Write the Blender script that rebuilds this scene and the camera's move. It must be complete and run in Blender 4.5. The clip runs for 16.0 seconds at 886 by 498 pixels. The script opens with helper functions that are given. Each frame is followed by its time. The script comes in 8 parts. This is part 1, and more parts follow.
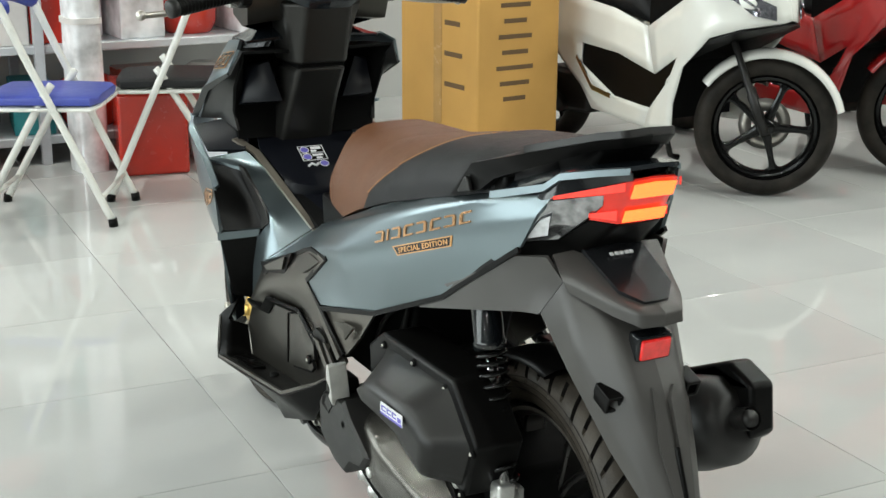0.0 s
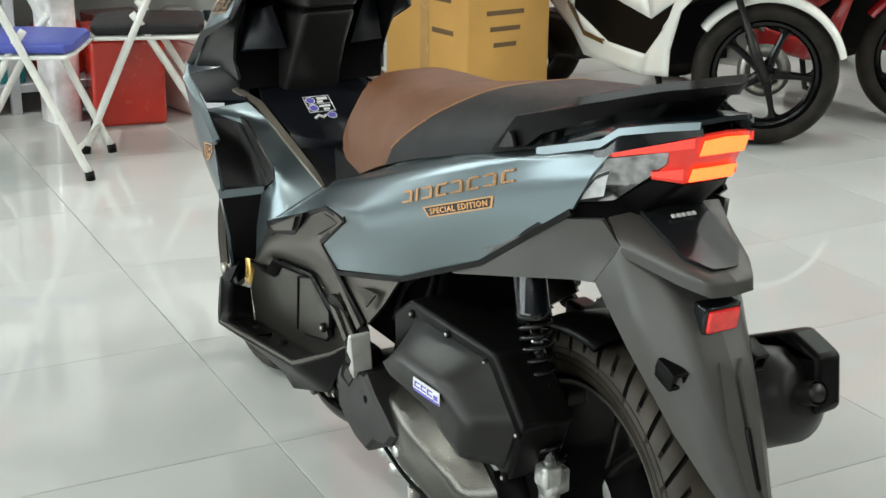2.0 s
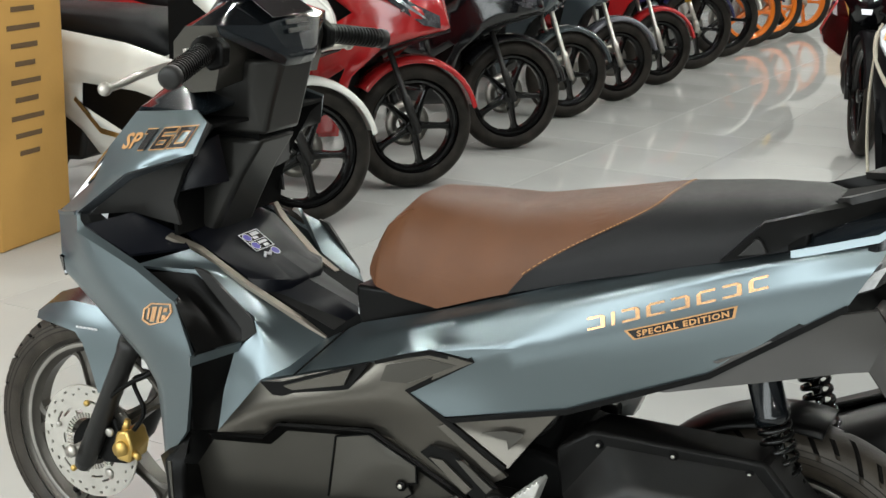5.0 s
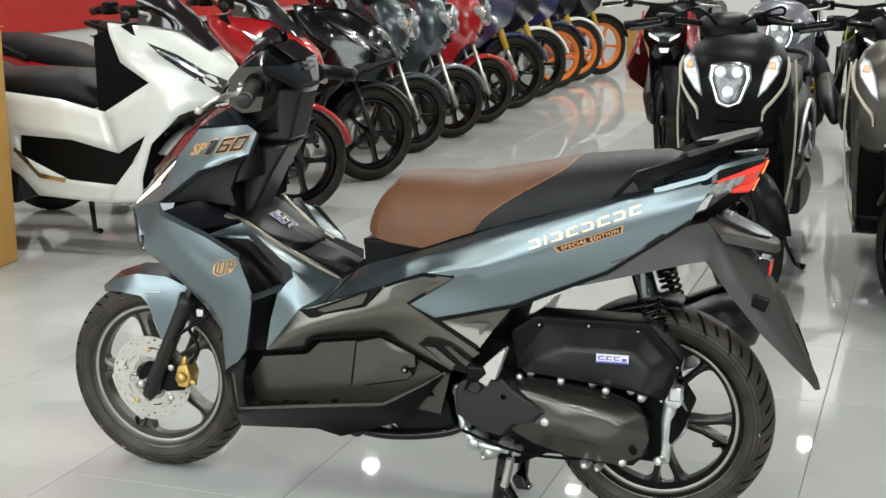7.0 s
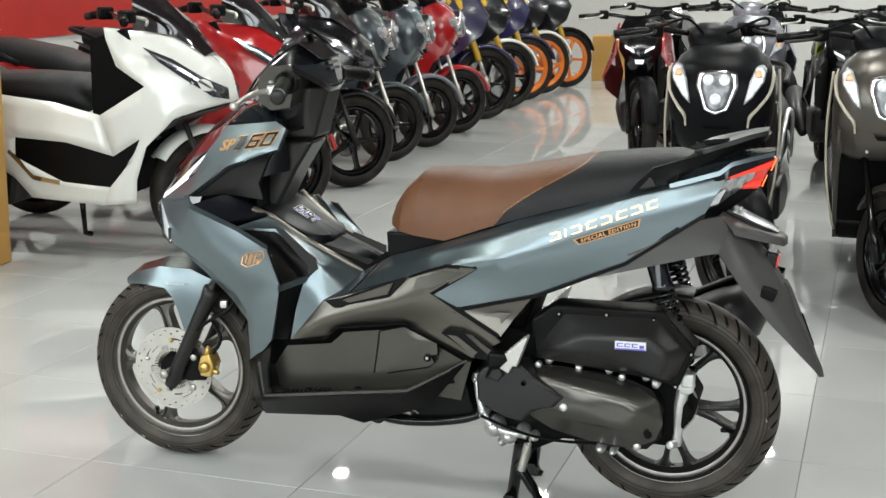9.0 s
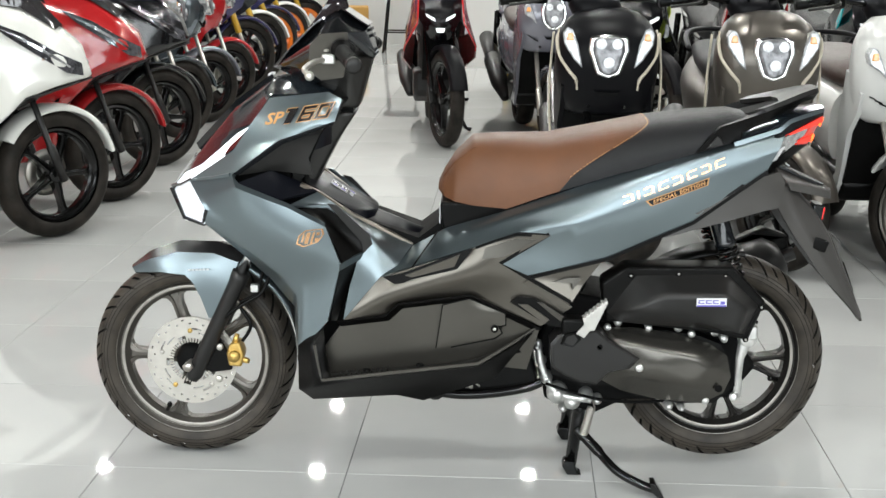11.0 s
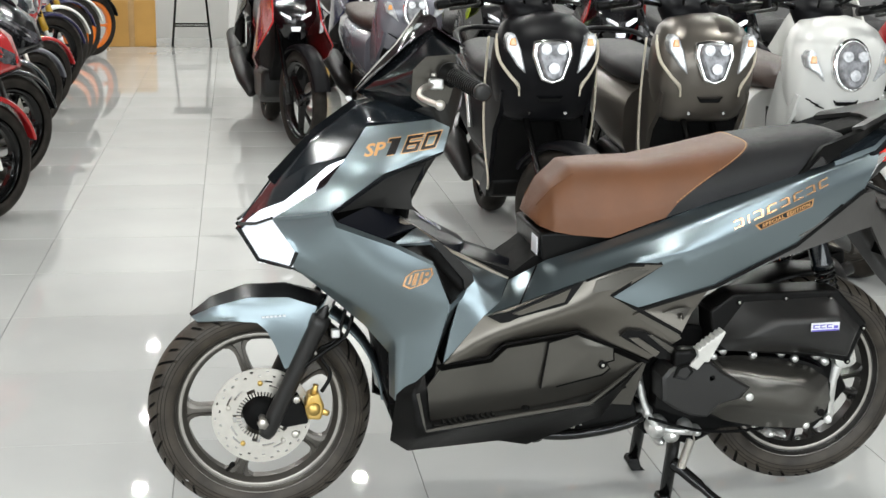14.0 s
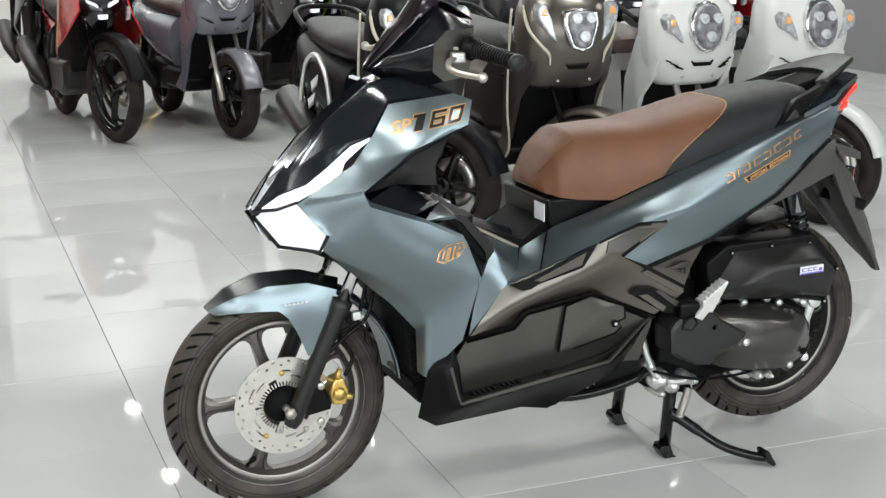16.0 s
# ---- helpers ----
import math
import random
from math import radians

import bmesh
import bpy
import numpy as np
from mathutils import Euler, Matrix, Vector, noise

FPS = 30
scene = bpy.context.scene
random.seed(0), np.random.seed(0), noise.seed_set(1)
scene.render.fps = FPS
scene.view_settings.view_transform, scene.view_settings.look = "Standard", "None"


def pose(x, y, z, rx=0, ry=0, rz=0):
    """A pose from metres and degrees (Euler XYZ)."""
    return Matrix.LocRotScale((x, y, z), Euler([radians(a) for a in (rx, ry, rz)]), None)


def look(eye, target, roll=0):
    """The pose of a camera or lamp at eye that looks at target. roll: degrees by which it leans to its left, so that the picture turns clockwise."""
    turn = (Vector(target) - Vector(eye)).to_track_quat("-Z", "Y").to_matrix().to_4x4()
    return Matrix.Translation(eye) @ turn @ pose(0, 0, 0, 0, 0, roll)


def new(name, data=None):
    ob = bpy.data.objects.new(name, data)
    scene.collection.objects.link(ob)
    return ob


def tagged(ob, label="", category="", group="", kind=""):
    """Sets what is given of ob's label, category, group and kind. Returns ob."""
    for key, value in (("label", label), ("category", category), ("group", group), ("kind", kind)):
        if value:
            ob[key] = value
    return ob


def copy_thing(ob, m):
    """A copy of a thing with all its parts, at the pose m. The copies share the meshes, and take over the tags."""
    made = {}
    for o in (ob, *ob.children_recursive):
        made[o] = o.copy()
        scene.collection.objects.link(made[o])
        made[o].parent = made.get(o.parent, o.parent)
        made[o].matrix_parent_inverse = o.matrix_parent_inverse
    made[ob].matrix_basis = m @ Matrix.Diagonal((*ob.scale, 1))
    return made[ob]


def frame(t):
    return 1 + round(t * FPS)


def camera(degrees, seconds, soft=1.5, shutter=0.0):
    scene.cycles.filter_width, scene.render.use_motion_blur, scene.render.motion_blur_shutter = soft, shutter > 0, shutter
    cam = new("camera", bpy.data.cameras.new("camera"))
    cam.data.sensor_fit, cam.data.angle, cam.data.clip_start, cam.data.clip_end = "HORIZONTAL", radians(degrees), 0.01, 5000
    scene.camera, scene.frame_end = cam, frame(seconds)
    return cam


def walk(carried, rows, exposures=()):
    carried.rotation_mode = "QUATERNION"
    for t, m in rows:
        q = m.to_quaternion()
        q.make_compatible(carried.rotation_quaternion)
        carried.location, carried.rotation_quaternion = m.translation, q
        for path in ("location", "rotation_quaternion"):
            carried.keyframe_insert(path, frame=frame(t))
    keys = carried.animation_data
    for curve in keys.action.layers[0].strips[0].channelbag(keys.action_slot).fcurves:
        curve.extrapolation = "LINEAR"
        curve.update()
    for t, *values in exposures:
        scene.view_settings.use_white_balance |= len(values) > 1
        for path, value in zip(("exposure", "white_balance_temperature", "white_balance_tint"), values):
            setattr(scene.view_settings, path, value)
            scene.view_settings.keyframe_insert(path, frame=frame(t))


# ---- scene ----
from mathutils.bvhtree import BVHTree

cam = camera(35.7, 16.0)
PATH = [
    (0, (2.963, -1.079, 1.292), (1.258, -0.195, 0.732), 0.3),
    (0.5, (2.928, -1.097, 1.284), (1.233, -0.196, 0.721), 0.4),
    (1, (2.893, -1.107, 1.277), (1.208, -0.195, 0.703), 0.4),
    (1.5, (2.85, -1.11, 1.266), (1.178, -0.193, 0.662), 0.5),
    (2, (2.754, -1.091, 1.26), (1.096, -0.168, 0.627), 0.5),
    (2.5, (2.488, -0.995, 1.244), (0.862, -0.058, 0.554), 0.3),
    (3, (2.147, -0.947, 1.225), (0.597, 0.081, 0.489), 0.6),
    (3.5, (1.879, -0.955, 1.22), (0.428, 0.218, 0.5), 0.2),
    (3.7, (1.808, -1.019, 1.218), (0.415, 0.236, 0.519), 1.0),
    (5.8, (1.639, -2.514, 1.327), (0.987, -0.677, 0.879), -0.0),
    (6, (1.661, -2.64, 1.331), (1.013, -0.8, 0.893), 0.0),
    (6.5, (1.697, -2.886, 1.326), (1.072, -1.038, 0.886), -0.1),
    (7, (1.75, -3.01, 1.331), (1.142, -1.156, 0.895), -0.3),
    (7.5, (1.813, -3.078, 1.328), (1.188, -1.225, 0.909), -0.4),
    (8, (1.838, -3.123, 1.325), (1.206, -1.271, 0.909), -0.2),
    (8.5, (1.811, -3.155, 1.322), (1.189, -1.301, 0.907), -0.1),
    (9, (1.636, -3.188, 1.308), (1.093, -1.308, 0.893), 0.4),
    (9.2, (1.525, -3.195, 1.292), (1.045, -1.297, 0.882), 0.6),
    (11.3, (0.665, -3.271, 1.276), (0.637, -1.322, 0.825), 0.3),
    (11.5, (0.665, -3.271, 1.275), (0.633, -1.323, 0.824), -0.1),
    (12, (0.661, -3.272, 1.275), (0.631, -1.325, 0.819), -0.3),
    (12.5, (0.638, -3.25, 1.273), (0.642, -1.304, 0.812), -0.2),
    (13, (0.476, -3.211, 1.28), (0.549, -1.269, 0.806), 0.2),
    (13.5, (0.189, -3.113, 1.304), (0.387, -1.182, 0.822), 0.6),
    (14, (-0.128, -2.97, 1.324), (0.221, -1.056, 0.861), 1.0),
    (14.5, (-0.425, -2.847, 1.327), (0.11, -0.976, 0.866), 0.9),
    (15, (-0.617, -2.777, 1.318), (0.053, -0.949, 0.862), 0.5),
    (15.5, (-0.705, -2.791, 1.309), (0.007, -0.982, 0.839), -0.0),
    (16, (-0.748, -2.802, 1.31), (-0.012, -1.008, 0.821), -0.5),
]
walk(cam, [(t, look(eye, aim, roll)) for t, eye, aim, roll in PATH],
     [(0.0, -0.02, 6450, 1), (2.5, -0.02, 6450, 1), (3.5, -0.25, 6650, 6), (6.0, -0.12, 6430, 4), (9.0, -0.08, 6430, 4), (11.5, 0.12, 6430, 7), (14.0, 0.08, 6430, 7), (16.0, 0.0, 6370, 6)])

# ---- light: ceiling fixtures of a closed showroom ----
ROOM_X0, ROOM_X1, ROOM_Y0, ROOM_Y1, ROOM_H = -3.7, 6.4, -6.2, 12.9, 3.3
# the last spot is an unseen extra lamp, added to brighten the rack
LAMP_SPOTS = [(x, y) for x in (-2.5, -0.65, 1.17, 3.0, 4.85) for y in (-4.3, -2.25, 1.85, 3.9, 5.95, 7.85, 9.55, 11.8) if (x, y) != (-0.65, 5.95)] + [(-2.5, -0.2)]
world = bpy.data.worlds.new("showroom_air")
scene.world = world
world.use_nodes = True
world.node_tree.nodes["Background"].inputs[0].default_value = (0.9, 0.95, 1.0, 1)
world.node_tree.nodes["Background"].inputs[1].default_value = 0.05
LAMP_WATTS = 26.0
lamp_data = bpy.data.lights.new("downlight", "AREA")
lamp_data.shape, lamp_data.size, lamp_data.size_y = "RECTANGLE", 0.1, 0.1
lamp_data.energy, lamp_data.color = LAMP_WATTS, (1.0, 0.985, 0.95)
for x, y in LAMP_SPOTS:
    new("downlight", lamp_data).matrix_world = pose(x, y, ROOM_H - 0.035)
# daylight through the shop window behind the camera
WIN_X0, WIN_X1, WIN_Z0, WIN_Z1 = -3.4, 6.0, 1.1, 3.15
window_data = bpy.data.lights.new("shop_window_daylight", "AREA")
window_data.shape, window_data.size, window_data.size_y = "RECTANGLE", WIN_X1 - WIN_X0 - 0.1, WIN_Z1 - WIN_Z0 - 0.1
window_data.energy, window_data.color = 310.0, (0.93, 0.97, 1.0)
new("shop_window_daylight", window_data).matrix_world = pose((WIN_X0 + WIN_X1) / 2, ROOM_Y0 - 0.1, (WIN_Z0 + WIN_Z1) / 2, 90, 0, 0)

# daylight through the side window at the shop's front corner
SIDE_Y0, SIDE_Y1 = -5.9, -2.7
side_data = bpy.data.lights.new("side_window_daylight", "AREA")
side_data.shape, side_data.size, side_data.size_y = "RECTANGLE", WIN_Z1 - WIN_Z0 - 0.1, SIDE_Y1 - SIDE_Y0 - 0.1
side_data.energy, side_data.color = 130.0, (0.93, 0.97, 1.0)
new("side_window_daylight", side_data).matrix_world = pose(ROOM_X0 - 0.1, (SIDE_Y0 + SIDE_Y1) / 2, (WIN_Z0 + WIN_Z1) / 2, 0, -90, 0)

# ---- materials ----


def material(name, color, rough=0.5, metal=0.0, vary=0.08, scale=12.0, bump=0.0, bump_scale=200.0, coat=0.0, spec=0.5, emit=0.0, emit_color=None, rough_vary=0.08, island=0.0):
    """A surface with large soft variation, fine grain and relief."""
    m = bpy.data.materials.new(name)
    m.use_nodes = True
    nt = m.node_tree
    b = nt.nodes["Principled BSDF"]
    tc = nt.nodes.new("ShaderNodeTexCoord")
    n1 = nt.nodes.new("ShaderNodeTexNoise")
    n1.inputs["Scale"].default_value, n1.inputs["Detail"].default_value = scale, 5
    nt.links.new(tc.outputs["Object"], n1.inputs["Vector"])
    ramp = nt.nodes.new("ShaderNodeMapRange")
    ramp.inputs["From Min"].default_value, ramp.inputs["From Max"].default_value = 0.3, 0.7
    ramp.inputs["To Min"].default_value, ramp.inputs["To Max"].default_value = 1 - vary, 1 + vary
    nt.links.new(n1.outputs["Fac"], ramp.inputs["Value"])
    mix = nt.nodes.new("ShaderNodeVectorMath")
    mix.operation = "SCALE"
    mix.inputs[0].default_value = color
    nt.links.new(ramp.outputs[0], mix.inputs["Scale"])
    out = mix.outputs[0]
    if island:
        oi = nt.nodes.new("ShaderNodeObjectInfo")
        r2 = nt.nodes.new("ShaderNodeMapRange")
        r2.inputs["To Min"].default_value, r2.inputs["To Max"].default_value = 1 - island, 1 + island
        nt.links.new(oi.outputs["Random"], r2.inputs["Value"])
        mix2 = nt.nodes.new("ShaderNodeVectorMath")
        mix2.operation = "SCALE"
        nt.links.new(out, mix2.inputs[0])
        nt.links.new(r2.outputs[0], mix2.inputs["Scale"])
        out = mix2.outputs[0]
    nt.links.new(out, b.inputs["Base Color"])
    rr = nt.nodes.new("ShaderNodeMapRange")
    rr.inputs["To Min"].default_value, rr.inputs["To Max"].default_value = max(0.02, rough - rough_vary), min(1, rough + rough_vary)
    n2 = nt.nodes.new("ShaderNodeTexNoise")
    n2.inputs["Scale"].default_value, n2.inputs["Detail"].default_value = scale * 3.1, 3
    nt.links.new(tc.outputs["Object"], n2.inputs["Vector"])
    nt.links.new(n2.outputs["Fac"], rr.inputs["Value"])
    nt.links.new(rr.outputs[0], b.inputs["Roughness"])
    b.inputs["Metallic"].default_value = metal
    b.inputs["Coat Weight"].default_value = coat
    b.inputs["Coat Roughness"].default_value = 0.08
    b.inputs["Specular IOR Level"].default_value = spec
    if bump:
        n3 = nt.nodes.new("ShaderNodeTexNoise")
        n3.inputs["Scale"].default_value, n3.inputs["Detail"].default_value = bump_scale, 2
        nt.links.new(tc.outputs["Object"], n3.inputs["Vector"])
        bn = nt.nodes.new("ShaderNodeBump")
        bn.inputs["Strength"].default_value, bn.inputs["Distance"].default_value = bump, 0.002
        nt.links.new(n3.outputs["Fac"], bn.inputs["Height"])
        nt.links.new(bn.outputs[0], b.inputs["Normal"])
    if emit:
        b.inputs["Emission Color"].default_value = (*(emit_color or color), 1)
        b.inputs["Emission Strength"].default_value = emit
    return m


PAINT = material("satin_blue_grey_paint", (0.19, 0.228, 0.245), 0.29, 0.9, 0.02, 3, 0.0, 900, rough_vary=0.01)
# navy of hood and tail; under the seat it colours in a dark reflection
NAVY = material("navy_paint_and_dark_reflection", (0.012, 0.016, 0.02), 0.14, 0.3, 0.04, 6, coat=0.5, rough_vary=0.03)
BRONZE = material("satin_bronze_strip", (0.34, 0.3, 0.25), 0.3, 0.7, 0.04, 9, rough_vary=0.04)
COLUMN = material("satin_black_column", (0.03, 0.029, 0.027), 0.33, 0.6, 0.04, 6, rough_vary=0.03)
VENT_GREY = material("blue_black_moulding", (0.004, 0.0045, 0.007), 0.36, 0, 0.06, 9, spec=0.22)
RUBBER_DEEP = material("tread_groove_rubber", (0.006, 0.0055, 0.005), 0.8, spec=0.1)
PLASTIC = material("matte_black_plastic", (0.003, 0.0029, 0.0028), 0.34, 0, 0.2, 9, 0.05, 700, rough_vary=0.06, spec=0.13)
PLASTIC_SATIN = material("satin_dark_bronze_plastic", (0.125, 0.115, 0.1), 0.28, 0.9, 0.02, 5, 0.0, 700, rough_vary=0.015)
PLASTIC_LOW = material("satin_black_bronze_plastic", (0.085, 0.08, 0.07), 0.3, 0.8, 0.03, 5, 0.02, 700, rough_vary=0.02)
PLASTIC_GREY = material("dark_grey_moulded_plastic", (0.012, 0.0115, 0.011), 0.4, 0, 0.1, 6, 0.03, 600, spec=0.4)
SATIN_BLACK = material("satin_black_paint", (0.014, 0.015, 0.017), 0.26, 0.3, 0.08, 5, rough_vary=0.03)
GLOSS = material("gloss_black_paint", (0.004, 0.005, 0.006), 0.1, 0, 0.1, 8, coat=0.2, spec=0.4, rough_vary=0.04)
# near-black for small dark parts, and for fillers that stand in for shade
CORE = material("dark_parts_and_shade_fill", (0.003, 0.003, 0.003), 0.7, spec=0.1)
LEATHER = material("brown_vinyl", (0.125, 0.052, 0.023), 0.44, 0, 0.1, 14, 0.35, 900, spec=0.35)
VINYL = material("black_vinyl", (0.007, 0.007, 0.008), 0.48, 0, 0.15, 14, 0.4, 900, spec=0.3)
RUBBER = material("tyre_rubber", (0.016, 0.0135, 0.011), 0.6, 0, 0.6, 14, 0.3, 300, spec=0.2)
RUBBER_DUSTY = material("dusty_tyre_rubber", (0.037, 0.0305, 0.0235), 0.5, 0, 0.45, 18, 0.3, 300, spec=0.35)
RIM = material("dark_bronze_alloy", (0.12, 0.111, 0.099), 0.34, 0.75, 0.1, 16, 0.08, 500)
STEEL = material("brushed_steel", (0.55, 0.525, 0.48), 0.33, 0.85, 0.06, 30)
CHROME = material("chrome", (0.8, 0.8, 0.8), 0.08, 1.0, 0.03, 20, rough_vary=0.04)
ALLOY = material("cast_aluminium", (0.72, 0.72, 0.7), 0.36, 0.85, 0.15, 30, 0.3, 250)
GOLD = material("gold_anodised_metal", (0.62, 0.42, 0.13), 0.34, 0.85, 0.1, 40)
COPPER = material("copper_foil", (0.72, 0.42, 0.22), 0.2, 0.9, 0.06, 40)
ORANGE_INK = material("copper_orange_ink", (0.62, 0.33, 0.13), 0.35, 0.25)
WHITE_INK = material("white_ink", (0.7, 0.7, 0.72), 0.4)
BLUE_INK = material("violet_blue_ink", (0.12, 0.1, 0.45), 0.35)
BLACK_INK = material("black_decal", (0.012, 0.01, 0.01), 0.25)
BLACK_TUBE = material("black_enamelled_steel", (0.003, 0.003, 0.003), 0.16, 0.0, 0.1, spec=0.35)
LAMP_WHITE = material("lit_white_lens", (0.9, 0.93, 1.0), 0.1, 0, 0.15, 60, emit=1.1, emit_color=(0.93, 0.96, 1.0))
LAMP_LOW = material("half_lit_clear_lens", (0.7, 0.72, 0.76), 0.12, 0, 0.12, 40, emit=0.55, emit_color=(0.93, 0.96, 1.0), coat=0.6)
LENS_CLEAR = material("clear_lamp_lens", (0.72, 0.73, 0.75), 0.1, 0.15, 0.3, 45, coat=1.0)
LENS_TAIL = material("smoky_tail_lens", (0.42, 0.42, 0.43), 0.06, 0.85, 0.6, 60, coat=1.0)
PEG = material("brushed_peg_alloy", (0.62, 0.61, 0.58), 0.38, 0.45, 0.1, 30, 0.2, 300)
COVER = material("satin_grey_engine_cover", (0.105, 0.1, 0.09), 0.26, 0.85, 0.015, 6, 0.0, 500, rough_vary=0.015)
TAUPE = material("grained_taupe_plastic", (0.05, 0.047, 0.044), 0.4, 0, 0.06, 9, 0.1, 600, spec=0.6)
RIM_DARK = material("black_alloy", (0.03, 0.028, 0.026), 0.3, 0.6, 0.05, 16)
RIM_EDGE = material("machined_rim_edge", (0.34, 0.32, 0.29), 0.35, 0.8, 0.1, 30)
LAMP_RED = material("lit_red_lens", (0.6, 0.03, 0.015), 0.15, 0, 0.1, 30, emit=0.22, emit_color=(1.0, 0.03, 0.03), coat=0.6)
LAMP_SIDE = material("lit_red_bar", (0.8, 0.05, 0.03), 0.2, 0, 0.2, 60, emit=0.5, emit_color=(1.0, 0.035, 0.03), coat=0.6)
LAMP_AMBER = material("lit_amber_bar", (1.0, 0.2, 0.05), 0.2, 0, 0.1, 30, emit=2.2, emit_color=(1.0, 0.13, 0.025))
glow = LAMP_AMBER.node_tree  # the bar is brighter over its hidden diodes
spots, span = glow.nodes.new("ShaderNodeTexNoise"), glow.nodes.new("ShaderNodeMapRange")
spots.inputs["Scale"].default_value = 70
span.inputs["From Min"].default_value, span.inputs["From Max"].default_value = 0.35, 0.65
span.inputs["To Min"].default_value, span.inputs["To Max"].default_value = 0.7, 4.5
glow.links.new(spots.outputs["Fac"], span.inputs["Value"])
glow.links.new(span.outputs[0], glow.nodes["Principled BSDF"].inputs["Emission Strength"])
RED_LENS = material("red_reflector", (0.85, 0.02, 0.02), 0.12, 0, 0.15, 80, coat=1.0)
AMBER_LENS = material("amber_lens", (0.85, 0.38, 0.12), 0.12, 0, 0.15, 60, coat=1.0)
SMOKED = material("smoked_screen", (0.012, 0.008, 0.009), 0.05, 0, 0.1, coat=1.0, rough_vary=0.02)
TILE = material("polished_grey_tile", (0.47, 0.475, 0.465), 0.02, 0, 0.06, 1.6, spec=0.34, island=0.04, rough_vary=0.008)
GROUT = material("grey_grout", (0.24, 0.24, 0.23), 0.7, 0, 0.2, 20)
WALL = material("white_wall_paint", (0.54, 0.54, 0.525), 0.6, 0, 0.04, 1.5, 0.15, 120)
# dark tone for walls out of view, chosen to cut their bounce light
WALL_DARK = material("unseen_wall_dark", (0.16, 0.16, 0.165), 0.6, 0, 0.05, 1.5, 0.15, 120)
CEIL = material("dark_grey_ceiling_board", (0.045, 0.045, 0.048), 0.8, 0, 0.1, 1.2)
CEIL_TRIM = material("white_lamp_trim", (0.75, 0.75, 0.75), 0.4)
STREET = material("pale_street_haze", (0.8, 0.82, 0.85), 0.8, emit=0.5, emit_color=(0.93, 0.96, 1.0))
FIXTURE = material("lit_lamp_diffuser", (0.9, 0.9, 0.9), 0.4, emit=6.0, emit_color=(1.0, 0.97, 0.92))

# ---- builders ----


def thing(name, label, category, group="", m=None):
    e = new(name)
    if m is not None:
        e.matrix_world = m
    return tagged(e, label, category, group)


def part(name, bm, mat, parent, label="", angle=38.0):
    """Links a bmesh as one mesh object under its parent; edges sharper than angle stay hard."""
    me = bpy.data.meshes.new(name)
    for f in bm.faces:
        f.smooth = True
    for e in bm.edges:
        if len(e.link_faces) == 2 and e.calc_face_angle(0) > radians(angle):
            e.smooth = False
    bm.to_mesh(me)
    bm.free()
    for mt in (mat if isinstance(mat, (list, tuple)) else [mat]):
        me.materials.append(mt)
    ob = new(name, me)
    if parent is not None:
        ob.parent = parent
    if label:
        tagged(ob, label)
    return ob


def bevelled(ob, width=0.004, segments=2, limit=30):
    md = ob.modifiers.new("edge", "BEVEL")
    md.width, md.segments, md.limit_method, md.angle_limit = width, segments, "ANGLE", radians(limit)
    md.harden_normals = False
    return ob


def box(bm, x0, x1, y0, y1, z0, z1, m=None):
    r = bmesh.ops.create_cube(bm, size=1, matrix=(m or Matrix()) @ Matrix.Translation(((x0 + x1) / 2, (y0 + y1) / 2, (z0 + z1) / 2)) @ Matrix.Diagonal((x1 - x0, y1 - y0, z1 - z0, 1)))
    return r["verts"]


def prism(bm, outline, y0, y1, shrink=1.0):
    """A side-view outline of (x, z), drawn out from y0 to y1; shrink scales the face at y1 about its middle."""
    cx = sum(p[0] for p in outline) / len(outline)
    cz = sum(p[1] for p in outline) / len(outline)
    a = [bm.verts.new((x, y0, z)) for x, z in outline]
    b = [bm.verts.new((cx + (x - cx) * shrink, y1, cz + (z - cz) * shrink)) for x, z in outline]
    n = len(a)
    fs = [bm.faces.new(a), bm.faces.new(b[::-1])] + [bm.faces.new((a[i], b[i], b[(i + 1) % n], a[(i + 1) % n])) for i in range(n)]
    bmesh.ops.recalc_face_normals(bm, faces=fs)
    return bm


def tube(bm, path, radius, sides=10, caps=True):
    """A round bar through the points of path; radius is one number or one a point."""
    pts = [Vector(p) for p in path]
    rads = radius if isinstance(radius, (list, tuple)) else [radius] * len(pts)
    rings = []
    up = Vector((0.13, 0.31, 0.94)).normalized()
    for i, p in enumerate(pts):
        d = (pts[min(i + 1, len(pts) - 1)] - pts[max(i - 1, 0)]).normalized()
        u = d.cross(up)
        if u.length < 0.05:
            u = d.cross(Vector((1, 0, 0)))
        u.normalize()
        v = d.cross(u)
        rings.append([bm.verts.new(p + rads[i] * (math.cos(2 * math.pi * k / sides) * u + math.sin(2 * math.pi * k / sides) * v)) for k in range(sides)])
    for r, q in zip(rings, rings[1:]):
        for k in range(sides):
            bm.faces.new((r[k], r[(k + 1) % sides], q[(k + 1) % sides], q[k]))
    if caps:
        bm.faces.new(rings[0][::-1])
        bm.faces.new(rings[-1])
    return bm


def curve_points(points, n=8):
    """Points along a smooth line through the given ones."""
    p = [Vector(q) for q in points]
    out = []
    for i in range(len(p) - 1):
        a, b, c, d = p[max(i - 1, 0)], p[i], p[i + 1], p[min(i + 2, len(p) - 1)]
        for k in range(n):
            t = k / n
            out.append(0.5 * ((2 * b) + (c - a) * t + (2 * a - 5 * b + 4 * c - d) * t * t + (3 * b - a - 3 * c + d) * t ** 3))
    return out + [p[-1]]


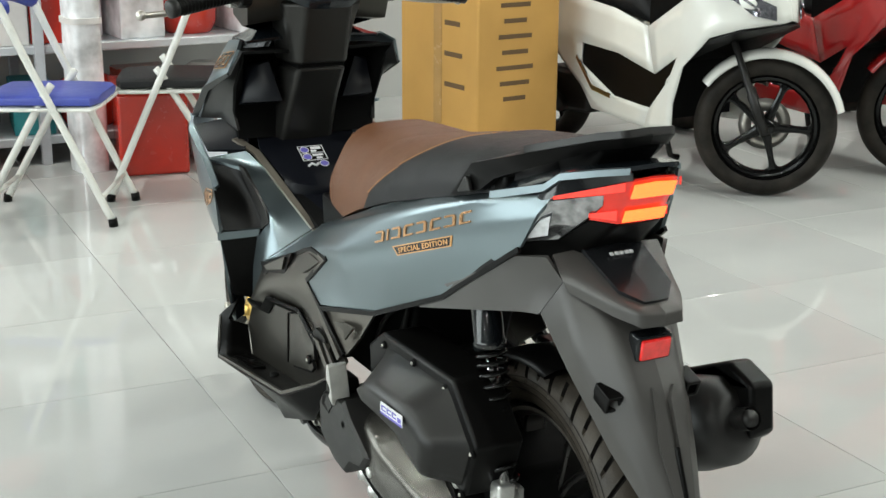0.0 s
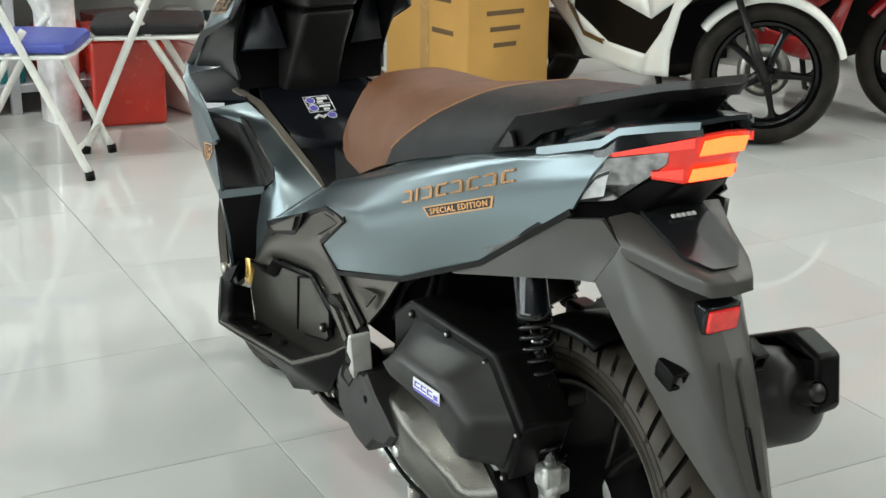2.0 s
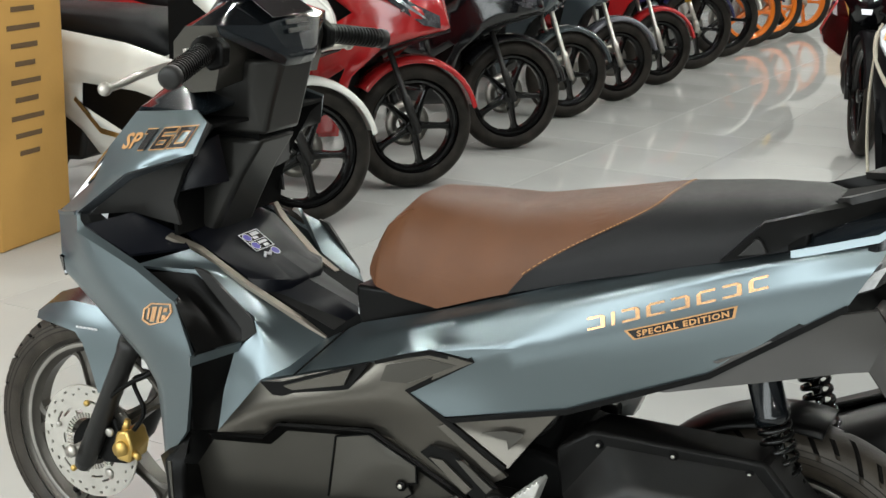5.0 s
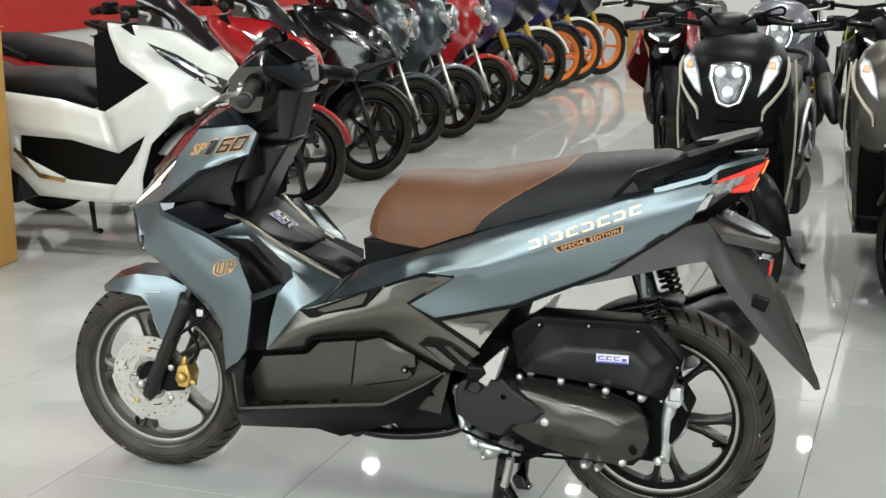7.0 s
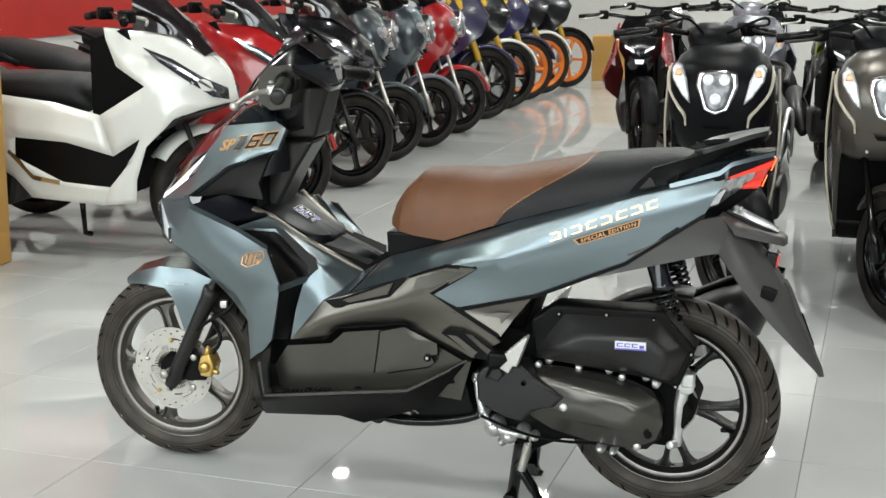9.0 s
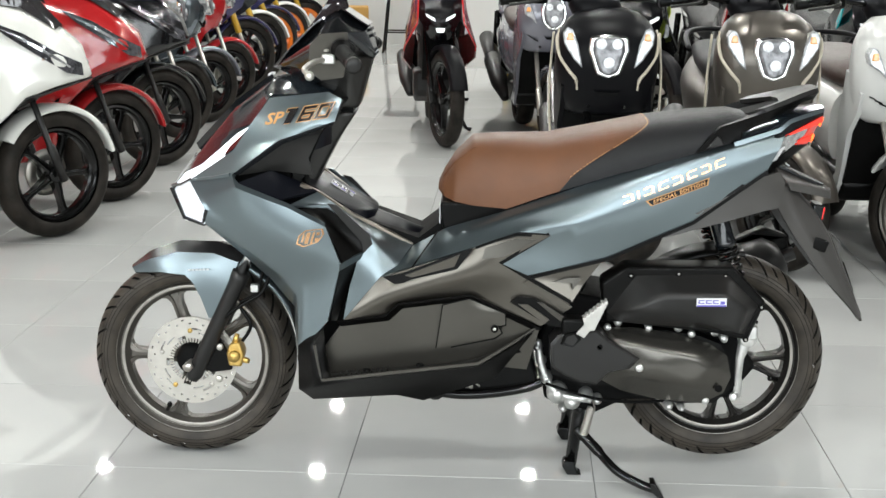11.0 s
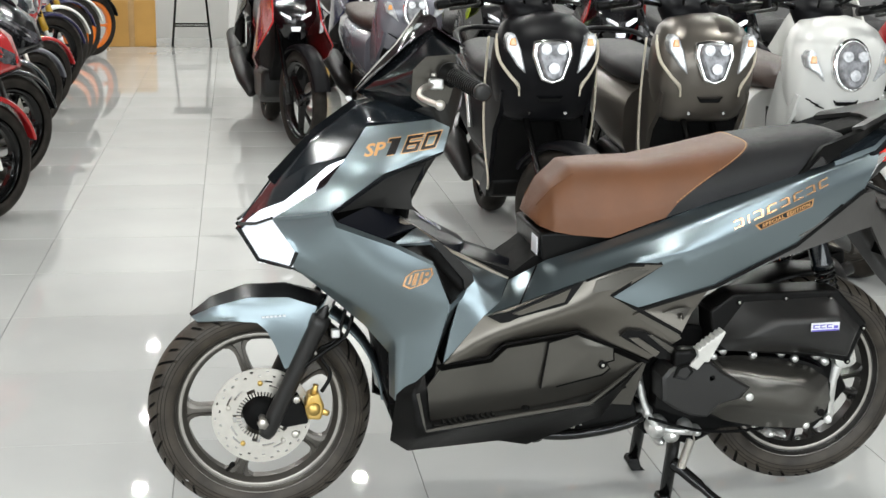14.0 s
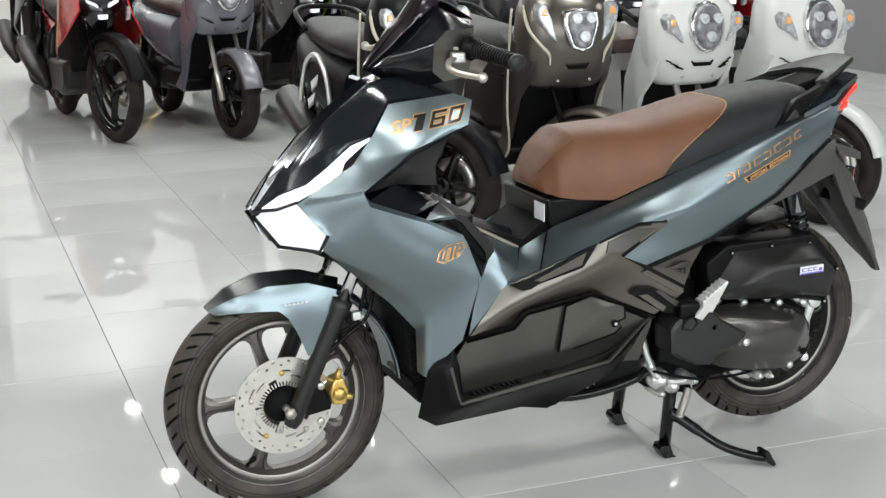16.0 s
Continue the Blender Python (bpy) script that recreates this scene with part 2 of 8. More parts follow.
def lathe(bm, profile, segments=48, closed=False, m=None, start=0.0, sweep=360.0):
    """Turns a profile of (radius, y) about the y axis."""
    full = sweep >= 360
    n = segments if full else segments + 1
    rings = []
    for k in range(n):
        a = radians(start + sweep * k / segments)
        ring = []
        for r, y in profile:
            v = Vector((r * math.cos(a), y, r * math.sin(a)))
            ring.append(bm.verts.new(m @ v if m else v))
        rings.append(ring)
    lines = len(profile) if closed else len(profile) - 1
    for k in range(segments):
        a, b = rings[k], rings[(k + 1) % n]
        for j in range(lines):
            i2 = (j + 1) % len(profile)
            bm.faces.new((a[j], a[i2], b[i2], b[j]))
    return bm


def loft(bm, stations, sides=20, axis="x", caps=True):
    """Rings along x: (x, z low, z high, half width, squareness); along z: (z, x front, x back, half width, squareness)."""
    rings = []
    for pos, lo, hi, w, p in stations:
        ring = []
        for k in range(sides):
            a = 2 * math.pi * k / sides
            c, s_ = math.cos(a), math.sin(a)
            u = math.copysign(abs(c) ** (2 / p), c)
            v = math.copysign(abs(s_) ** (2 / p), s_)
            mid, half = (lo + hi) / 2, (hi - lo) / 2
            ring.append(bm.verts.new((pos, w * u, mid + half * v) if axis == "x" else (mid + half * v, w * u, pos)))
        rings.append(ring)
    for a, b in zip(rings, rings[1:]):
        for k in range(sides):
            bm.faces.new((a[k], a[(k + 1) % sides], b[(k + 1) % sides], b[k]))
    if caps:
        bm.faces.new(rings[0][::-1])
        bm.faces.new(rings[-1])
    bmesh.ops.recalc_face_normals(bm, faces=bm.faces[:])
    return bm


def shell(name, verts, faces, mat, parent, side=-1, thick=0.006, label="", soft=(), level=2, grow=0.0, crease=0.72, split=68):
    """A moulded panel: corner points (x, half width, z), faces between them, rounded within its edges. soft: pairs of points whose edge melts away."""
    bm = bmesh.new()
    ce = bm.edges.layers.float.new("crease_edge")
    cv = bm.verts.layers.float.new("crease_vert")
    vs = [bm.verts.new((x, side * (w + grow), z)) for x, w, z in verts]
    for f in faces:
        bm.faces.new([vs[i] for i in f])
    bmesh.ops.recalc_face_normals(bm, faces=bm.faces[:])
    bm.normal_update()
    if sum(f.normal.y * f.calc_area() for f in bm.faces) * side < 0:
        bmesh.ops.reverse_faces(bm, faces=bm.faces[:])
    gentle = {frozenset(p) for p in soft}
    index = {v: i for i, v in enumerate(vs)}
    for e in bm.edges:
        rim = len(e.link_faces) < 2
        e[ce] = 1.0 if rim else (0.0 if frozenset((index[e.verts[0]], index[e.verts[1]])) in gentle else crease)
        if rim:
            for v in e.verts:
                v[cv] = 1.0
    ob = part(name, bm, mat, parent, label, angle=180)
    sub = ob.modifiers.new("round", "SUBSURF")
    sub.levels = sub.render_levels = level
    if thick:
        so = ob.modifiers.new("thick", "SOLIDIFY")
        so.thickness, so.offset, so.use_even_offset = thick, -1.0, False
    ob.modifiers.new("crisp", "EDGE_SPLIT").split_angle = radians(split)
    return ob


def both(name, verts, *args, mid=0.0, **kw):
    """A panel on both flanks; mid: half width of the plane that they mirror in, reached at shoulder height."""
    near, far = [], []
    for x, w, z in verts:
        m = mid * max(0.0, min(1.0, (z - 0.5) / 0.25))
        w = m + w * (1 - m / 0.1) if w < 0.1 else w
        near.append((x, w, z)), far.append((x, w - 2 * m, z))
    left = shell(name, near, *args, side=-1, **kw)
    shell(name, far, *args, side=1, **kw)
    return left


def ribbon(name, line, width, mat, parent, proud=0.003, label=""):
    """A narrow strip along a line of (x, half width, z) on both flanks, width to each side of it."""
    pts = [Vector(p) for p in line]
    lo, hi = [], []
    for i, p in enumerate(pts):
        d = pts[min(i + 1, len(pts) - 1)] - pts[max(i - 1, 0)]
        n = Vector((-d.z, 0, d.x)).normalized() * width
        lo.append(tuple(p - n)), hi.append(tuple(p + n))
    n = len(pts)
    return both(name, lo + hi, [(i, i + 1, n + i + 1, n + i) for i in range(n - 1)], mat, parent, level=0, thick=0.006, grow=proud, label=label)


def dome(bm, outline, rings):
    """A bulging cover: a side-view outline of (x, z) through rings of (scale about its middle, y)."""
    cx, cz = sum(p[0] for p in outline) / len(outline), sum(p[1] for p in outline) / len(outline)
    rows = [[bm.verts.new((cx + (x - cx) * k, y, cz + (z - cz) * k)) for x, z in outline] for k, y in rings]
    n = len(outline)
    for a, b in zip(rows, rows[1:]):
        for i in range(n):
            bm.faces.new((a[i], b[i], b[(i + 1) % n], a[(i + 1) % n]))
    bm.faces.new(rows[0])
    bm.faces.new(rows[-1][::-1])
    bmesh.ops.recalc_face_normals(bm, faces=bm.faces[:])
    return bm


def plate_text(words, size, mat, parent, m, name="lettering", depth=0.0006, shear=0.0, spacing=1.0, bold=0.0):
    """Raised lettering in the built-in font, laid on the plane of m (x along the words, y up)."""
    cu = bpy.data.curves.new(name, "FONT")
    cu.body, cu.size, cu.extrude, cu.shear, cu.space_character = words, size, depth, shear, spacing
    cu.align_x, cu.offset = "LEFT", bold
    cu.resolution_u = 2
    ob = new(name, cu)
    me = bpy.data.meshes.new_from_object(ob.evaluated_get(bpy.context.evaluated_depsgraph_get()))
    bpy.data.objects.remove(ob)
    bpy.data.curves.remove(cu)
    me.materials.clear()
    me.materials.append(mat)
    ob = new(name, me)
    ob.parent = parent
    ob.matrix_basis = m
    return ob


def on_side(p, along, up):
    """A pose at p whose x runs along, whose y runs up and whose z faces out."""
    x = Vector(along).normalized()
    z = x.cross(Vector(up)).normalized()
    y = z.cross(x)
    m = Matrix((x, y, z)).transposed().to_4x4()
    m.translation = p
    return m


def wrap(ob, targets, gap=0.0008, parent=None):
    """Lays a flat mark onto the skin of the panels behind it, keeping its own relief."""
    bpy.context.view_layer.update()
    dg = bpy.context.evaluated_depsgraph_get()
    skins = []
    for t in targets:
        me = t.evaluated_get(dg).to_mesh()
        skins.append(BVHTree.FromPolygons([t.matrix_world @ v.co for v in me.vertices], [tuple(p.vertices) for p in me.polygons]))
    me, mw = ob.data, ob.matrix_world.copy()
    for v in me.vertices:
        w = mw @ v.co
        hits = [h[0].y for h in (s.ray_cast(Vector((w.x, -1.0, w.z)), Vector((0, 1, 0))) for s in skins) if h[0] is not None]
        v.co = (w.x, (min(hits) if hits else w.y) - gap - v.co.z, w.z)
    ob.matrix_basis = Matrix()
    return ob


# ---- room ----
bm = bmesh.new()
box(bm, ROOM_X0, ROOM_X1, ROOM_Y0, ROOM_Y1, -0.08, -0.006)
floor = tagged(part("floor", bm, GROUT, None), "polished light grey square floor tiles with thin dark joints", "floor", kind="structure")
bm = bmesh.new()
box(bm, ROOM_X0 - 0.2, ROOM_X1 + 0.2, ROOM_Y0 - 0.2, ROOM_Y1 + 0.2, ROOM_H, ROOM_H + 0.12)
tagged(part("ceiling", bm, CEIL, None), "plain dark grey flat showroom ceiling", "ceiling", kind="structure")
for nm, b in (("wall_west", (ROOM_X0 - 0.2, ROOM_X0, SIDE_Y1, ROOM_Y1)), ("wall_east", (ROOM_X1, ROOM_X1 + 0.2, ROOM_Y0, ROOM_Y1)),
              ("wall_north", (ROOM_X0 - 0.2, ROOM_X1 + 0.2, ROOM_Y1, ROOM_Y1 + 0.2))):
    bm = bmesh.new()
    box(bm, *b, -0.08, ROOM_H)
    tagged(part(nm, bm, WALL_DARK if nm == "wall_east" else WALL, None), "plain unseen showroom wall, kept dark to cut bounce light" if nm == "wall_east" else "plain white painted showroom wall", "wall", kind="structure")
bm = bmesh.new()
for a, c, d, e in ((ROOM_X0 - 0.2, WIN_X0, -0.08, ROOM_H), (WIN_X1, ROOM_X1 + 0.2, -0.08, ROOM_H), (WIN_X0, WIN_X1, -0.08, WIN_Z0), (WIN_X0, WIN_X1, WIN_Z1, ROOM_H)):
    box(bm, a, c, ROOM_Y0 - 0.2, ROOM_Y0, d, e)
tagged(part("wall_south", bm, WALL_DARK, None), "unseen wall with a wide shop window, kept dark to cut bounce light", "wall", kind="structure")
bm = bmesh.new()
for c, d, e, f in ((ROOM_Y0, SIDE_Y0, -0.08, ROOM_H), (SIDE_Y0, SIDE_Y1, -0.08, WIN_Z0), (SIDE_Y0, SIDE_Y1, WIN_Z1, ROOM_H)):
    box(bm, ROOM_X0 - 0.2, ROOM_X0, c, d, e, f)
tagged(part("wall_front_corner", bm, WALL, None), "white painted wall with a side window", "wall", kind="structure")
side_window = tagged(new("window_2"), "side window with plain metal frame at the front corner", "window", kind="structure")
for k in range(4):
    bm = bmesh.new()
    y = SIDE_Y0 + (SIDE_Y1 - SIDE_Y0) * k / 3
    box(bm, ROOM_X0 - 0.06, ROOM_X0 - 0.01, y - 0.025, y + 0.025, WIN_Z0, WIN_Z1)
    part("mullion", bm, BLACK_TUBE, side_window)
shop_window = tagged(new("window_1"), "wide shop window with plain metal frame", "window", kind="structure")
for k in range(8):
    bm = bmesh.new()
    x = WIN_X0 + (WIN_X1 - WIN_X0) * k / 7
    box(bm, x - 0.025, x + 0.025, ROOM_Y0 - 0.06, ROOM_Y0 - 0.01, WIN_Z0, WIN_Z1)
    part("mullion", bm, BLACK_TUBE, shop_window)
bm = bmesh.new()
box(bm, ROOM_X0 - 4, ROOM_X1 + 4, ROOM_Y0 - 3.2, ROOM_Y0 - 3.1, -0.5, 6)
tagged(part("backdrop", bm, STREET, None), "pale bright street outside the shop window", "backdrop", kind="structure")
bm = bmesh.new()
box(bm, ROOM_X0 - 3.2, ROOM_X0 - 3.1, ROOM_Y0 - 3.0, 0.0, -0.5, 6)
tagged(part("backdrop", bm, STREET, None), "pale bright street outside the side window", "backdrop", kind="structure")
bm = bmesh.new()
box(bm, 0.2, 3.4, 10.15, 10.45, 0.0, ROOM_H)
tagged(part("wall_partition", bm, WALL, None), "white painted partition wall behind the parked bikes", "wall", kind="structure")

# ---- the scooter in the middle of the floor: front axle over the origin, nose towards -x ----
scooter = thing("scooter", "blue-grey and black sporty scooter with brown seat on its centre stand", "scooter")


def tyre(name, parent, radius, width, rim_radius, m, lines=44, segments=352):
    """A tyre with slanting tread grooves; the mesh leans with the grooves, so that their walls stay clean."""
    bm = bmesh.new()
    sec = 28
    h = radius - rim_radius
    fine = segments > 200
    step = segments // lines
    rings, cut = [], set()
    for k in range(segments):
        ring = []
        for j in range(sec + 1):
            t = -1 + 2 * j / sec
            a = 2 * math.pi * k / segments - 0.3 * min(abs(t), 0.62)
            b = t * 2.2
            y = width / 2 * math.sin(b)
            r = rim_radius + h * (0.42 + 0.58 * math.cos(b)) if abs(b) < 1.5708 else rim_radius + h * 0.42 * (1 + math.cos(b) * 1.6)
            long = (k // step) % 2
            groove = fine and k % step == (0 if t < 0 else step // 2) and (0.10 if long else 0.24) < abs(t) < (0.62 if long else 0.5)
            if groove:
                cut.add((k, j))
                r -= 0.005 * math.cos(b)
                y -= 0.005 * math.sin(b)
            ring.append(bm.verts.new((r * math.cos(a), y, r * math.sin(a))))
        rings.append(ring)
    for k in range(segments):
        p, q = rings[k], rings[(k + 1) % segments]
        for j in range(sec):
            f = bm.faces.new((p[j], q[j], q[j + 1], p[j + 1]))
            if (k, j) in cut or ((k + 1) % segments, j) in cut:
                f.material_index = 1
    bmesh.ops.recalc_face_normals(bm, faces=bm.faces[:])
    ob = part(name, bm, RUBBER_DUSTY if fine else RUBBER, parent, "black grooved rubber tyre", angle=30)
    ob.data.materials.append(RUBBER_DEEP)
    ob.matrix_basis = m
    if fine:
        for s1 in (-1, 1):
            for rr in (0.36, 0.50, 0.62):
                b = math.acos((rr - 0.42) / 0.58) if rr > 0.42 else math.acos((rr / 0.42 - 1) / 1.6)
                bm = bmesh.new()
                r, y = rim_radius + h * rr, s1 * width / 2 * math.sin(b)
                lathe(bm, [(r - 0.0012, y - s1 * 0.0004), (r, y + s1 * 0.0009), (r + 0.0012, y - s1 * 0.0004)], 96)
                part("sidewall_ridge", bm, RUBBER, ob)
    return ob


def spoke(bm, R, W, a, lean=0.0, slim=1.0):
    """One cast spoke: a waist between a broad foot at the hub and a flare that runs into the rim, with a groove along its outer face."""
    rows = []
    for r, wd, dp in ((0.03, 0.021, 0.8), (0.06, 0.0155, 0.72), (R * 0.55, 0.0115, 0.62), (R * 0.7, 0.0115, 0.58), (R - 0.045, 0.014, 0.54), (R - 0.034, 0.021, 0.5), (R - 0.0265, 0.036, 0.46)):
        wd *= slim
        f = (r - 0.03) / (R - 0.0565)
        c = a + lean * f
        u, n = Vector((math.cos(c), 0, math.sin(c))), Vector((-math.sin(c), 0, math.cos(c)))
        ring = []
        for s1 in (-1, 1):
            for k in (1.0, 0.45, 0.36, -0.36, -0.45, -1.0):
                off = wd * k * s1
                q = u * math.sqrt(max(r * r - off * off, 1e-6)) + n * off
                deep = dp * W - (0.006 if abs(k) < 0.4 else 0.003 if abs(k) > 0.9 else 0.0)
                ring.append(bm.verts.new(q + Vector((0, deep * s1, 0))))
        rows.append(ring)
    for p, q in zip(rows, rows[1:]):
        for i in range(12):
            bm.faces.new((p[i], p[(i + 1) % 12], q[(i + 1) % 12], q[i]))
    bmesh.ops.recalc_face_normals(bm, faces=bm.faces[:])


def wheel(name, parent, centre, rim_radius, rim_width, tyre_radius, tyre_width, spokes, turn, mat, steer=0.0, fine=True, forked=False):
    """A cast wheel: the rim with its spokes and hub, and the tyre under it."""
    bm = bmesh.new()
    R, W = rim_radius, rim_width / 2
    half = [(R + 0.006, W), (R + 0.001, W + 0.0015), (R - 0.002, W - 0.004), (R - 0.006, W - 0.007), (R - 0.008, W - 0.003), (R - 0.018, W - 0.006), (R - 0.021, W - 0.011), (R - 0.028, W * 0.42)]
    inner = [(R - 0.016, -W * 0.3), (R - 0.016, W * 0.3), (R + 0.004, W - 0.006)]
    lathe(bm, half + [(r, -y) for r, y in half[::-1]] + [(R + 0.004, -W + 0.006)] + inner, 96 if fine else 32, closed=True)
    bmesh.ops.recalc_face_normals(bm, faces=bm.faces[:])
    rim = part(name, bm, mat, parent, angle=26)
    rim.matrix_basis = pose(*centre, 0, 0, steer)
    if fine:
        for s1 in (-1, 1):
            for r0, r1, y in ((R + 0.0005, R + 0.0055, W + 0.0012), (R - 0.0175, R - 0.009, W - 0.0038)):
                bm = bmesh.new()
                lathe(bm, [(r0, s1 * (y - 0.001)), ((r0 + r1) / 2, s1 * (y + 0.0012)), (r1, s1 * (y - 0.0008))], 96)
                part("rim_edge", bm, RIM_EDGE, rim)
    bm = bmesh.new()
    lathe(bm, [(0.0, W * 1.2), (0.03, W * 1.2), (0.036, W), (0.036, -W), (0.03, -W * 1.2), (0.0, -W * 1.2)], 24)
    part("hub", bm, mat, rim, angle=32)
    for k in range(spokes):
        for lean in ((-0.2, 0.2) if forked else (0.0,)):
            bm = bmesh.new()
            spoke(bm, R, W, radians(turn + 360 * k / spokes), lean, 0.56 if forked else 1.0)
            part("spoke", bm, mat, rim, angle=32)
    tyre("tyre", rim, tyre_radius, tyre_width, rim_radius, Matrix(), segments=352 if fine else 88)
    return rim


def bolt(parent, p, r=0.006, out=(0, -1, 0), mat=None, name="bolt", length=0.006):
    bm = bmesh.new()
    d = Vector(out).normalized()
    tube(bm, [Vector(p), Vector(p) + d * length * 0.7, Vector(p) + d * length], [r, r, r * 0.7], 8)
    return part(name, bm, mat or STEEL, parent)


# wheels
FW = wheel("front_wheel", scooter, (0, 0, 0.25), 0.192, 0.062, 0.25, 0.092, 5, 108, RIM)
RW = wheel("rear_wheel", scooter, (1.286, 0, 0.272), 0.193, 0.072, 0.259, 0.104, 5, 62, RIM_DARK, forked=True)
for w_, sp, spots in ((FW, 0.047, ((222, 0.221), (243, 0.224), (263, 0.22))), (RW, 0.053, ((-4, 0.226), (-15, 0.221), (-34, 0.222)))):
    for a, r in spots:
        q = Vector((r * math.cos(radians(a)), -sp + 0.0035, r * math.sin(radians(a))))
        bm = bmesh.new()
        tube(bm, [q + Vector((0.0055 * math.cos(k * 0.7), -0.0012 * (k % 3 == 0), 0.005 * math.sin(k * 0.7))) for k in range(9)], 0.0008, 5)
        part("sidewall_mark", bm, WHITE_INK, w_, "white crayon mark on the tyre wall")
    bm = bmesh.new()
    a = radians(242 if w_ is FW else -22)
    u = Vector((math.cos(a), 0, math.sin(a)))
    tube(bm, [u * 0.168 + Vector((0, -0.008, 0)), u * 0.152 + Vector((0, -0.022, 0)), u * 0.146 + Vector((0, -0.027, 0)), u * 0.138 + Vector((0, -0.034, 0))], [0.0055, 0.0042, 0.006, 0.006], 8)
    part("valve", bm, PLASTIC, w_)

# brake disc with holes, carrier and sensor ring
bm = bmesh.new()
seg = 180
radii = [0.046, 0.056, 0.064, 0.0685, 0.073, 0.0775, 0.082, 0.0865, 0.091, 0.0955, 0.100, 0.1045, 0.110]
grid = [[bm.verts.new((r * math.cos(2 * math.pi * k / seg), 0, r * math.sin(2 * math.pi * k / seg))) for r in radii] for k in range(seg)]
for k in range(seg):
    for j in range(len(radii) - 1):
        hole = (j == 10 and k % 10 in (0, 1)) or (j == 8 and k % 10 in (5, 6)) or (j == 5 and k % 36 < 9) or (j == 3 and (k + 9) % 36 < 11) or (j == 1 and (k + 20) % 36 < 9) or (j == 0 and k % 4 < 2)
        if not hole:
            a, b = grid[k], grid[(k + 1) % seg]
            bm.faces.new((a[j], b[j], b[j + 1], a[j + 1]))
bmesh.ops.recalc_face_normals(bm, faces=bm.faces[:])
disc = part("brake_disc", bm, STEEL, FW, "drilled steel brake disc")
disc.matrix_basis = pose(0, -0.058, 0)
disc.data.shade_flat()
so = disc.modifiers.new("thick", "SOLIDIFY")
so.thickness, so.offset = 0.004, 0
for k in range(5):
    a = radians(20 + 72 * k)
    bolt(FW, (0.076 * math.cos(a), -0.06, 0.076 * math.sin(a)), 0.006, mat=GOLD if k % 2 else STEEL)
bm = bmesh.new()
lathe(bm, [(0.0, -0.072), (0.03, -0.072), (0.04, -0.05), (0.042, -0.03)], 28)
part("hub_cap", bm, CORE, FW)

# fork
for s in (-1, 1):
    bm = bmesh.new()
    tube(bm, [(0.004, s * 0.088, 0.212), (0.012, s * 0.088, 0.226), (0.118, s * 0.088, 0.452), (0.124, s * 0.088, 0.464), (0.132, s * 0.088, 0.482)], [0.015, 0.0195, 0.0195, 0.0225, 0.0225], 16)
    part("fork_leg", bm, PLASTIC_GREY, scooter, "dark grey fork lower leg")
    bm = bmesh.new()
    tube(bm, [(0.13, s * 0.088, 0.478), (0.23, s * 0.085, 0.69)], 0.0135, 14)
    part("fork_tube", bm, CHROME, scooter, "chrome fork tube")
    bm = bmesh.new()
    tube(bm, [(0.0, s * 0.06, 0.25), (0.0, s * 0.108, 0.25)], 0.008, 10)
    tube(bm, [(0.0, s * 0.108, 0.25), (0.0, s * 0.118, 0.25)], 0.0125, 6)
    part("axle", bm, STEEL, scooter)
bm = bmesh.new()
prism(bm, [(0.02, 0.24), (0.05, 0.225), (0.1, 0.232), (0.105, 0.25), (0.075, 0.31), (0.05, 0.33), (0.03, 0.3)], -0.078, -0.066)
bevelled(part("caliper_bracket", bm, PLASTIC, scooter), 0.003)
bm = bmesh.new()
prism(bm, [(0.098, 0.25), (0.128, 0.248), (0.136, 0.28), (0.124, 0.312), (0.1, 0.306), (0.092, 0.28)], -0.104, -0.05, 0.9)
caliper = bevelled(part("brake_caliper", bm, GOLD, scooter, "gold brake caliper"), 0.005)
for p0, p1, ra, rb in (((0.112, -0.115, 0.276), (0.112, -0.09, 0.276), 0.013, 0.017), ((0.145, -0.098, 0.262), (0.12, -0.085, 0.266), 0.006, 0.009), ((0.112, -0.092, 0.306), (0.118, -0.092, 0.328), 0.008, 0.006)):
    bm = bmesh.new()
    tube(bm, [p0, p1], [ra, rb], 14)
    part("caliper_fitting", bm, GOLD, caliper)
bolt(scooter, (0.075, -0.09, 0.295), 0.009, mat=STEEL)
bolt(scooter, (0.072, -0.092, 0.215), 0.009, mat=STEEL)
for pts in ([(0.13, -0.09, 0.31), (0.15, -0.085, 0.35), (0.125, -0.08, 0.40), (0.165, -0.08, 0.43), (0.19, -0.075, 0.52), (0.2, -0.06, 0.58)],
            [(0.075, -0.085, 0.33), (0.09, -0.1, 0.37), (0.135, -0.1, 0.405), (0.185, -0.09, 0.44), (0.205, -0.08, 0.52), (0.21, -0.06, 0.6)]):
    bm = bmesh.new()
    tube(bm, curve_points(pts), 0.0045, 8)
    part("brake_hose", bm, PLASTIC, scooter)
bm = bmesh.new()
box(bm, 0.152, 0.172, -0.092, -0.076, 0.432, 0.452)
bevelled(part("hose_clamp", bm, ALLOY, scooter), 0.003)

# front fender
FEN_V = [(-0.153, 0.0, 0.474), (-0.105, 0.0, 0.512), (-0.03, 0.0, 0.538), (0.06, 0.0, 0.537), (0.15, 0.0, 0.508),
         (-0.149, 0.018, 0.472), (-0.1, 0.044, 0.5), (-0.028, 0.06, 0.522), (0.06, 0.066, 0.522), (0.122, 0.078, 0.503),
         (-0.137, 0.036, 0.464), (-0.075, 0.066, 0.473), (-0.008, 0.078, 0.47), (0.012, 0.082, 0.452), (0.03, 0.086, 0.418), (0.05, 0.09, 0.366), (0.074, 0.09, 0.374), (0.1, 0.087, 0.436), (-0.06, 0.064, 0.5), (0.03, 0.078, 0.5)]
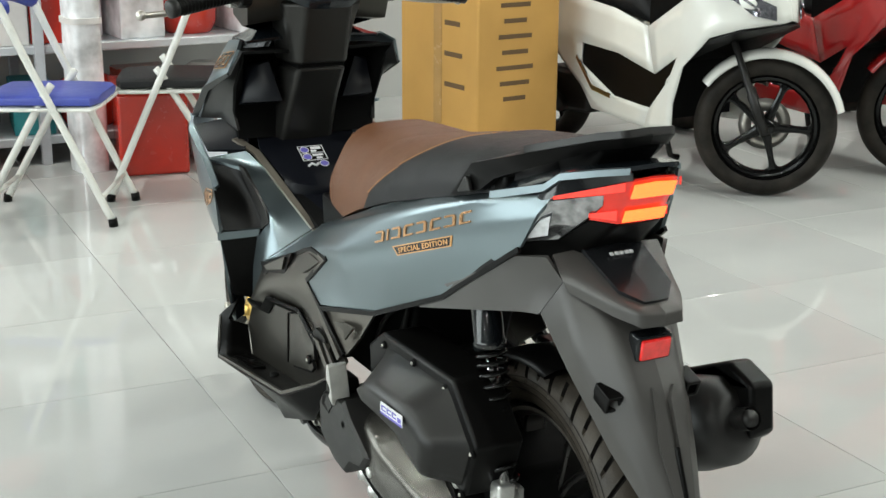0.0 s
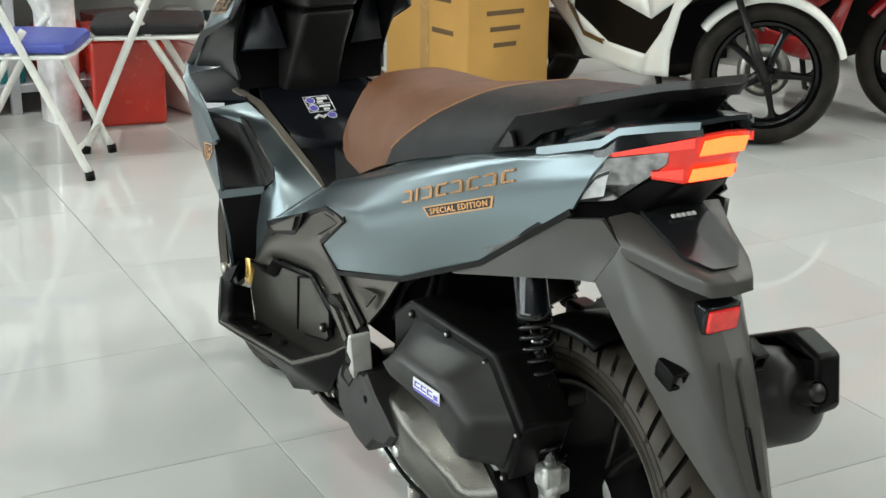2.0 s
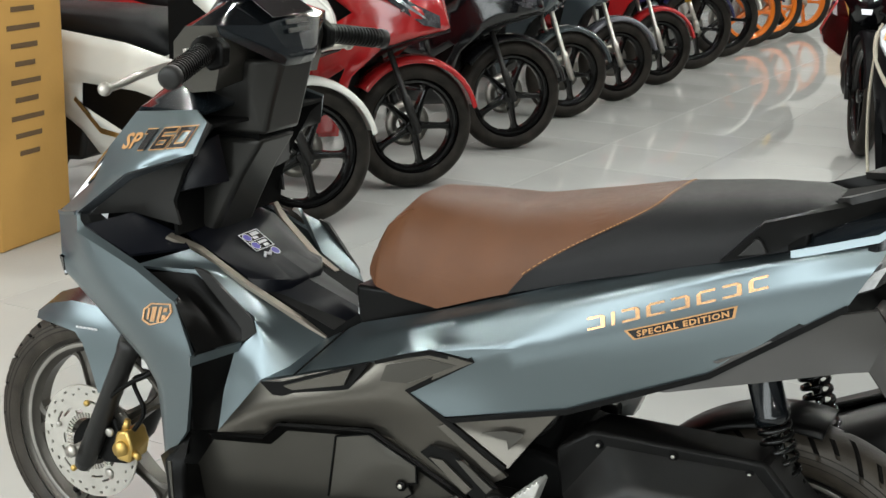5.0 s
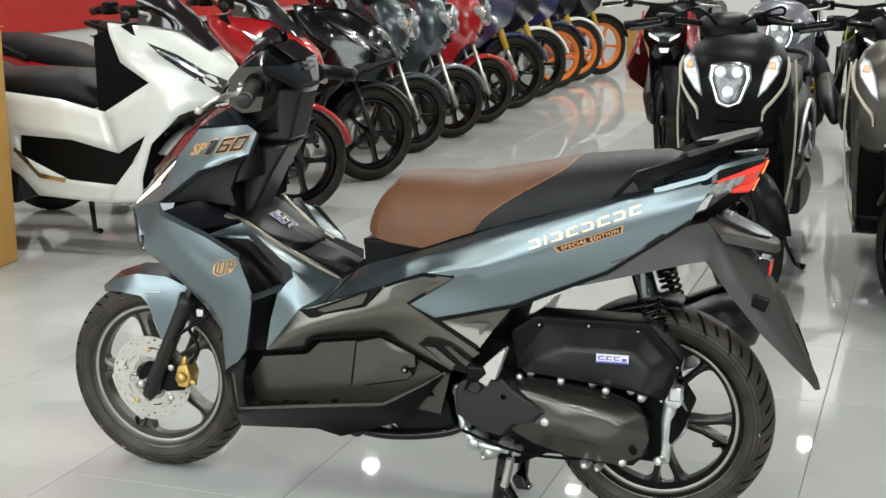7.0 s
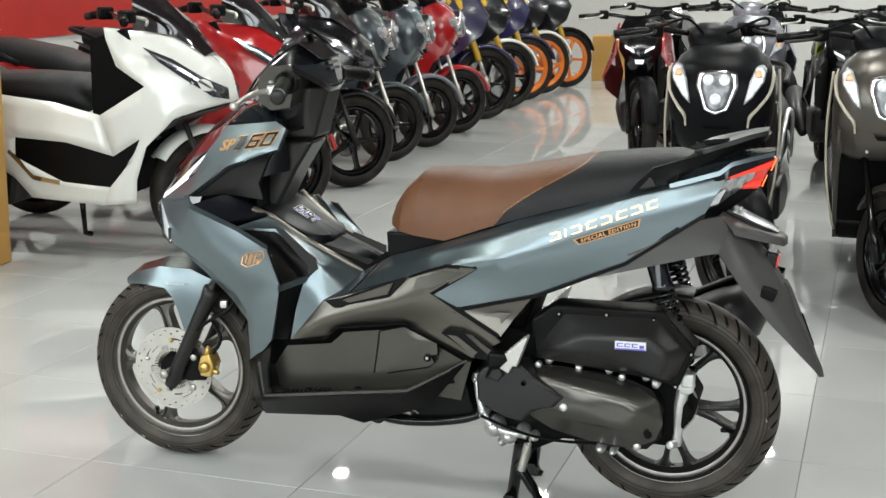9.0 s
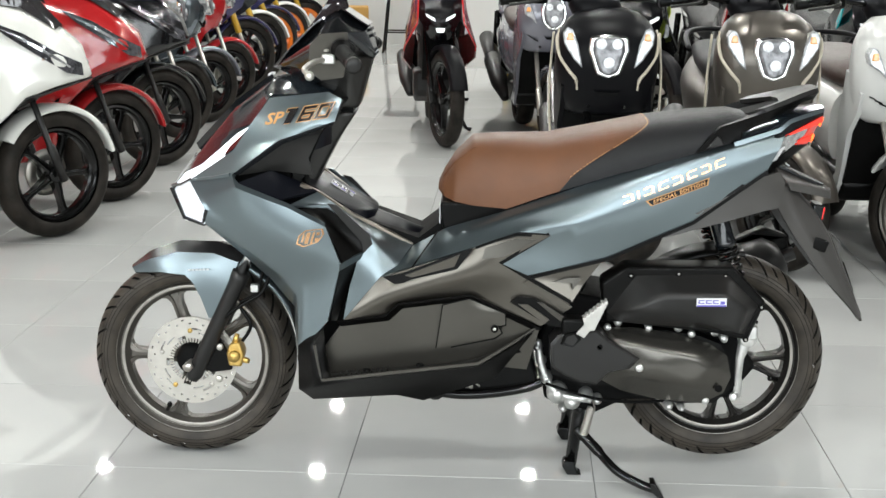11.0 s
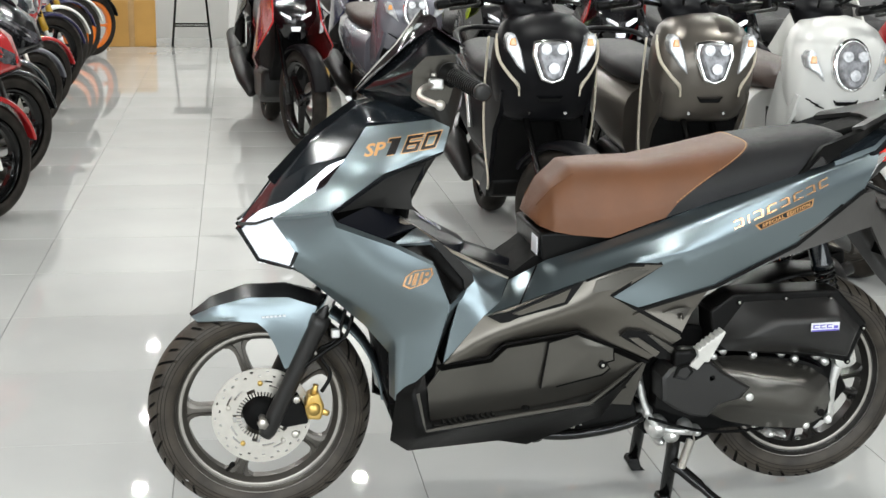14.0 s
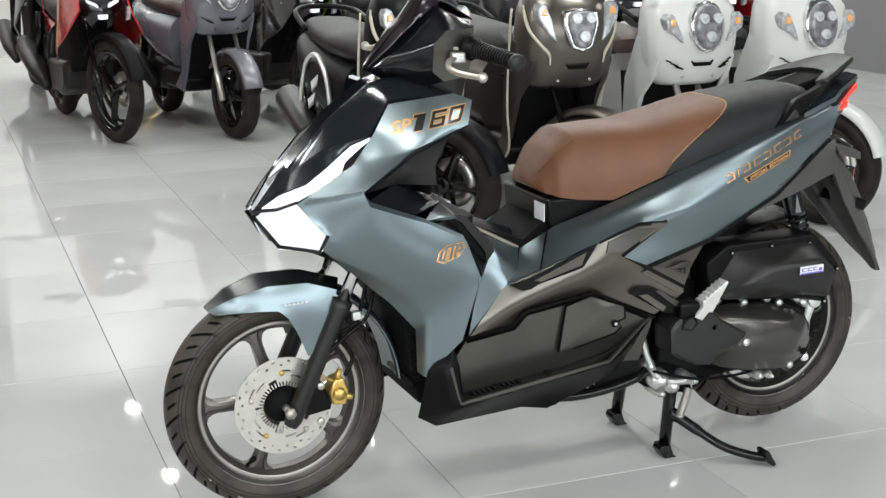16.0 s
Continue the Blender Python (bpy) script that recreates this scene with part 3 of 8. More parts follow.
both("front_fender", FEN_V, [(5, 6, 18, 11, 10), (6, 7, 18), (7, 8, 19, 18), (18, 19, 12, 11), (8, 9, 17, 19), (19, 17, 14, 13, 12), (14, 17, 16, 15)], PAINT, scooter, label="blue-grey front fender", thick=0.005, soft=((18, 19), (6, 18), (8, 19), (19, 17), (7, 18), (14, 17), (12, 19), (18, 11)), crease=0.6)
both("fender_crown", FEN_V[:10], [(0, 1, 6, 5), (1, 2, 7, 6), (2, 3, 8, 7), (3, 4, 9, 8)], SATIN_BLACK, scooter, label="satin black ridge of the fender", thick=0.005, crease=0.35)
bm = bmesh.new()
lathe(bm, [(0.272, -0.06), (0.282, -0.04), (0.286, 0), (0.282, 0.04), (0.272, 0.06), (0.268, 0.055), (0.276, 0), (0.268, -0.055)], 24, closed=True, m=pose(0, 0, 0.25), start=5, sweep=62)
part("fender_flap", bm, PAINT, scooter, "rear flap of the front fender")
bm = bmesh.new()
for k in range(6):
    box(bm, 0.002 + k * 0.009, 0.008 + k * 0.009, -0.0862 - k * 0.0006, -0.0842 - k * 0.0006, 0.482 + k * 0.0006, 0.4855 + k * 0.0006)
part("fender_mark", bm, WHITE_INK, scooter, "small unreadable white mark")

# nose: hood, lamps, cowls
MID = 0.028  # the machine leans a little on its stand
COWL_V = [(0.024, 0.138, 0.712), (0.132, 0.168, 0.787), (0.176, 0.178, 0.85), (0.218, 0.158, 0.908), (0.355, 0.182, 0.926), (0.387, 0.2, 0.912), (0.371, 0.216, 0.864), (0.244, 0.226, 0.820), (0.138, 0.222, 0.741),
          (0.268, 0.24, 0.669), (0.352, 0.248, 0.628), (0.385, 0.25, 0.543), (0.352, 0.226, 0.402), (0.28, 0.192, 0.318), (0.062, 0.172, 0.619), (0.15, 0.158, 0.54), (0.215, 0.16, 0.482), (0.268, 0.166, 0.42), (0.069, 0.186, 0.65),
          (0.148, 0.234, 0.713), (0.184, 0.2, 0.55), (0.256, 0.205, 0.497), (0.279, 0.208, 0.465), (0.28, 0.2, 0.395), (0.270, 0.168, 0.325), (0.2, 0.243, 0.63), (0.3, 0.255, 0.57), (0.08, 0.19, 0.67), (0.29, 0.235, 0.85)]
cowl_skin = both("front_cowl", COWL_V, [(1, 2, 28, 7, 8), (2, 3, 4, 28), (4, 5, 6, 28), (6, 7, 28), (0, 1, 8), (0, 8, 19, 27), (27, 18, 0), (18, 27, 25, 20, 14), (27, 19, 25), (19, 9, 26, 25), (9, 10, 26), (10, 11, 26), (25, 26, 21, 20), (26, 11, 22, 21), (11, 12, 23, 22), (12, 13, 23), (14, 20, 15), (15, 20, 21, 16), (16, 21, 22, 17), (17, 22, 23, 24), (23, 13, 24)], PAINT, scooter,
     label="blue-grey front side cowl", soft=((19, 25), (27, 25), (25, 26), (9, 26), (10, 26), (11, 26), (26, 21), (25, 20), (11, 22), (12, 23), (27, 19), (18, 27), (0, 27), (2, 28), (4, 28), (6, 28), (7, 28), (27, 18)), crease=0.72, mid=MID)
both("cowl_lip", [(0.140, 0.222, 0.742), (0.250, 0.228, 0.819), (0.37, 0.218, 0.862), (0.368, 0.212, 0.857), (0.252, 0.219, 0.81), (0.152, 0.212, 0.738)], [(0, 1, 4, 5), (1, 2, 3, 4)], SATIN_BLACK, scooter, level=0, thick=0.004, label="dark edge of the cowl opening", mid=MID)
HOOD_V = [(-0.05, 0.0, 0.667), (0.03, 0.0, 0.775), (0.12, 0.0, 0.868), (0.215, 0.0, 0.938), (0.285, 0.0, 0.955), (0.37, 0.0, 0.935), (-0.038, 0.022, 0.676), (0.035, 0.05, 0.766), (0.100, 0.10, 0.818), (0.175, 0.165, 0.849), (0.22, 0.15, 0.915), (0.275, 0.08, 0.955), (0.363, 0.172, 0.923), (0.12, 0.035, 0.872), (0.215, 0.04, 0.945)]
hood_skin = both("hood", HOOD_V, [(0, 1, 7, 6), (1, 2, 13, 7), (7, 13, 8), (13, 14, 10, 9, 8), (2, 3, 14, 13), (3, 4, 11, 14), (14, 11, 10), (4, 5, 12, 11), (10, 11, 12)], NAVY, scooter, label="gloss dark navy nose hood", mid=MID)
both("headlamp_strip", [(-0.034, 0.03, 0.680), (0.02, 0.123, 0.714), (0.062, 0.14, 0.738), (0.132, 0.164, 0.787), (0.172, 0.168, 0.843), (0.14, 0.141, 0.824), (0.09, 0.132, 0.78), (0.05, 0.118, 0.746), (0.002, 0.076, 0.719)],
     [(0, 1, 8), (1, 2, 7, 8), (2, 3, 6, 7), (3, 4, 5, 6)], LAMP_WHITE, scooter, label="lit white daytime running lamp", thick=0.004, level=1)
both("headlamp_shade", [(-0.034, 0.026, 0.682), (0.002, 0.074, 0.721), (0.05, 0.116, 0.748), (0.09, 0.13, 0.782), (0.14, 0.139, 0.826), (0.172, 0.166, 0.846), (0.098, 0.102, 0.818), (0.035, 0.06, 0.768)], [(0, 1, 7), (1, 2, 7), (2, 3, 6, 7), (3, 4, 5, 6)], NAVY, scooter, label="gloss navy brow over the lamp", thick=0.004, level=1)
both("headlamp_lens", [(-0.041, 0.018, 0.677), (0.021, 0.123, 0.711), (0.07, 0.181, 0.648), (0.062, 0.174, 0.616), (-0.002, 0.076, 0.604)], [(0, 1, 4), (1, 2, 3, 4)], LAMP_LOW, scooter, label="lit white headlamp lens", thick=0.004, level=1)
both("lamp_cell", [(0.112, 0.160, 0.777), (0.136, 0.166, 0.793), (0.164, 0.169, 0.834), (0.152, 0.159, 0.822), (0.122, 0.151, 0.794)], [(0, 1, 2, 3, 4)], SMOKED, scooter, level=0, thick=0.004, grow=0.004, label="dark clear cell of the lamp")
both("hood_ridge", [(0.02, 0.0, 0.782), (0.03, 0.026, 0.772), (0.12, 0.0, 0.888), (0.125, 0.034, 0.868), (0.205, 0.0, 0.95), (0.215, 0.03, 0.938)], [(0, 1, 3, 2), (2, 3, 5, 4)], GLOSS, scooter, crease=0.4, label="gloss black ridge on the hood", mid=MID)
ribbon("cowl_step", [(0.034, 0.148, 0.715), (0.085, 0.188, 0.727), (0.132, 0.219, 0.74)], 0.0035, PAINT, scooter, 0.003)
ribbon("lens_edge", [(-0.046, 0.02, 0.673), (-0.004, 0.08, 0.612), (0.058, 0.168, 0.614), (0.07, 0.187, 0.65)], 0.004, GLOSS, scooter, 0.002)
ribbon("lamp_divider", [(-0.044, 0.022, 0.678), (-0.01, 0.085, 0.692), (0.022, 0.126, 0.712)], 0.0028, GLOSS, scooter, 0.004)
both("chin", [(-0.042, 0.0, 0.672), (-0.04, 0.021, 0.675), (0.0, 0.075, 0.609), (-0.004, 0.0, 0.607), (0.063, 0.172, 0.617), (0.16, 0.15, 0.542), (0.16, 0.0, 0.56)], [(0, 1, 2, 3), (3, 2, 4, 5, 6)], PLASTIC, scooter)
# near-black filler block: the wheel well's shade is put into its colour
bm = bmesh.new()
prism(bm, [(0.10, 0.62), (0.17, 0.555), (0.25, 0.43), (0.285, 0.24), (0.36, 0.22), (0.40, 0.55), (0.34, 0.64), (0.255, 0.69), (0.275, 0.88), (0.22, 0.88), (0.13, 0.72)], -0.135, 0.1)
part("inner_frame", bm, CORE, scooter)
for k in range(5):
    bm = bmesh.new()
    box(bm, 0.27, 0.285, -0.14, 0.14, 0.28 + 0.035 * k, 0.292 + 0.035 * k)
    part("radiator_slat", bm, PLASTIC, scooter)
bm = bmesh.new()
for k, wd in enumerate((0.004, 0.006, 0.004, 0.006, 0.005)):
    box(bm, 0.195, 0.205, -0.025 + k * 0.011, -0.025 + k * 0.011 + wd, 0.944, 0.949)
part("nose_mark", bm, WHITE_INK, scooter)

# inner leg shield and glove boxes
both("leg_shield", [(0.152, 0.206, 0.737), (0.246, 0.216, 0.817), (0.374, 0.21, 0.860), (0.39, 0.19, 0.907), (0.37, 0.188, 0.885), (0.333, 0.192, 0.828), (0.308, 0.187, 0.776), (0.315, 0.18, 0.735), (0.222, 0.182, 0.745)],
     [(0, 1, 5, 6, 7, 8), (1, 2, 5), (2, 3, 4, 5)], PLASTIC_GREY, scooter, label="dark grey inner leg shield", soft=((1, 5), (2, 5)), mid=MID)
# pocket walls in near-black, with the shade of the hollow in their colour
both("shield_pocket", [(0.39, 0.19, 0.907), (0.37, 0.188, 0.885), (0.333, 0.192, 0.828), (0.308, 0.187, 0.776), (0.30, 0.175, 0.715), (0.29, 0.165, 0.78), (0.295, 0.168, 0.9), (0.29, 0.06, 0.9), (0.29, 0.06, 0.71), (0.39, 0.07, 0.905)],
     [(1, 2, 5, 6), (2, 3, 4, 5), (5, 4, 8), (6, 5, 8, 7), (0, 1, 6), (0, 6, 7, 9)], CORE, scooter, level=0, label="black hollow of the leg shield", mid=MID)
both("glove_lid", [(0.345, 0.152, 0.868), (0.352, 0.122, 0.878), (0.352, 0.092, 0.796), (0.334, 0.170, 0.796), (0.30, 0.165, 0.868), (0.30, 0.11, 0.878), (0.30, 0.088, 0.785), (0.30, 0.175, 0.785)],
     [(0, 1, 2, 3), (0, 1, 5, 4), (1, 2, 6, 5), (2, 3, 7, 6), (3, 0, 4, 7)], VENT_GREY, scooter, level=0, thick=0.0, label="blue-black glove box lid", mid=MID)
both("shield_rim", [(0.138, 0.222, 0.741), (0.148, 0.234, 0.713), (0.268, 0.24, 0.669), (0.35, 0.247, 0.629), (0.35, 0.236, 0.636), (0.266, 0.229, 0.678), (0.153, 0.222, 0.721)], [(0, 1, 6), (1, 2, 5, 6), (2, 3, 4, 5)], PAINT, scooter, level=1, label="blue-grey rim of the leg shield", mid=MID)
both("shield_floor", [(0.150, 0.218, 0.722), (0.248, 0.226, 0.687), (0.325, 0.17, 0.697), (0.29, 0.15, 0.712), (0.222, 0.18, 0.745)], [(0, 1, 2, 3, 4)], VENT_GREY, scooter, level=1, label="blue-black floor of the leg shield", mid=MID)
both("side_vent", [(0.277, 0.239, 0.665), (0.345, 0.192, 0.664), (0.432, 0.168, 0.60), (0.442, 0.165, 0.575), (0.426, 0.176, 0.556), (0.39, 0.243, 0.55), (0.354, 0.248, 0.625), (0.374, 0.178, 0.606)], [(0, 1, 7, 6), (1, 2, 7), (2, 3, 4, 7), (4, 5, 6, 7)], PLASTIC, scooter, label="black side air vent", crease=0.9)
both("vent_lip", [(0.35, 0.194, 0.672), (0.372, 0.19, 0.668), (0.446, 0.172, 0.595), (0.452, 0.168, 0.573), (0.43, 0.178, 0.555), (0.428, 0.176, 0.578)], [(0, 1, 2, 5), (2, 3, 4, 5)], PLASTIC_GREY, scooter, level=1)
both("vent_frame", [(0.384, 0.251, 0.545), (0.432, 0.178, 0.556), (0.425, 0.178, 0.54), (0.382, 0.25, 0.528)], [(0, 1, 2, 3)], PAINT, scooter, level=0, thick=0.005, grow=0.003, label="blue-grey lower bar of the side vent")
both("cowl_return", [(0.385, 0.251, 0.542), (0.392, 0.244, 0.55), (0.428, 0.175, 0.552), (0.414, 0.172, 0.52), (0.366, 0.16, 0.385), (0.358, 0.217, 0.402)], [(0, 1, 2, 3), (0, 3, 4, 5)], PLASTIC, scooter)
both("tunnel_side", [(0.264, 0.236, 0.674), (0.325, 0.168, 0.694), (0.40, 0.116, 0.632), (0.543, 0.10, 0.56), (0.51, 0.165, 0.524), (0.473, 0.188, 0.503), (0.384, 0.185, 0.394), (0.399, 0.186, 0.471), (0.418, 0.182, 0.538), (0.45, 0.166, 0.573), (0.445, 0.165, 0.598), (0.352, 0.19, 0.668)],
     [(0, 1, 2, 11), (11, 2, 10), (2, 3, 4, 10), (10, 4, 5, 9), (9, 5, 8), (8, 5, 6, 7)], PAINT, scooter, label="blue-grey tunnel side panel", soft=((10, 4), (9, 5), (8, 5)), crease=0.8)
both("tunnel_edge", [(0.29, 0.168, 0.717), (0.327, 0.137, 0.693), (0.40, 0.112, 0.638), (0.543, 0.09, 0.564), (0.543, 0.101, 0.562), (0.405, 0.127, 0.636), (0.332, 0.151, 0.69), (0.29, 0.182, 0.714)], [(0, 1, 6, 7), (1, 2, 5, 6), (2, 3, 4, 5)], BRONZE, scooter, level=0, grow=0.002, label="satin bronze tunnel edge", mid=MID)
# centre tunnel
both("fuel_lid", [(0.285, 0.0, 0.722), (0.285, 0.128, 0.714), (0.318, 0.136, 0.698), (0.398, 0.112, 0.643), (0.43, 0.10, 0.641), (0.452, 0.05, 0.634), (0.455, 0.0, 0.633), (0.32, 0.078, 0.707), (0.43, 0.055, 0.644), (0.452, 0.0, 0.61), (0.448, 0.055, 0.61), (0.425, 0.108, 0.615), (0.395, 0.118, 0.62)],
     [(0, 1, 2, 7), (2, 3, 8, 7), (3, 4, 5, 8), (0, 7, 8, 5, 6), (6, 5, 10, 9), (5, 4, 11, 10), (4, 3, 12, 11)], VENT_GREY, scooter, label="blue-black fuel lid on the tunnel", mid=MID, crease=0.95, level=1)
both("tunnel_top", [(0.42, 0.0, 0.637), (0.41, 0.07, 0.632), (0.40, 0.112, 0.628), (0.54, 0.094, 0.562), (0.548, 0.06, 0.576), (0.572, 0.0, 0.58), (0.565, 0.0, 0.54), (0.54, 0.06, 0.53)],
     [(0, 1, 4, 5), (1, 2, 3, 4), (5, 4, 7, 6), (4, 3, 7)], VENT_GREY, scooter, label="blue-black tunnel cover", mid=MID, crease=0.95, level=1)
bm = bmesh.new()
prism(bm, [(0.37, 0.64), (0.555, 0.575), (0.62, 0.625), (0.80, 0.655), (1.3, 0.80), (1.33, 0.77), (1.0, 0.60), (0.86, 0.50), (0.83, 0.36), (0.40, 0.36)], -0.1, 0.1)
part("body_core", bm, CORE, scooter)
stick = on_side((0.345, -0.064, 0.6958), (0.53, -0.0, -0.325), (0.0, 1.0, 0.0))
bm = bmesh.new()
box(bm, 0.0, 0.046, 0.0, 0.052, 0.0, 0.0006)
stk = part("warning_sticker", bm, BLACK_INK, scooter, "white and blue pictogram sticker")
stk.matrix_basis = stick @ Matrix.Diagonal((0.95, 1.05, 1, 1))
for x0, x1, y0, y1, mt in ((0.0, 0.046, 0.0, 0.0016, WHITE_INK), (0.0, 0.046, 0.0504, 0.052, WHITE_INK), (0.0, 0.0016, 0.0, 0.052, WHITE_INK), (0.0444, 0.046, 0.0, 0.052, WHITE_INK), (0.0225, 0.0237, 0.0, 0.052, WHITE_INK), (0.004, 0.012, 0.026, 0.047, WHITE_INK), (0.014, 0.02, 0.024, 0.036, WHITE_INK), (0.027, 0.033, 0.024, 0.046, WHITE_INK), (0.036, 0.042, 0.03, 0.042, WHITE_INK)):
    bm = bmesh.new()
    box(bm, x0, x1, y0, y1, 0.0006, 0.0011)
    part("pictogram", bm, mt, stk)
for x0, y0, r0 in ((0.012, 0.012, 0.008), (0.034, 0.012, 0.008), (0.058, 0.04, 0.008)):
    bm = bmesh.new()
    lathe(bm, [(0.0, 0.0), (r0, 0.0)], 16, m=Matrix.Translation((x0, y0, 0.0012)) @ Matrix.Rotation(radians(-90), 4, "X"))
    part("pictogram", bm, BLUE_INK, stk)
    bm = bmesh.new()
    lathe(bm, [(r0, 0.0), (r0 * 1.2, 0.0)], 16, m=Matrix.Translation((x0, y0, 0.0012)) @ Matrix.Rotation(radians(-90), 4, "X"))
    part("pictogram", bm, WHITE_INK, stk)
bm = bmesh.new()
tube(bm, [(0.062, 0.006, 0.0008), (0.055, 0.014, 0.0008), (0.062, 0.022, 0.0008), (0.056, 0.028, 0.0008)], 0.0028, 6)
part("pictogram", bm, WHITE_INK, stk)

# steering column and handlebar


def column(name, rows, mat, label, edge=0.008):
    """A six-sided column through rows of (front x, rear x, front half width, rear half width, z)."""
    bm = bmesh.new()
    rings = []
    for f, r, wf, wr, z in rows:
        rings.append([bm.verts.new((x, y - MID, z + dz)) for x, y, dz in ((f, -wf, 0), (f + 0.72 * (r - f), -wf, 0), (r, -wr, 0), (r, wr, 0), (f + 0.72 * (r - f), wf, 0), (f, wf, 0))])
    for a, b in zip(rings, rings[1:]):
        for k in range(6):
            bm.faces.new((a[k], a[(k + 1) % 6], b[(k + 1) % 6], b[k]))
    bm.faces.new(rings[0]), bm.faces.new(rings[-1][::-1])
    bmesh.ops.recalc_face_normals(bm, faces=bm.faces[:])
    return bevelled(part(name, bm, mat, scooter, label), edge, 3)


column("handlebar_rear_cover", [(0.30, 0.413, 0.062, 0.05, 0.876), (0.31, 0.43, 0.07, 0.05, 0.94), (0.33, 0.447, 0.085, 0.045, 1.0)], COLUMN, "black rear handlebar cover")
column("column_cover", [(0.225, 0.308, 0.066, 0.055, 0.69), (0.245, 0.33, 0.062, 0.052, 0.735), (0.27, 0.364, 0.06, 0.05, 0.80), (0.30, 0.408, 0.06, 0.05, 0.868)], COLUMN, "black steering column cover")
# near-black block closes the seam between the two covers
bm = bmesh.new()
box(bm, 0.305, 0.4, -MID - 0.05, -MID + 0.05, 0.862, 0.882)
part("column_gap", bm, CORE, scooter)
bm = bmesh.new()
tube(bm, [(0.352, -0.0895, 0.918), (0.375, -0.089, 0.921)], 0.0012, 6)
part("cover_notch", bm, PLASTIC_GREY, scooter)
HB_V = [(0.207, 0.0, 0.967), (0.30, 0.0, 1.066), (0.361, 0.072, 1.099), (0.398, 0.187, 1.06), (0.338, 0.183, 1.055), (0.312, 0.18, 1.029), (0.309, 0.178, 0.971), (0.337, 0.17, 0.95), (0.283, 0.12, 0.958), (0.295, 0.1, 0.925), (0.452, 0.062, 1.004), (0.457, 0.0, 1.003), (0.378, 0.0, 1.106), (0.437, 0.0, 1.066), (0.43, 0.11, 1.056), (0.28, 0.0, 0.93), (0.232, 0.06, 0.972)]
both("handlebar_cover", HB_V, [(0, 1, 2, 16), (16, 2, 4, 5), (1, 12, 2), (2, 3, 4), (2, 12, 13, 14), (2, 14, 3), (16, 5, 6, 8), (0, 16, 8, 15), (8, 6, 7, 9), (8, 9, 15)], GLOSS, scooter, label="gloss dark handlebar front cover", crease=0.75, soft=((16, 2), (16, 8)), mid=MID)
both("meter_bezel", [(0.437, 0.0, 1.066), (0.43, 0.11, 1.056), (0.398, 0.187, 1.06), (0.452, 0.062, 1.004), (0.457, 0.0, 1.003), (0.446, 0.06, 0.99), (0.4, 0.18, 1.045), (0.445, 0.0, 0.988)], [(0, 1, 3, 4), (1, 2, 3), (2, 6, 5, 3), (3, 5, 7, 4)], NAVY, scooter, label="gloss navy rear edge of the meter", crease=0.8, mid=MID)
both("handlebar_end", [(0.338, 0.183, 1.055), (0.398, 0.187, 1.06), (0.403, 0.181, 1.018), (0.387, 0.176, 0.958), (0.337, 0.17, 0.95), (0.309, 0.178, 0.971), (0.312, 0.18, 1.029)], [(0, 1, 2, 3, 4, 5, 6)], PLASTIC_LOW, scooter, level=0, thick=0.1, label="dark satin end of the handlebar cover", mid=MID)
SCREEN_V = [(0.213, 0.02, 0.972), (0.25, 0.052, 1.012), (0.30, 0.07, 1.06), (0.345, 0.05, 1.128), (0.352, 0.0, 1.142), (0.30, 0.0, 1.068), (0.38, 0.03, 1.125), (0.386, 0.028, 1.105), (0.36, 0.06, 1.1)]
both("screen", SCREEN_V, [(0, 1, 2, 5), (2, 3, 4, 5), (2, 8, 6, 3), (8, 7, 6), (3, 6, 4)], SMOKED, scooter, label="small smoked fly screen", thick=0.003, mid=MID)
bm = bmesh.new()
box(bm, -0.036, 0.036, -0.062, 0.062, 0.0, 0.004)
meter = bevelled(part("meter", bm, SMOKED, scooter, "dark digital meter panel"), 0.003)
meter.matrix_basis = pose(0.406, -MID, 1.0845, 0, 33, 0)
for k in range(2):
    bm = bmesh.new()
    box(bm, 0.008 + 0.014 * k, 0.015 + 0.014 * k, -0.03, 0.03, 0.0, 0.003)
    key = part("meter_button", bm, PLASTIC_GREY, scooter)
    key.matrix_basis = pose(0.436, -MID, 1.068, 0, 70, 0)
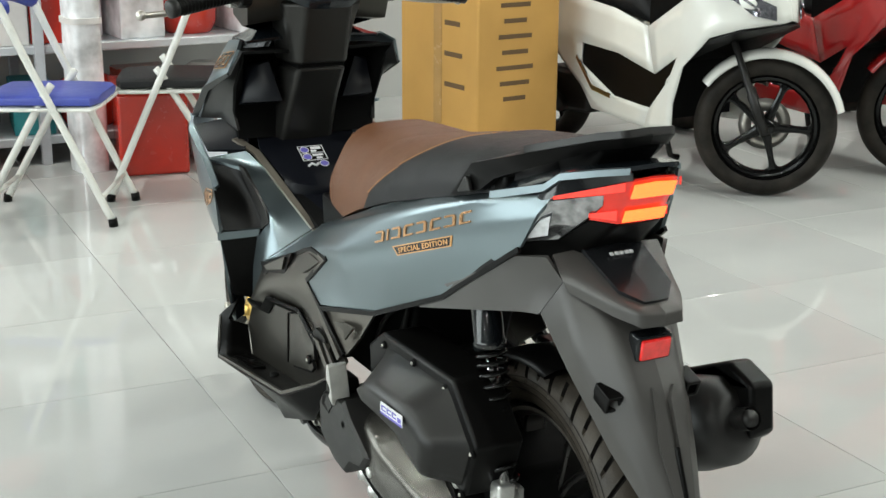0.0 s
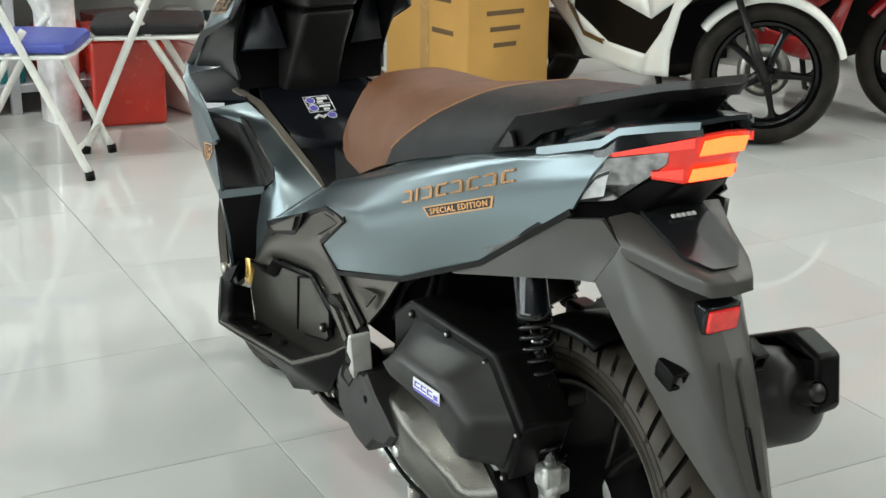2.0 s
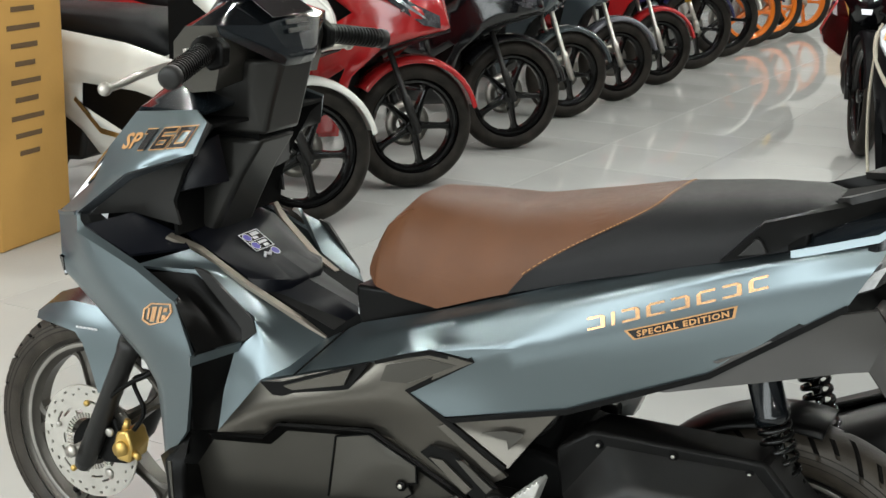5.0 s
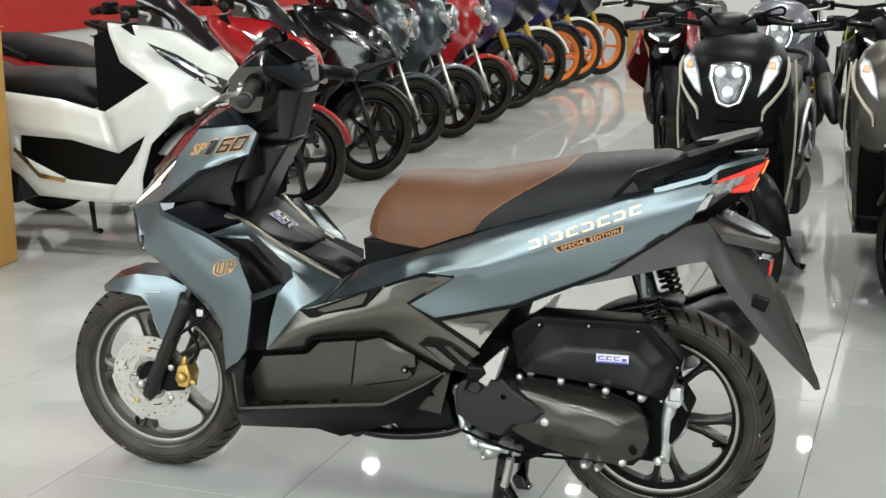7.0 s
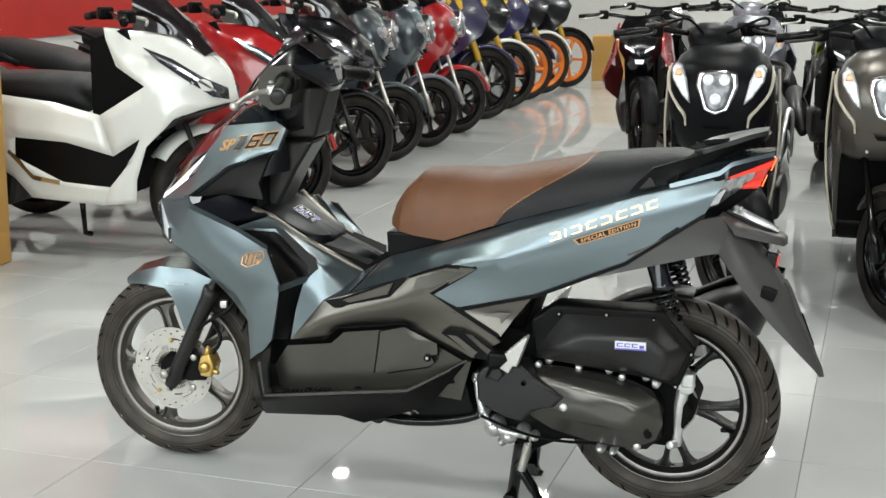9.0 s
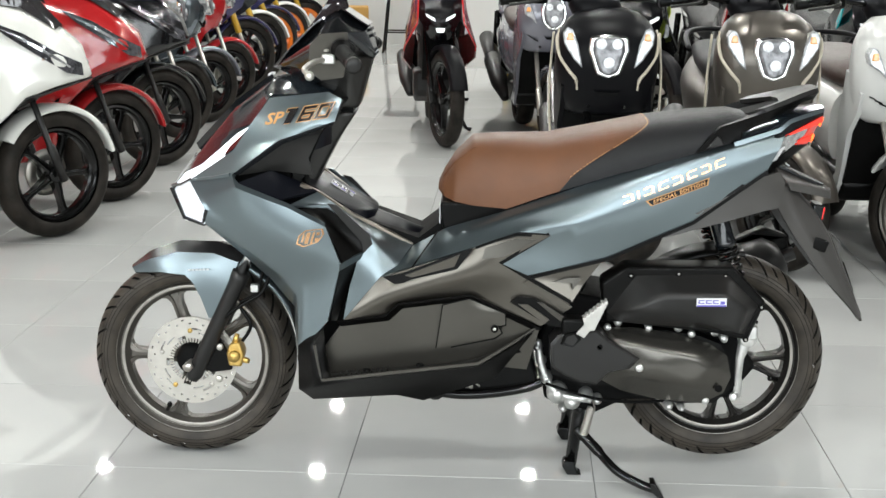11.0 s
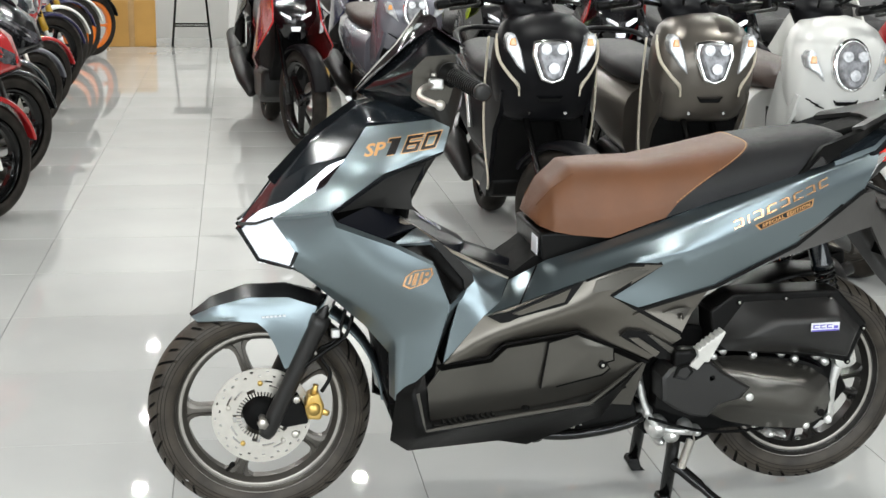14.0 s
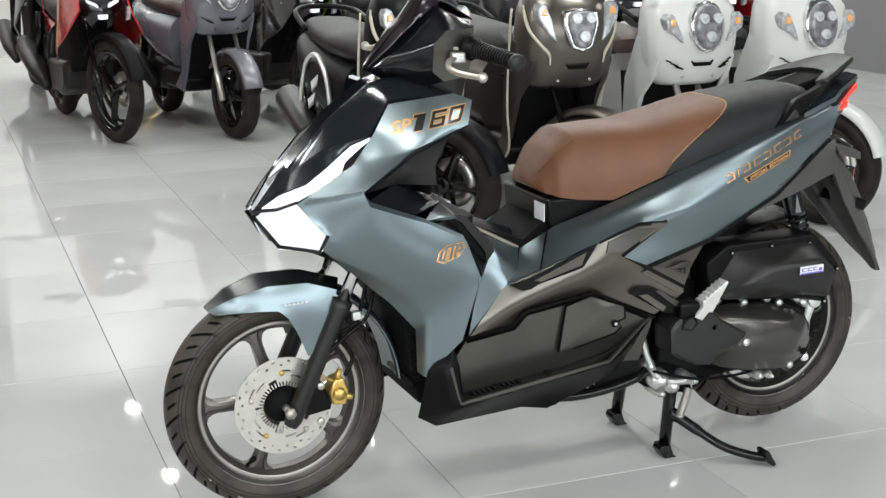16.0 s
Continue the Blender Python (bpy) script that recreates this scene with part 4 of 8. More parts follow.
for s in (-1, 1):
    o = 0.0 if s < 0 else -2 * MID
    bm = bmesh.new()
    prism(bm, [(0.366, 1.005), (0.372, 1.036), (0.398, 1.044), (0.416, 1.03), (0.414, 1.0), (0.39, 0.99)], s * 0.172 + o, s * 0.196 + o)
    bevelled(part("switch_box", bm, PLASTIC, scooter, "black switch housing"), 0.005, 3)
    a, b = Vector((0.383, s * 0.19 + o, 1.022)), Vector((0.428, s * 0.345 + o, 0.999))
    bm = bmesh.new()
    tube(bm, [a.lerp(b, t) for t in (0, 0.06, 0.08, 0.85, 0.88)], [0.024, 0.024, 0.018, 0.0165, 0.0165], 16)
    grip = part("grip", bm, PLASTIC, scooter, "black rubber grip")
    for k in range(14):
        c = a.lerp(b, 0.14 + 0.05 * k)
        bm = bmesh.new()
        tube(bm, [c, c + (b - a).normalized() * 0.004], 0.0178, 16)
        part("grip_ring", bm, PLASTIC, grip)
    bm = bmesh.new()
    tube(bm, [a.lerp(b, t) for t in (0.88, 0.9, 0.98, 1.0)], [0.014, 0.0175, 0.0175, 0.012], 16)
    part("bar_end", bm, PLASTIC_GREY, scooter)
    bm = bmesh.new()
    tube(bm, curve_points([(0.35, s * 0.2 + o, 1.0), (0.325, s * 0.225 + o, 0.995), (0.312, s * 0.27 + o, 0.985), (0.325, s * 0.33 + o, 0.98), (0.334, s * 0.368 + o, 0.98)]), [0.0062] * 32 + [0.0085], 10)
    bmesh.ops.create_icosphere(bm, subdivisions=2, radius=0.0105, matrix=Matrix.Translation((0.335, s * 0.372 + o, 0.98)))
    part("brake_lever", bm, STEEL, scooter, "silver brake lever")
    bm = bmesh.new()
    box(bm, 0.342, 0.372, min(s * 0.187 + o, s * 0.207 + o), max(s * 0.187 + o, s * 0.207 + o), 0.99, 1.012)
    bevelled(part("lever_clamp", bm, ALLOY, scooter), 0.004)
    bolt(scooter, (0.352, s * 0.2 + o, 1.017), 0.006, (0, 0, 1))

# seat
SEAT_X = (0.600, 0.612, 0.640, 0.682, 0.76, 0.855, 1.0, 1.083, 1.2, 1.283, 1.33, 1.342)
SEAT_T = (0.696, 0.72, 0.766, 0.806, 0.810, 0.811, 0.839, 0.856, 0.871, 0.878, 0.870, 0.855)
SEAT_B = (0.684, 0.674, 0.666, 0.660, 0.655, 0.692, 0.740, 0.762, 0.793, 0.815, 0.835, 0.845)
SEAT_W = (0.050, 0.085, 0.115, 0.128, 0.140, 0.152, 0.158, 0.155, 0.14, 0.115, 0.08, 0.05)


def seat_point(x, v):
    t, b, w = (float(np.interp(x, SEAT_X, c)) for c in (SEAT_T, SEAT_B, SEAT_W))
    a = math.pi * v
    c, s_ = math.cos(a), math.sin(a)
    side = math.copysign(abs(c) ** 0.5, c)
    z = b + (t - b) * (abs(s_) ** 0.6)
    narrow = 1 - 0.24 * max(0.0, (z - b) / max(t - b, 1e-4) - 0.25) * (1.0 if x < 1.0 else 0.7)
    return Vector((x, -w * side * narrow, z))


def seat_loft(name, mat, label, x_of, n):
    bm = bmesh.new()
    m_ = 40
    rows = [[bm.verts.new(seat_point(x_of(u / n, v / m_), v / m_)) for v in range(m_ + 1)] for u in range(n + 1)]
    for a, b in zip(rows, rows[1:]):
        for j in range(m_):
            bm.faces.new((a[j], a[j + 1], b[j + 1], b[j]))
        bm.faces.new((a[0], b[0], b[m_], a[m_]))
    bm.faces.new(rows[0])
    bm.faces.new(rows[-1])
    bmesh.ops.recalc_face_normals(bm, faces=bm.faces[:])
    return part(name, bm, mat, scooter, label, angle=60)


def seam(v):
    e = abs(2 * v - 1)
    return 1.09 - 0.21 * max(0.0, (e - 0.15) / 0.85) ** 2.2


seat_loft("seat_front", LEATHER, "brown vinyl rider seat with stitched edge", lambda u, v: 0.600 + (seam(v) - 0.600) * (u ** 1.3), 60)
seat_loft("seat_rear", VINYL, "black vinyl passenger seat", lambda u, v: seam(v) + 0.0006 + (1.342 - seam(v)) * u, 30)
for k in range(120):
    v = 0.03 + 0.94 * k / 119
    a, b = (seat_point(seam(q) - 0.005, q) for q in (v - 0.0024, v + 0.0024))
    c = Vector((0.95, 0, 0.74))
    out = (a - c).normalized() * 0.001
    bm = bmesh.new()
    tube(bm, [a + out * 0.6, b + out * 0.6], 0.0007, 5)
    part("stitch", bm, ORANGE_INK, scooter)
for s in (-1, 1):
    bm = bmesh.new()
    pts = [seat_point(x, 0.30 if s < 0 else 0.70) + Vector((0, 0, 0.0005)) for x in np.linspace(0.612, 0.69, 12)]
    tube(bm, pts, 0.0016, 6)
    part("seat_piping", bm, LEATHER, scooter)
bm = bmesh.new()
prism(bm, [(0.606, 0.664), (0.612, 0.60), (0.70, 0.60), (0.80, 0.64), (0.93, 0.70), (1.3, 0.815), (1.3, 0.845), (0.9, 0.73), (0.76, 0.665)], -0.118, 0.118)
bevelled(part("seat_base", bm, PLASTIC, scooter, "black seat base"), 0.006)
bm = bmesh.new()
box(bm, 0.604, 0.606, -0.105, -0.055, 0.612, 0.652)
part("seat_label", bm, WHITE_INK, scooter, "small white unreadable label")

# rear body
SIDE_V = [(0.510, 0.165, 0.524), (0.542, 0.108, 0.558), (0.622, 0.125, 0.606), (0.76, 0.142, 0.652), (0.926, 0.15, 0.714), (1.112, 0.143, 0.776), (1.221, 0.126, 0.800), (1.402, 0.096, 0.836), (0.473, 0.188, 0.503), (0.655, 0.203, 0.567), (0.787, 0.213, 0.617), (0.858, 0.213, 0.613),
          (0.747, 0.206, 0.542), (0.806, 0.208, 0.513), (0.993, 0.184, 0.553), (1.189, 0.158, 0.636), (1.359, 0.125, 0.752), (0.975, 0.213, 0.655), (1.17, 0.183, 0.722), (1.388, 0.116, 0.806), (0.926, 0.19, 0.694), (1.112, 0.178, 0.758), (1.25, 0.15, 0.798), (0.76, 0.178, 0.642), (0.62, 0.162, 0.588)]
panel_skin = both("side_panel", SIDE_V, [(0, 1, 2, 24), (0, 24, 9, 8), (2, 3, 23, 24), (24, 23, 10, 9), (3, 4, 20, 23), (4, 5, 21, 20), (5, 6, 22, 21), (6, 7, 22), (23, 20, 17, 10), (10, 17, 11), (20, 21, 18, 17), (21, 22, 7, 19, 18), (11, 17, 12), (17, 14, 13, 12), (17, 18, 15, 14), (18, 19, 16, 15)], PAINT, scooter,
     label="blue-grey rear side panel", soft=((0, 24), (24, 9), (2, 24), (3, 23), (4, 20), (5, 21), (6, 22), (23, 10), (20, 17), (21, 18), (17, 14), (18, 15), (17, 12), (17, 18), (18, 19)), crease=0.7)
# navy here stands in for the dark ceiling mirrored in the panel's top face
both("upper_strip", [(0.80, 0.128, 0.672), (0.93, 0.136, 0.722), (1.112, 0.13, 0.786), (1.19, 0.126, 0.80), (1.221, 0.128, 0.803), (1.112, 0.146, 0.776), (0.926, 0.153, 0.714), (0.80, 0.148, 0.664)], [(0, 1, 6, 7), (1, 2, 5, 6), (2, 3, 4, 5)], NAVY, scooter, level=1, thick=0.006, label="panel top under the seat with its dark ceiling reflection coloured in")
both("panel_seam", [(0.597, 0.128, 0.595), (0.601, 0.128, 0.597), (0.548, 0.205, 0.532), (0.544, 0.205, 0.530)], [(0, 1, 2, 3)], PLASTIC, scooter, level=0, thick=0.002)
both("middle_cover", [(0.384, 0.19, 0.394), (0.471, 0.186, 0.500), (0.655, 0.198, 0.564), (0.787, 0.211, 0.613), (0.858, 0.218, 0.610), (0.747, 0.207, 0.542), (0.813, 0.204, 0.511), (0.876, 0.203, 0.465), (0.914, 0.205, 0.439), (0.841, 0.193, 0.388), (0.681, 0.191, 0.464), (0.513, 0.191, 0.44), (0.483, 0.191, 0.412), (0.488, 0.216, 0.465), (0.667, 0.23, 0.512)],
     [(0, 1, 13), (0, 13, 11, 12), (1, 2, 14, 13), (13, 14, 10, 11), (2, 3, 5, 14), (3, 4, 5), (14, 5, 6, 10), (6, 7, 9, 10), (7, 8, 9)], PLASTIC_SATIN, scooter, label="satin dark middle side cover", soft=((1, 13), (11, 13), (13, 14), (2, 14), (14, 10), (0, 13), (5, 14), (6, 10), (3, 5)))
both("cover_edge", [(0.37, 0.192, 0.391), (0.483, 0.204, 0.408), (0.513, 0.204, 0.437), (0.681, 0.203, 0.461), (0.845, 0.2, 0.385), (0.83, 0.192, 0.378), (0.68, 0.19, 0.448), (0.523, 0.19, 0.426), (0.492, 0.19, 0.396), (0.38, 0.188, 0.38)], [(0, 1, 8, 9), (1, 2, 7, 8), (2, 3, 6, 7), (3, 4, 5, 6)], PLASTIC, scooter, level=0)


ribbon("arrow_trim", [(0.69, 0.202, 0.577), (0.745, 0.207, 0.598), (0.785, 0.211, 0.611), (0.855, 0.211, 0.609)], 0.0035, PLASTIC, scooter)
ribbon("arrow_trim", [(0.857, 0.212, 0.613), (0.748, 0.206, 0.5415), (0.81, 0.207, 0.5095), (0.91, 0.206, 0.452)], 0.0045, PLASTIC, scooter)
both("cover_recess", [(0.476, 0.19, 0.503), (0.505, 0.197, 0.488), (0.525, 0.199, 0.491), (0.542, 0.2, 0.500), (0.648, 0.205, 0.526), (0.684, 0.204, 0.577), (0.664, 0.202, 0.570), (0.521, 0.196, 0.513)], [(0, 1, 2, 7), (2, 3, 7), (3, 4, 6, 7), (4, 5, 6)], PLASTIC, scooter, thick=0.006, level=0, grow=0.007)
both("recess_plate", [(0.529, 0.2, 0.510), (0.546, 0.2, 0.506), (0.642, 0.205, 0.534), (0.655, 0.204, 0.562)], [(0, 1, 2, 3)], PLASTIC_SATIN, scooter, thick=0.006, level=0, grow=0.0105, label="satin plate in the cover pocket")
both("cover_plate", [(0.712, 0.205, 0.578), (0.78, 0.21, 0.601), (0.832, 0.212, 0.6), (0.752, 0.212, 0.558), (0.705, 0.211, 0.553)], [(0, 1, 3, 4), (1, 2, 3)], PLASTIC_LOW, scooter, thick=0.006, level=0, grow=0.004)
both("rear_fairing", [(0.818, 0.203, 0.506), (0.985, 0.180, 0.549), (0.94, 0.188, 0.49), (0.914, 0.204, 0.452)], [(0, 1, 2), (0, 2, 3)], PLASTIC_SATIN, scooter, label="dark bronze triangular fairing", crease=0.9)
both("fairing_chevron", [(0.87, 0.206, 0.5), (0.905, 0.203, 0.509), (0.935, 0.197, 0.508), (0.915, 0.205, 0.482), (0.912, 0.205, 0.497)], [(0, 1, 4), (1, 2, 3, 4)], PLASTIC_LOW, scooter, level=0, thick=0.005, grow=0.002)
both("fairing_fin", [(0.80, 0.206, 0.497), (0.812, 0.206, 0.503), (0.908, 0.21, 0.449), (0.895, 0.21, 0.438)], [(0, 1, 2, 3)], PLASTIC_SATIN, scooter, thick=0.008, level=0, grow=0.003, label="bronze fin of the rear fairing")
both("fairing_slot", [(0.772, 0.206, 0.45), (0.79, 0.206, 0.464), (0.826, 0.207, 0.461), (0.92, 0.21, 0.41), (0.925, 0.21, 0.388), (0.862, 0.208, 0.396)], [(0, 1, 2, 5), (2, 3, 4, 5)], PLASTIC, scooter, thick=0.008, level=0, grow=0.003)
both("fairing_fin", [(0.79, 0.208, 0.447), (0.812, 0.208, 0.447), (0.862, 0.21, 0.412), (0.852, 0.21, 0.402)], [(0, 1, 2, 3)], PLASTIC_SATIN, scooter, thick=0.008, level=0, grow=0.006)
both("fairing_fin", [(0.834, 0.208, 0.452), (0.845, 0.208, 0.452), (0.907, 0.21, 0.412), (0.897, 0.21, 0.402), (0.868, 0.21, 0.424)], [(0, 1, 4), (1, 2, 3, 4)], PLASTIC_LOW, scooter, thick=0.008, level=0, grow=0.006)
both("lower_cover", [(0.384, 0.184, 0.391), (0.482, 0.188, 0.408), (0.52, 0.188, 0.437), (0.681, 0.189, 0.458), (0.721, 0.195, 0.45), (0.842, 0.192, 0.386), (0.814, 0.18, 0.28), (0.754, 0.178, 0.285), (0.598, 0.175, 0.265), (0.355, 0.175, 0.235), (0.338, 0.18, 0.325)],
     [(0, 1, 9, 10), (1, 2, 8, 9), (2, 3, 8), (3, 7, 8), (3, 4, 5, 7), (5, 6, 7)], PLASTIC_LOW, scooter, label="matte dark lower side cover", soft=((1, 9), (2, 8), (3, 8), (3, 7), (5, 7)))
both("battery_hatch", [(0.616, 0.192, 0.437), (0.677, 0.194, 0.453), (0.76, 0.198, 0.421), (0.762, 0.198, 0.394), (0.745, 0.197, 0.389), (0.754, 0.196, 0.374), (0.738, 0.195, 0.36), (0.636, 0.19, 0.336), (0.601, 0.189, 0.332), (0.703, 0.2, 0.423), (0.645, 0.193, 0.36)], [(0, 1, 9, 10, 8), (1, 2, 9), (9, 2, 3, 4), (9, 4, 5, 6), (9, 6, 10), (10, 6, 7, 8)], PLASTIC_LOW, scooter, thick=0.005, crease=0.9, grow=0.002, label="bronze-black battery hatch")
ribbon("hatch_gap", [(0.601, 0.190, 0.332), (0.616, 0.193, 0.437), (0.677, 0.195, 0.4545), (0.761, 0.199, 0.4215), (0.763, 0.199, 0.393), (0.746, 0.198, 0.388), (0.755, 0.197, 0.373), (0.738, 0.196, 0.3595), (0.636, 0.191, 0.335)], 0.0012, CORE, scooter, 0.0035)
bolt(scooter, (0.737, -0.2, 0.384), 0.009, mat=PLASTIC)
bolt(scooter, (0.737, -0.206, 0.384), 0.004, mat=STEEL, length=0.002)

# step boards
STEP_V = [(0.34, 0.2, 0.388), (0.28, 0.205, 0.337), (0.274, 0.158, 0.215), (0.31, 0.174, 0.195), (0.51, 0.188, 0.214), (0.573, 0.192, 0.203), (0.74, 0.195, 0.262), (0.316, 0.237, 0.348), (0.331, 0.252, 0.26), (0.71, 0.25, 0.309), (0.795, 0.212, 0.356), (0.835, 0.195, 0.385), (0.345, 0.226, 0.345), (0.352, 0.236, 0.27), (0.70, 0.236, 0.314), (0.78, 0.2, 0.355), (0.342, 0.182, 0.325), (0.352, 0.18, 0.262), (0.61, 0.175, 0.288), (0.80, 0.18, 0.326)]
both("step_board", STEP_V, [(0, 1, 7), (1, 2, 8, 7), (2, 3, 8), (3, 4, 9, 8), (4, 5, 6, 9), (6, 10, 9), (10, 6, 11), (0, 7, 12), (7, 8, 13, 12), (8, 9, 14, 13), (9, 10, 15, 14), (12, 13, 17, 16), (13, 14, 18, 17), (14, 15, 19, 18)], PLASTIC, scooter, label="black step board with raised rim", crease=0.93, thick=0.006)
ribbon("step_edge", [(0.322, 0.235, 0.347), (0.338, 0.247, 0.266), (0.5, 0.246, 0.287), (0.70, 0.245, 0.3125), (0.786, 0.208, 0.355), (0.832, 0.195, 0.384)], 0.0035, PLASTIC_LOW, scooter, 0.001, "lighter bronze-black edge of the step board")
for s in (-1, 1):
    for x, z in ((0.44, 0.279), (0.565, 0.294)):
        bm = bmesh.new()
        lathe(bm, [(0.0, 0.004), (0.008, 0.004), (0.01, 0.0)], 10)
        q = part("step_screw", bm, CORE, scooter)
        q.matrix_basis = pose(x, s * 0.208, z, 90, 0, 0)
    for k in range(10):
        bm = bmesh.new()
        box(bm, 0.38 + k * 0.012, 0.385 + k * 0.012, min(s * 0.2, s * 0.228), max(s * 0.2, s * 0.228), 0.267 + k * 0.0014, 0.2755 + k * 0.0014)
        part("grip_rib", bm, PLASTIC, scooter)

# tail: grab rail, lamps, hugger, plate holder
RAIL_V = [(1.188, 0.147, 0.792), (1.243, 0.141, 0.852), (1.35, 0.117, 0.884), (1.452, 0.064, 0.916), (1.484, 0.041, 0.923), (1.49, 0.0, 0.925), (1.484, 0.0, 0.912), (1.476, 0.036, 0.908), (1.44, 0.058, 0.9), (1.355, 0.105, 0.864), (1.292, 0.131, 0.838), (1.262, 0.138, 0.815)]
both("grab_rail", RAIL_V, [(0, 1, 10, 11), (1, 2, 9, 10), (2, 3, 8, 9), (3, 4, 7, 8), (4, 5, 6, 7)], PLASTIC, scooter, label="black passenger grab rail", thick=0.012, crease=0.9)
# lighter grey than the rail: the highlight on its top is put into the colour
both("rail_inner", [(1.35, 0.116, 0.885), (1.452, 0.063, 0.917), (1.484, 0.04, 0.924), (1.486, 0.0, 0.926), (1.40, 0.0, 0.895), (1.395, 0.05, 0.893), (1.33, 0.1, 0.878)], [(0, 1, 5, 6), (1, 2, 3, 4, 5)], PLASTIC_GREY, scooter, thick=0.01)
bm = bmesh.new()
prism(bm, [(1.212, 0.803), (1.236, 0.832), (1.243, 0.829), (1.252, 0.812)], -0.1495, -0.142)
bevelled(part("rail_notch", bm, PLASTIC_GREY, scooter), 0.002)
# added near-black block stands in for the shaded gap under the rail
bm = bmesh.new()
prism(bm, [(1.28, 0.83), (1.30, 0.868), (1.36, 0.884), (1.43, 0.905), (1.445, 0.9), (1.42, 0.872), (1.40, 0.85)], -0.05, 0.05)
bevelled(part("rail_base", bm, CORE, scooter), 0.006)
both("tail_top", [(1.275, 0.128, 0.812), (1.385, 0.103, 0.848), (1.41, 0.094, 0.867), (1.46, 0.064, 0.88), (1.498, 0.039, 0.888), (1.5, 0.0, 0.89), (1.40, 0.0, 0.876), (1.29, 0.0, 0.858), (1.29, 0.105, 0.83), (1.4, 0.06, 0.872)], [(0, 1, 8), (1, 2, 9, 8), (2, 3, 9), (3, 4, 5, 6, 9), (8, 9, 6, 7)], NAVY, scooter, label="gloss dark tail cover", crease=0.8)
both("tail_gap", [(1.275, 0.126, 0.806), (1.385, 0.101, 0.838), (1.41, 0.092, 0.857), (1.46, 0.062, 0.87), (1.499, 0.038, 0.879), (1.5, 0.036, 0.868), (1.402, 0.1, 0.829), (1.385, 0.106, 0.824)], [(0, 1, 7), (1, 2, 6, 7), (2, 3, 5, 6), (3, 4, 5)], GLOSS, scooter, level=1, thick=0.004)
both("tail_trim", [(1.278, 0.130, 0.816), (1.385, 0.105, 0.847), (1.41, 0.096, 0.866), (1.46, 0.067, 0.878), (1.499, 0.041, 0.886), (1.499, 0.042, 0.877), (1.46, 0.068, 0.869), (1.412, 0.097, 0.857), (1.387, 0.107, 0.837), (1.28, 0.132, 0.805)], [(0, 1, 8, 9), (1, 2, 7, 8), (2, 3, 6, 7), (3, 4, 5, 6)], PAINT, scooter, level=0, thick=0.005, label="blue-grey trim line of the tail")
both("tail_lamp_clear", [(1.345, 0.114, 0.755), (1.372, 0.11, 0.79), (1.398, 0.104, 0.825), (1.462, 0.057, 0.843), (1.456, 0.054, 0.827), (1.43, 0.062, 0.803), (1.38, 0.076, 0.763), (1.41, 0.083, 0.805)], [(0, 1, 7, 6), (1, 2, 7), (2, 3, 4, 7), (4, 5, 7), (5, 6, 7)], LENS_TAIL, scooter, label="smoky clear turn lamp lens", thick=0.004, level=1)
both("lamp_reflector", [(1.358, 0.113, 0.763), (1.385, 0.108, 0.795), (1.40, 0.1, 0.803), (1.385, 0.094, 0.772)], [(0, 1, 2, 3)], LENS_CLEAR, scooter, thick=0.003, level=0, grow=0.002)
both("tail_lamp_red", [(1.40, 0.103, 0.829), (1.50, 0.037, 0.868), (1.501, 0.0, 0.87), (1.468, 0.0, 0.801), (1.466, 0.036, 0.801), (1.432, 0.06, 0.802), (1.458, 0.054, 0.827), (1.464, 0.058, 0.843)], [(0, 1, 7), (1, 4, 5, 6, 7), (1, 2, 3, 4)], LAMP_RED, scooter, label="lit red tail lamp", thick=0.004, level=1)
for q in ([(1.497, 0.034, 0.862), (1.497, 0.0, 0.864), (1.49, 0.0, 0.842), (1.489, 0.034, 0.842)], [(1.478, 0.034, 0.822), (1.478, 0.0, 0.822), (1.471, 0.0, 0.805), (1.471, 0.034, 0.805)]):
    both("light_bar", [(x + 0.005, w_, z) for x, w_, z in q], [(0, 1, 2, 3)], LAMP_AMBER, scooter, level=0, thick=0.002)
for a, b, h in (((1.41, 0.1, 0.832), (1.496, 0.042, 0.860), 0.006), ((1.438, 0.06, 0.809), (1.473, 0.038, 0.815), 0.007)):
    both("side_light_bar", [(a[0], a[1], a[2] - h * 0.3), (b[0], b[1], b[2] - h), (b[0], b[1], b[2] + h), (a[0], a[1], a[2] + h * 0.5)], [(0, 1, 2, 3)], LAMP_SIDE, scooter, level=0, thick=0.002, grow=0.004)
both("tail_under", [(1.345, 0.112, 0.753), (1.38, 0.075, 0.761), (1.432, 0.059, 0.80), (1.466, 0.036, 0.799), (1.468, 0.0, 0.799), (1.394, 0.0, 0.745), (1.39, 0.05, 0.735), (1.25, 0.12, 0.668), (1.19, 0.157, 0.637), (1.30, 0.14, 0.713)], [(0, 1, 6, 7, 8, 9), (1, 2, 3, 6), (3, 4, 5, 6)], PLASTIC, scooter)
ribbon("panel_edge", [(0.815, 0.206, 0.509), (0.993, 0.184, 0.550), (1.189, 0.158, 0.633), (1.359, 0.125, 0.749)], 0.004, PLASTIC, scooter, 0.004)
both("hugger_side", [(1.085, 0.168, 0.6), (1.20, 0.157, 0.652), (1.33, 0.132, 0.733), (1.395, 0.104, 0.744), (1.411, 0.085, 0.71), (1.391, 0.111, 0.66), (1.36, 0.122, 0.656), (1.28, 0.146, 0.638), (1.13, 0.168, 0.6), (1.27, 0.146, 0.69)], [(0, 1, 9, 8), (1, 2, 9), (2, 3, 4, 5, 6, 9), (9, 6, 7), (8, 9, 7)], TAUPE, scooter, label="dark grey rear fender side", crease=0.3)
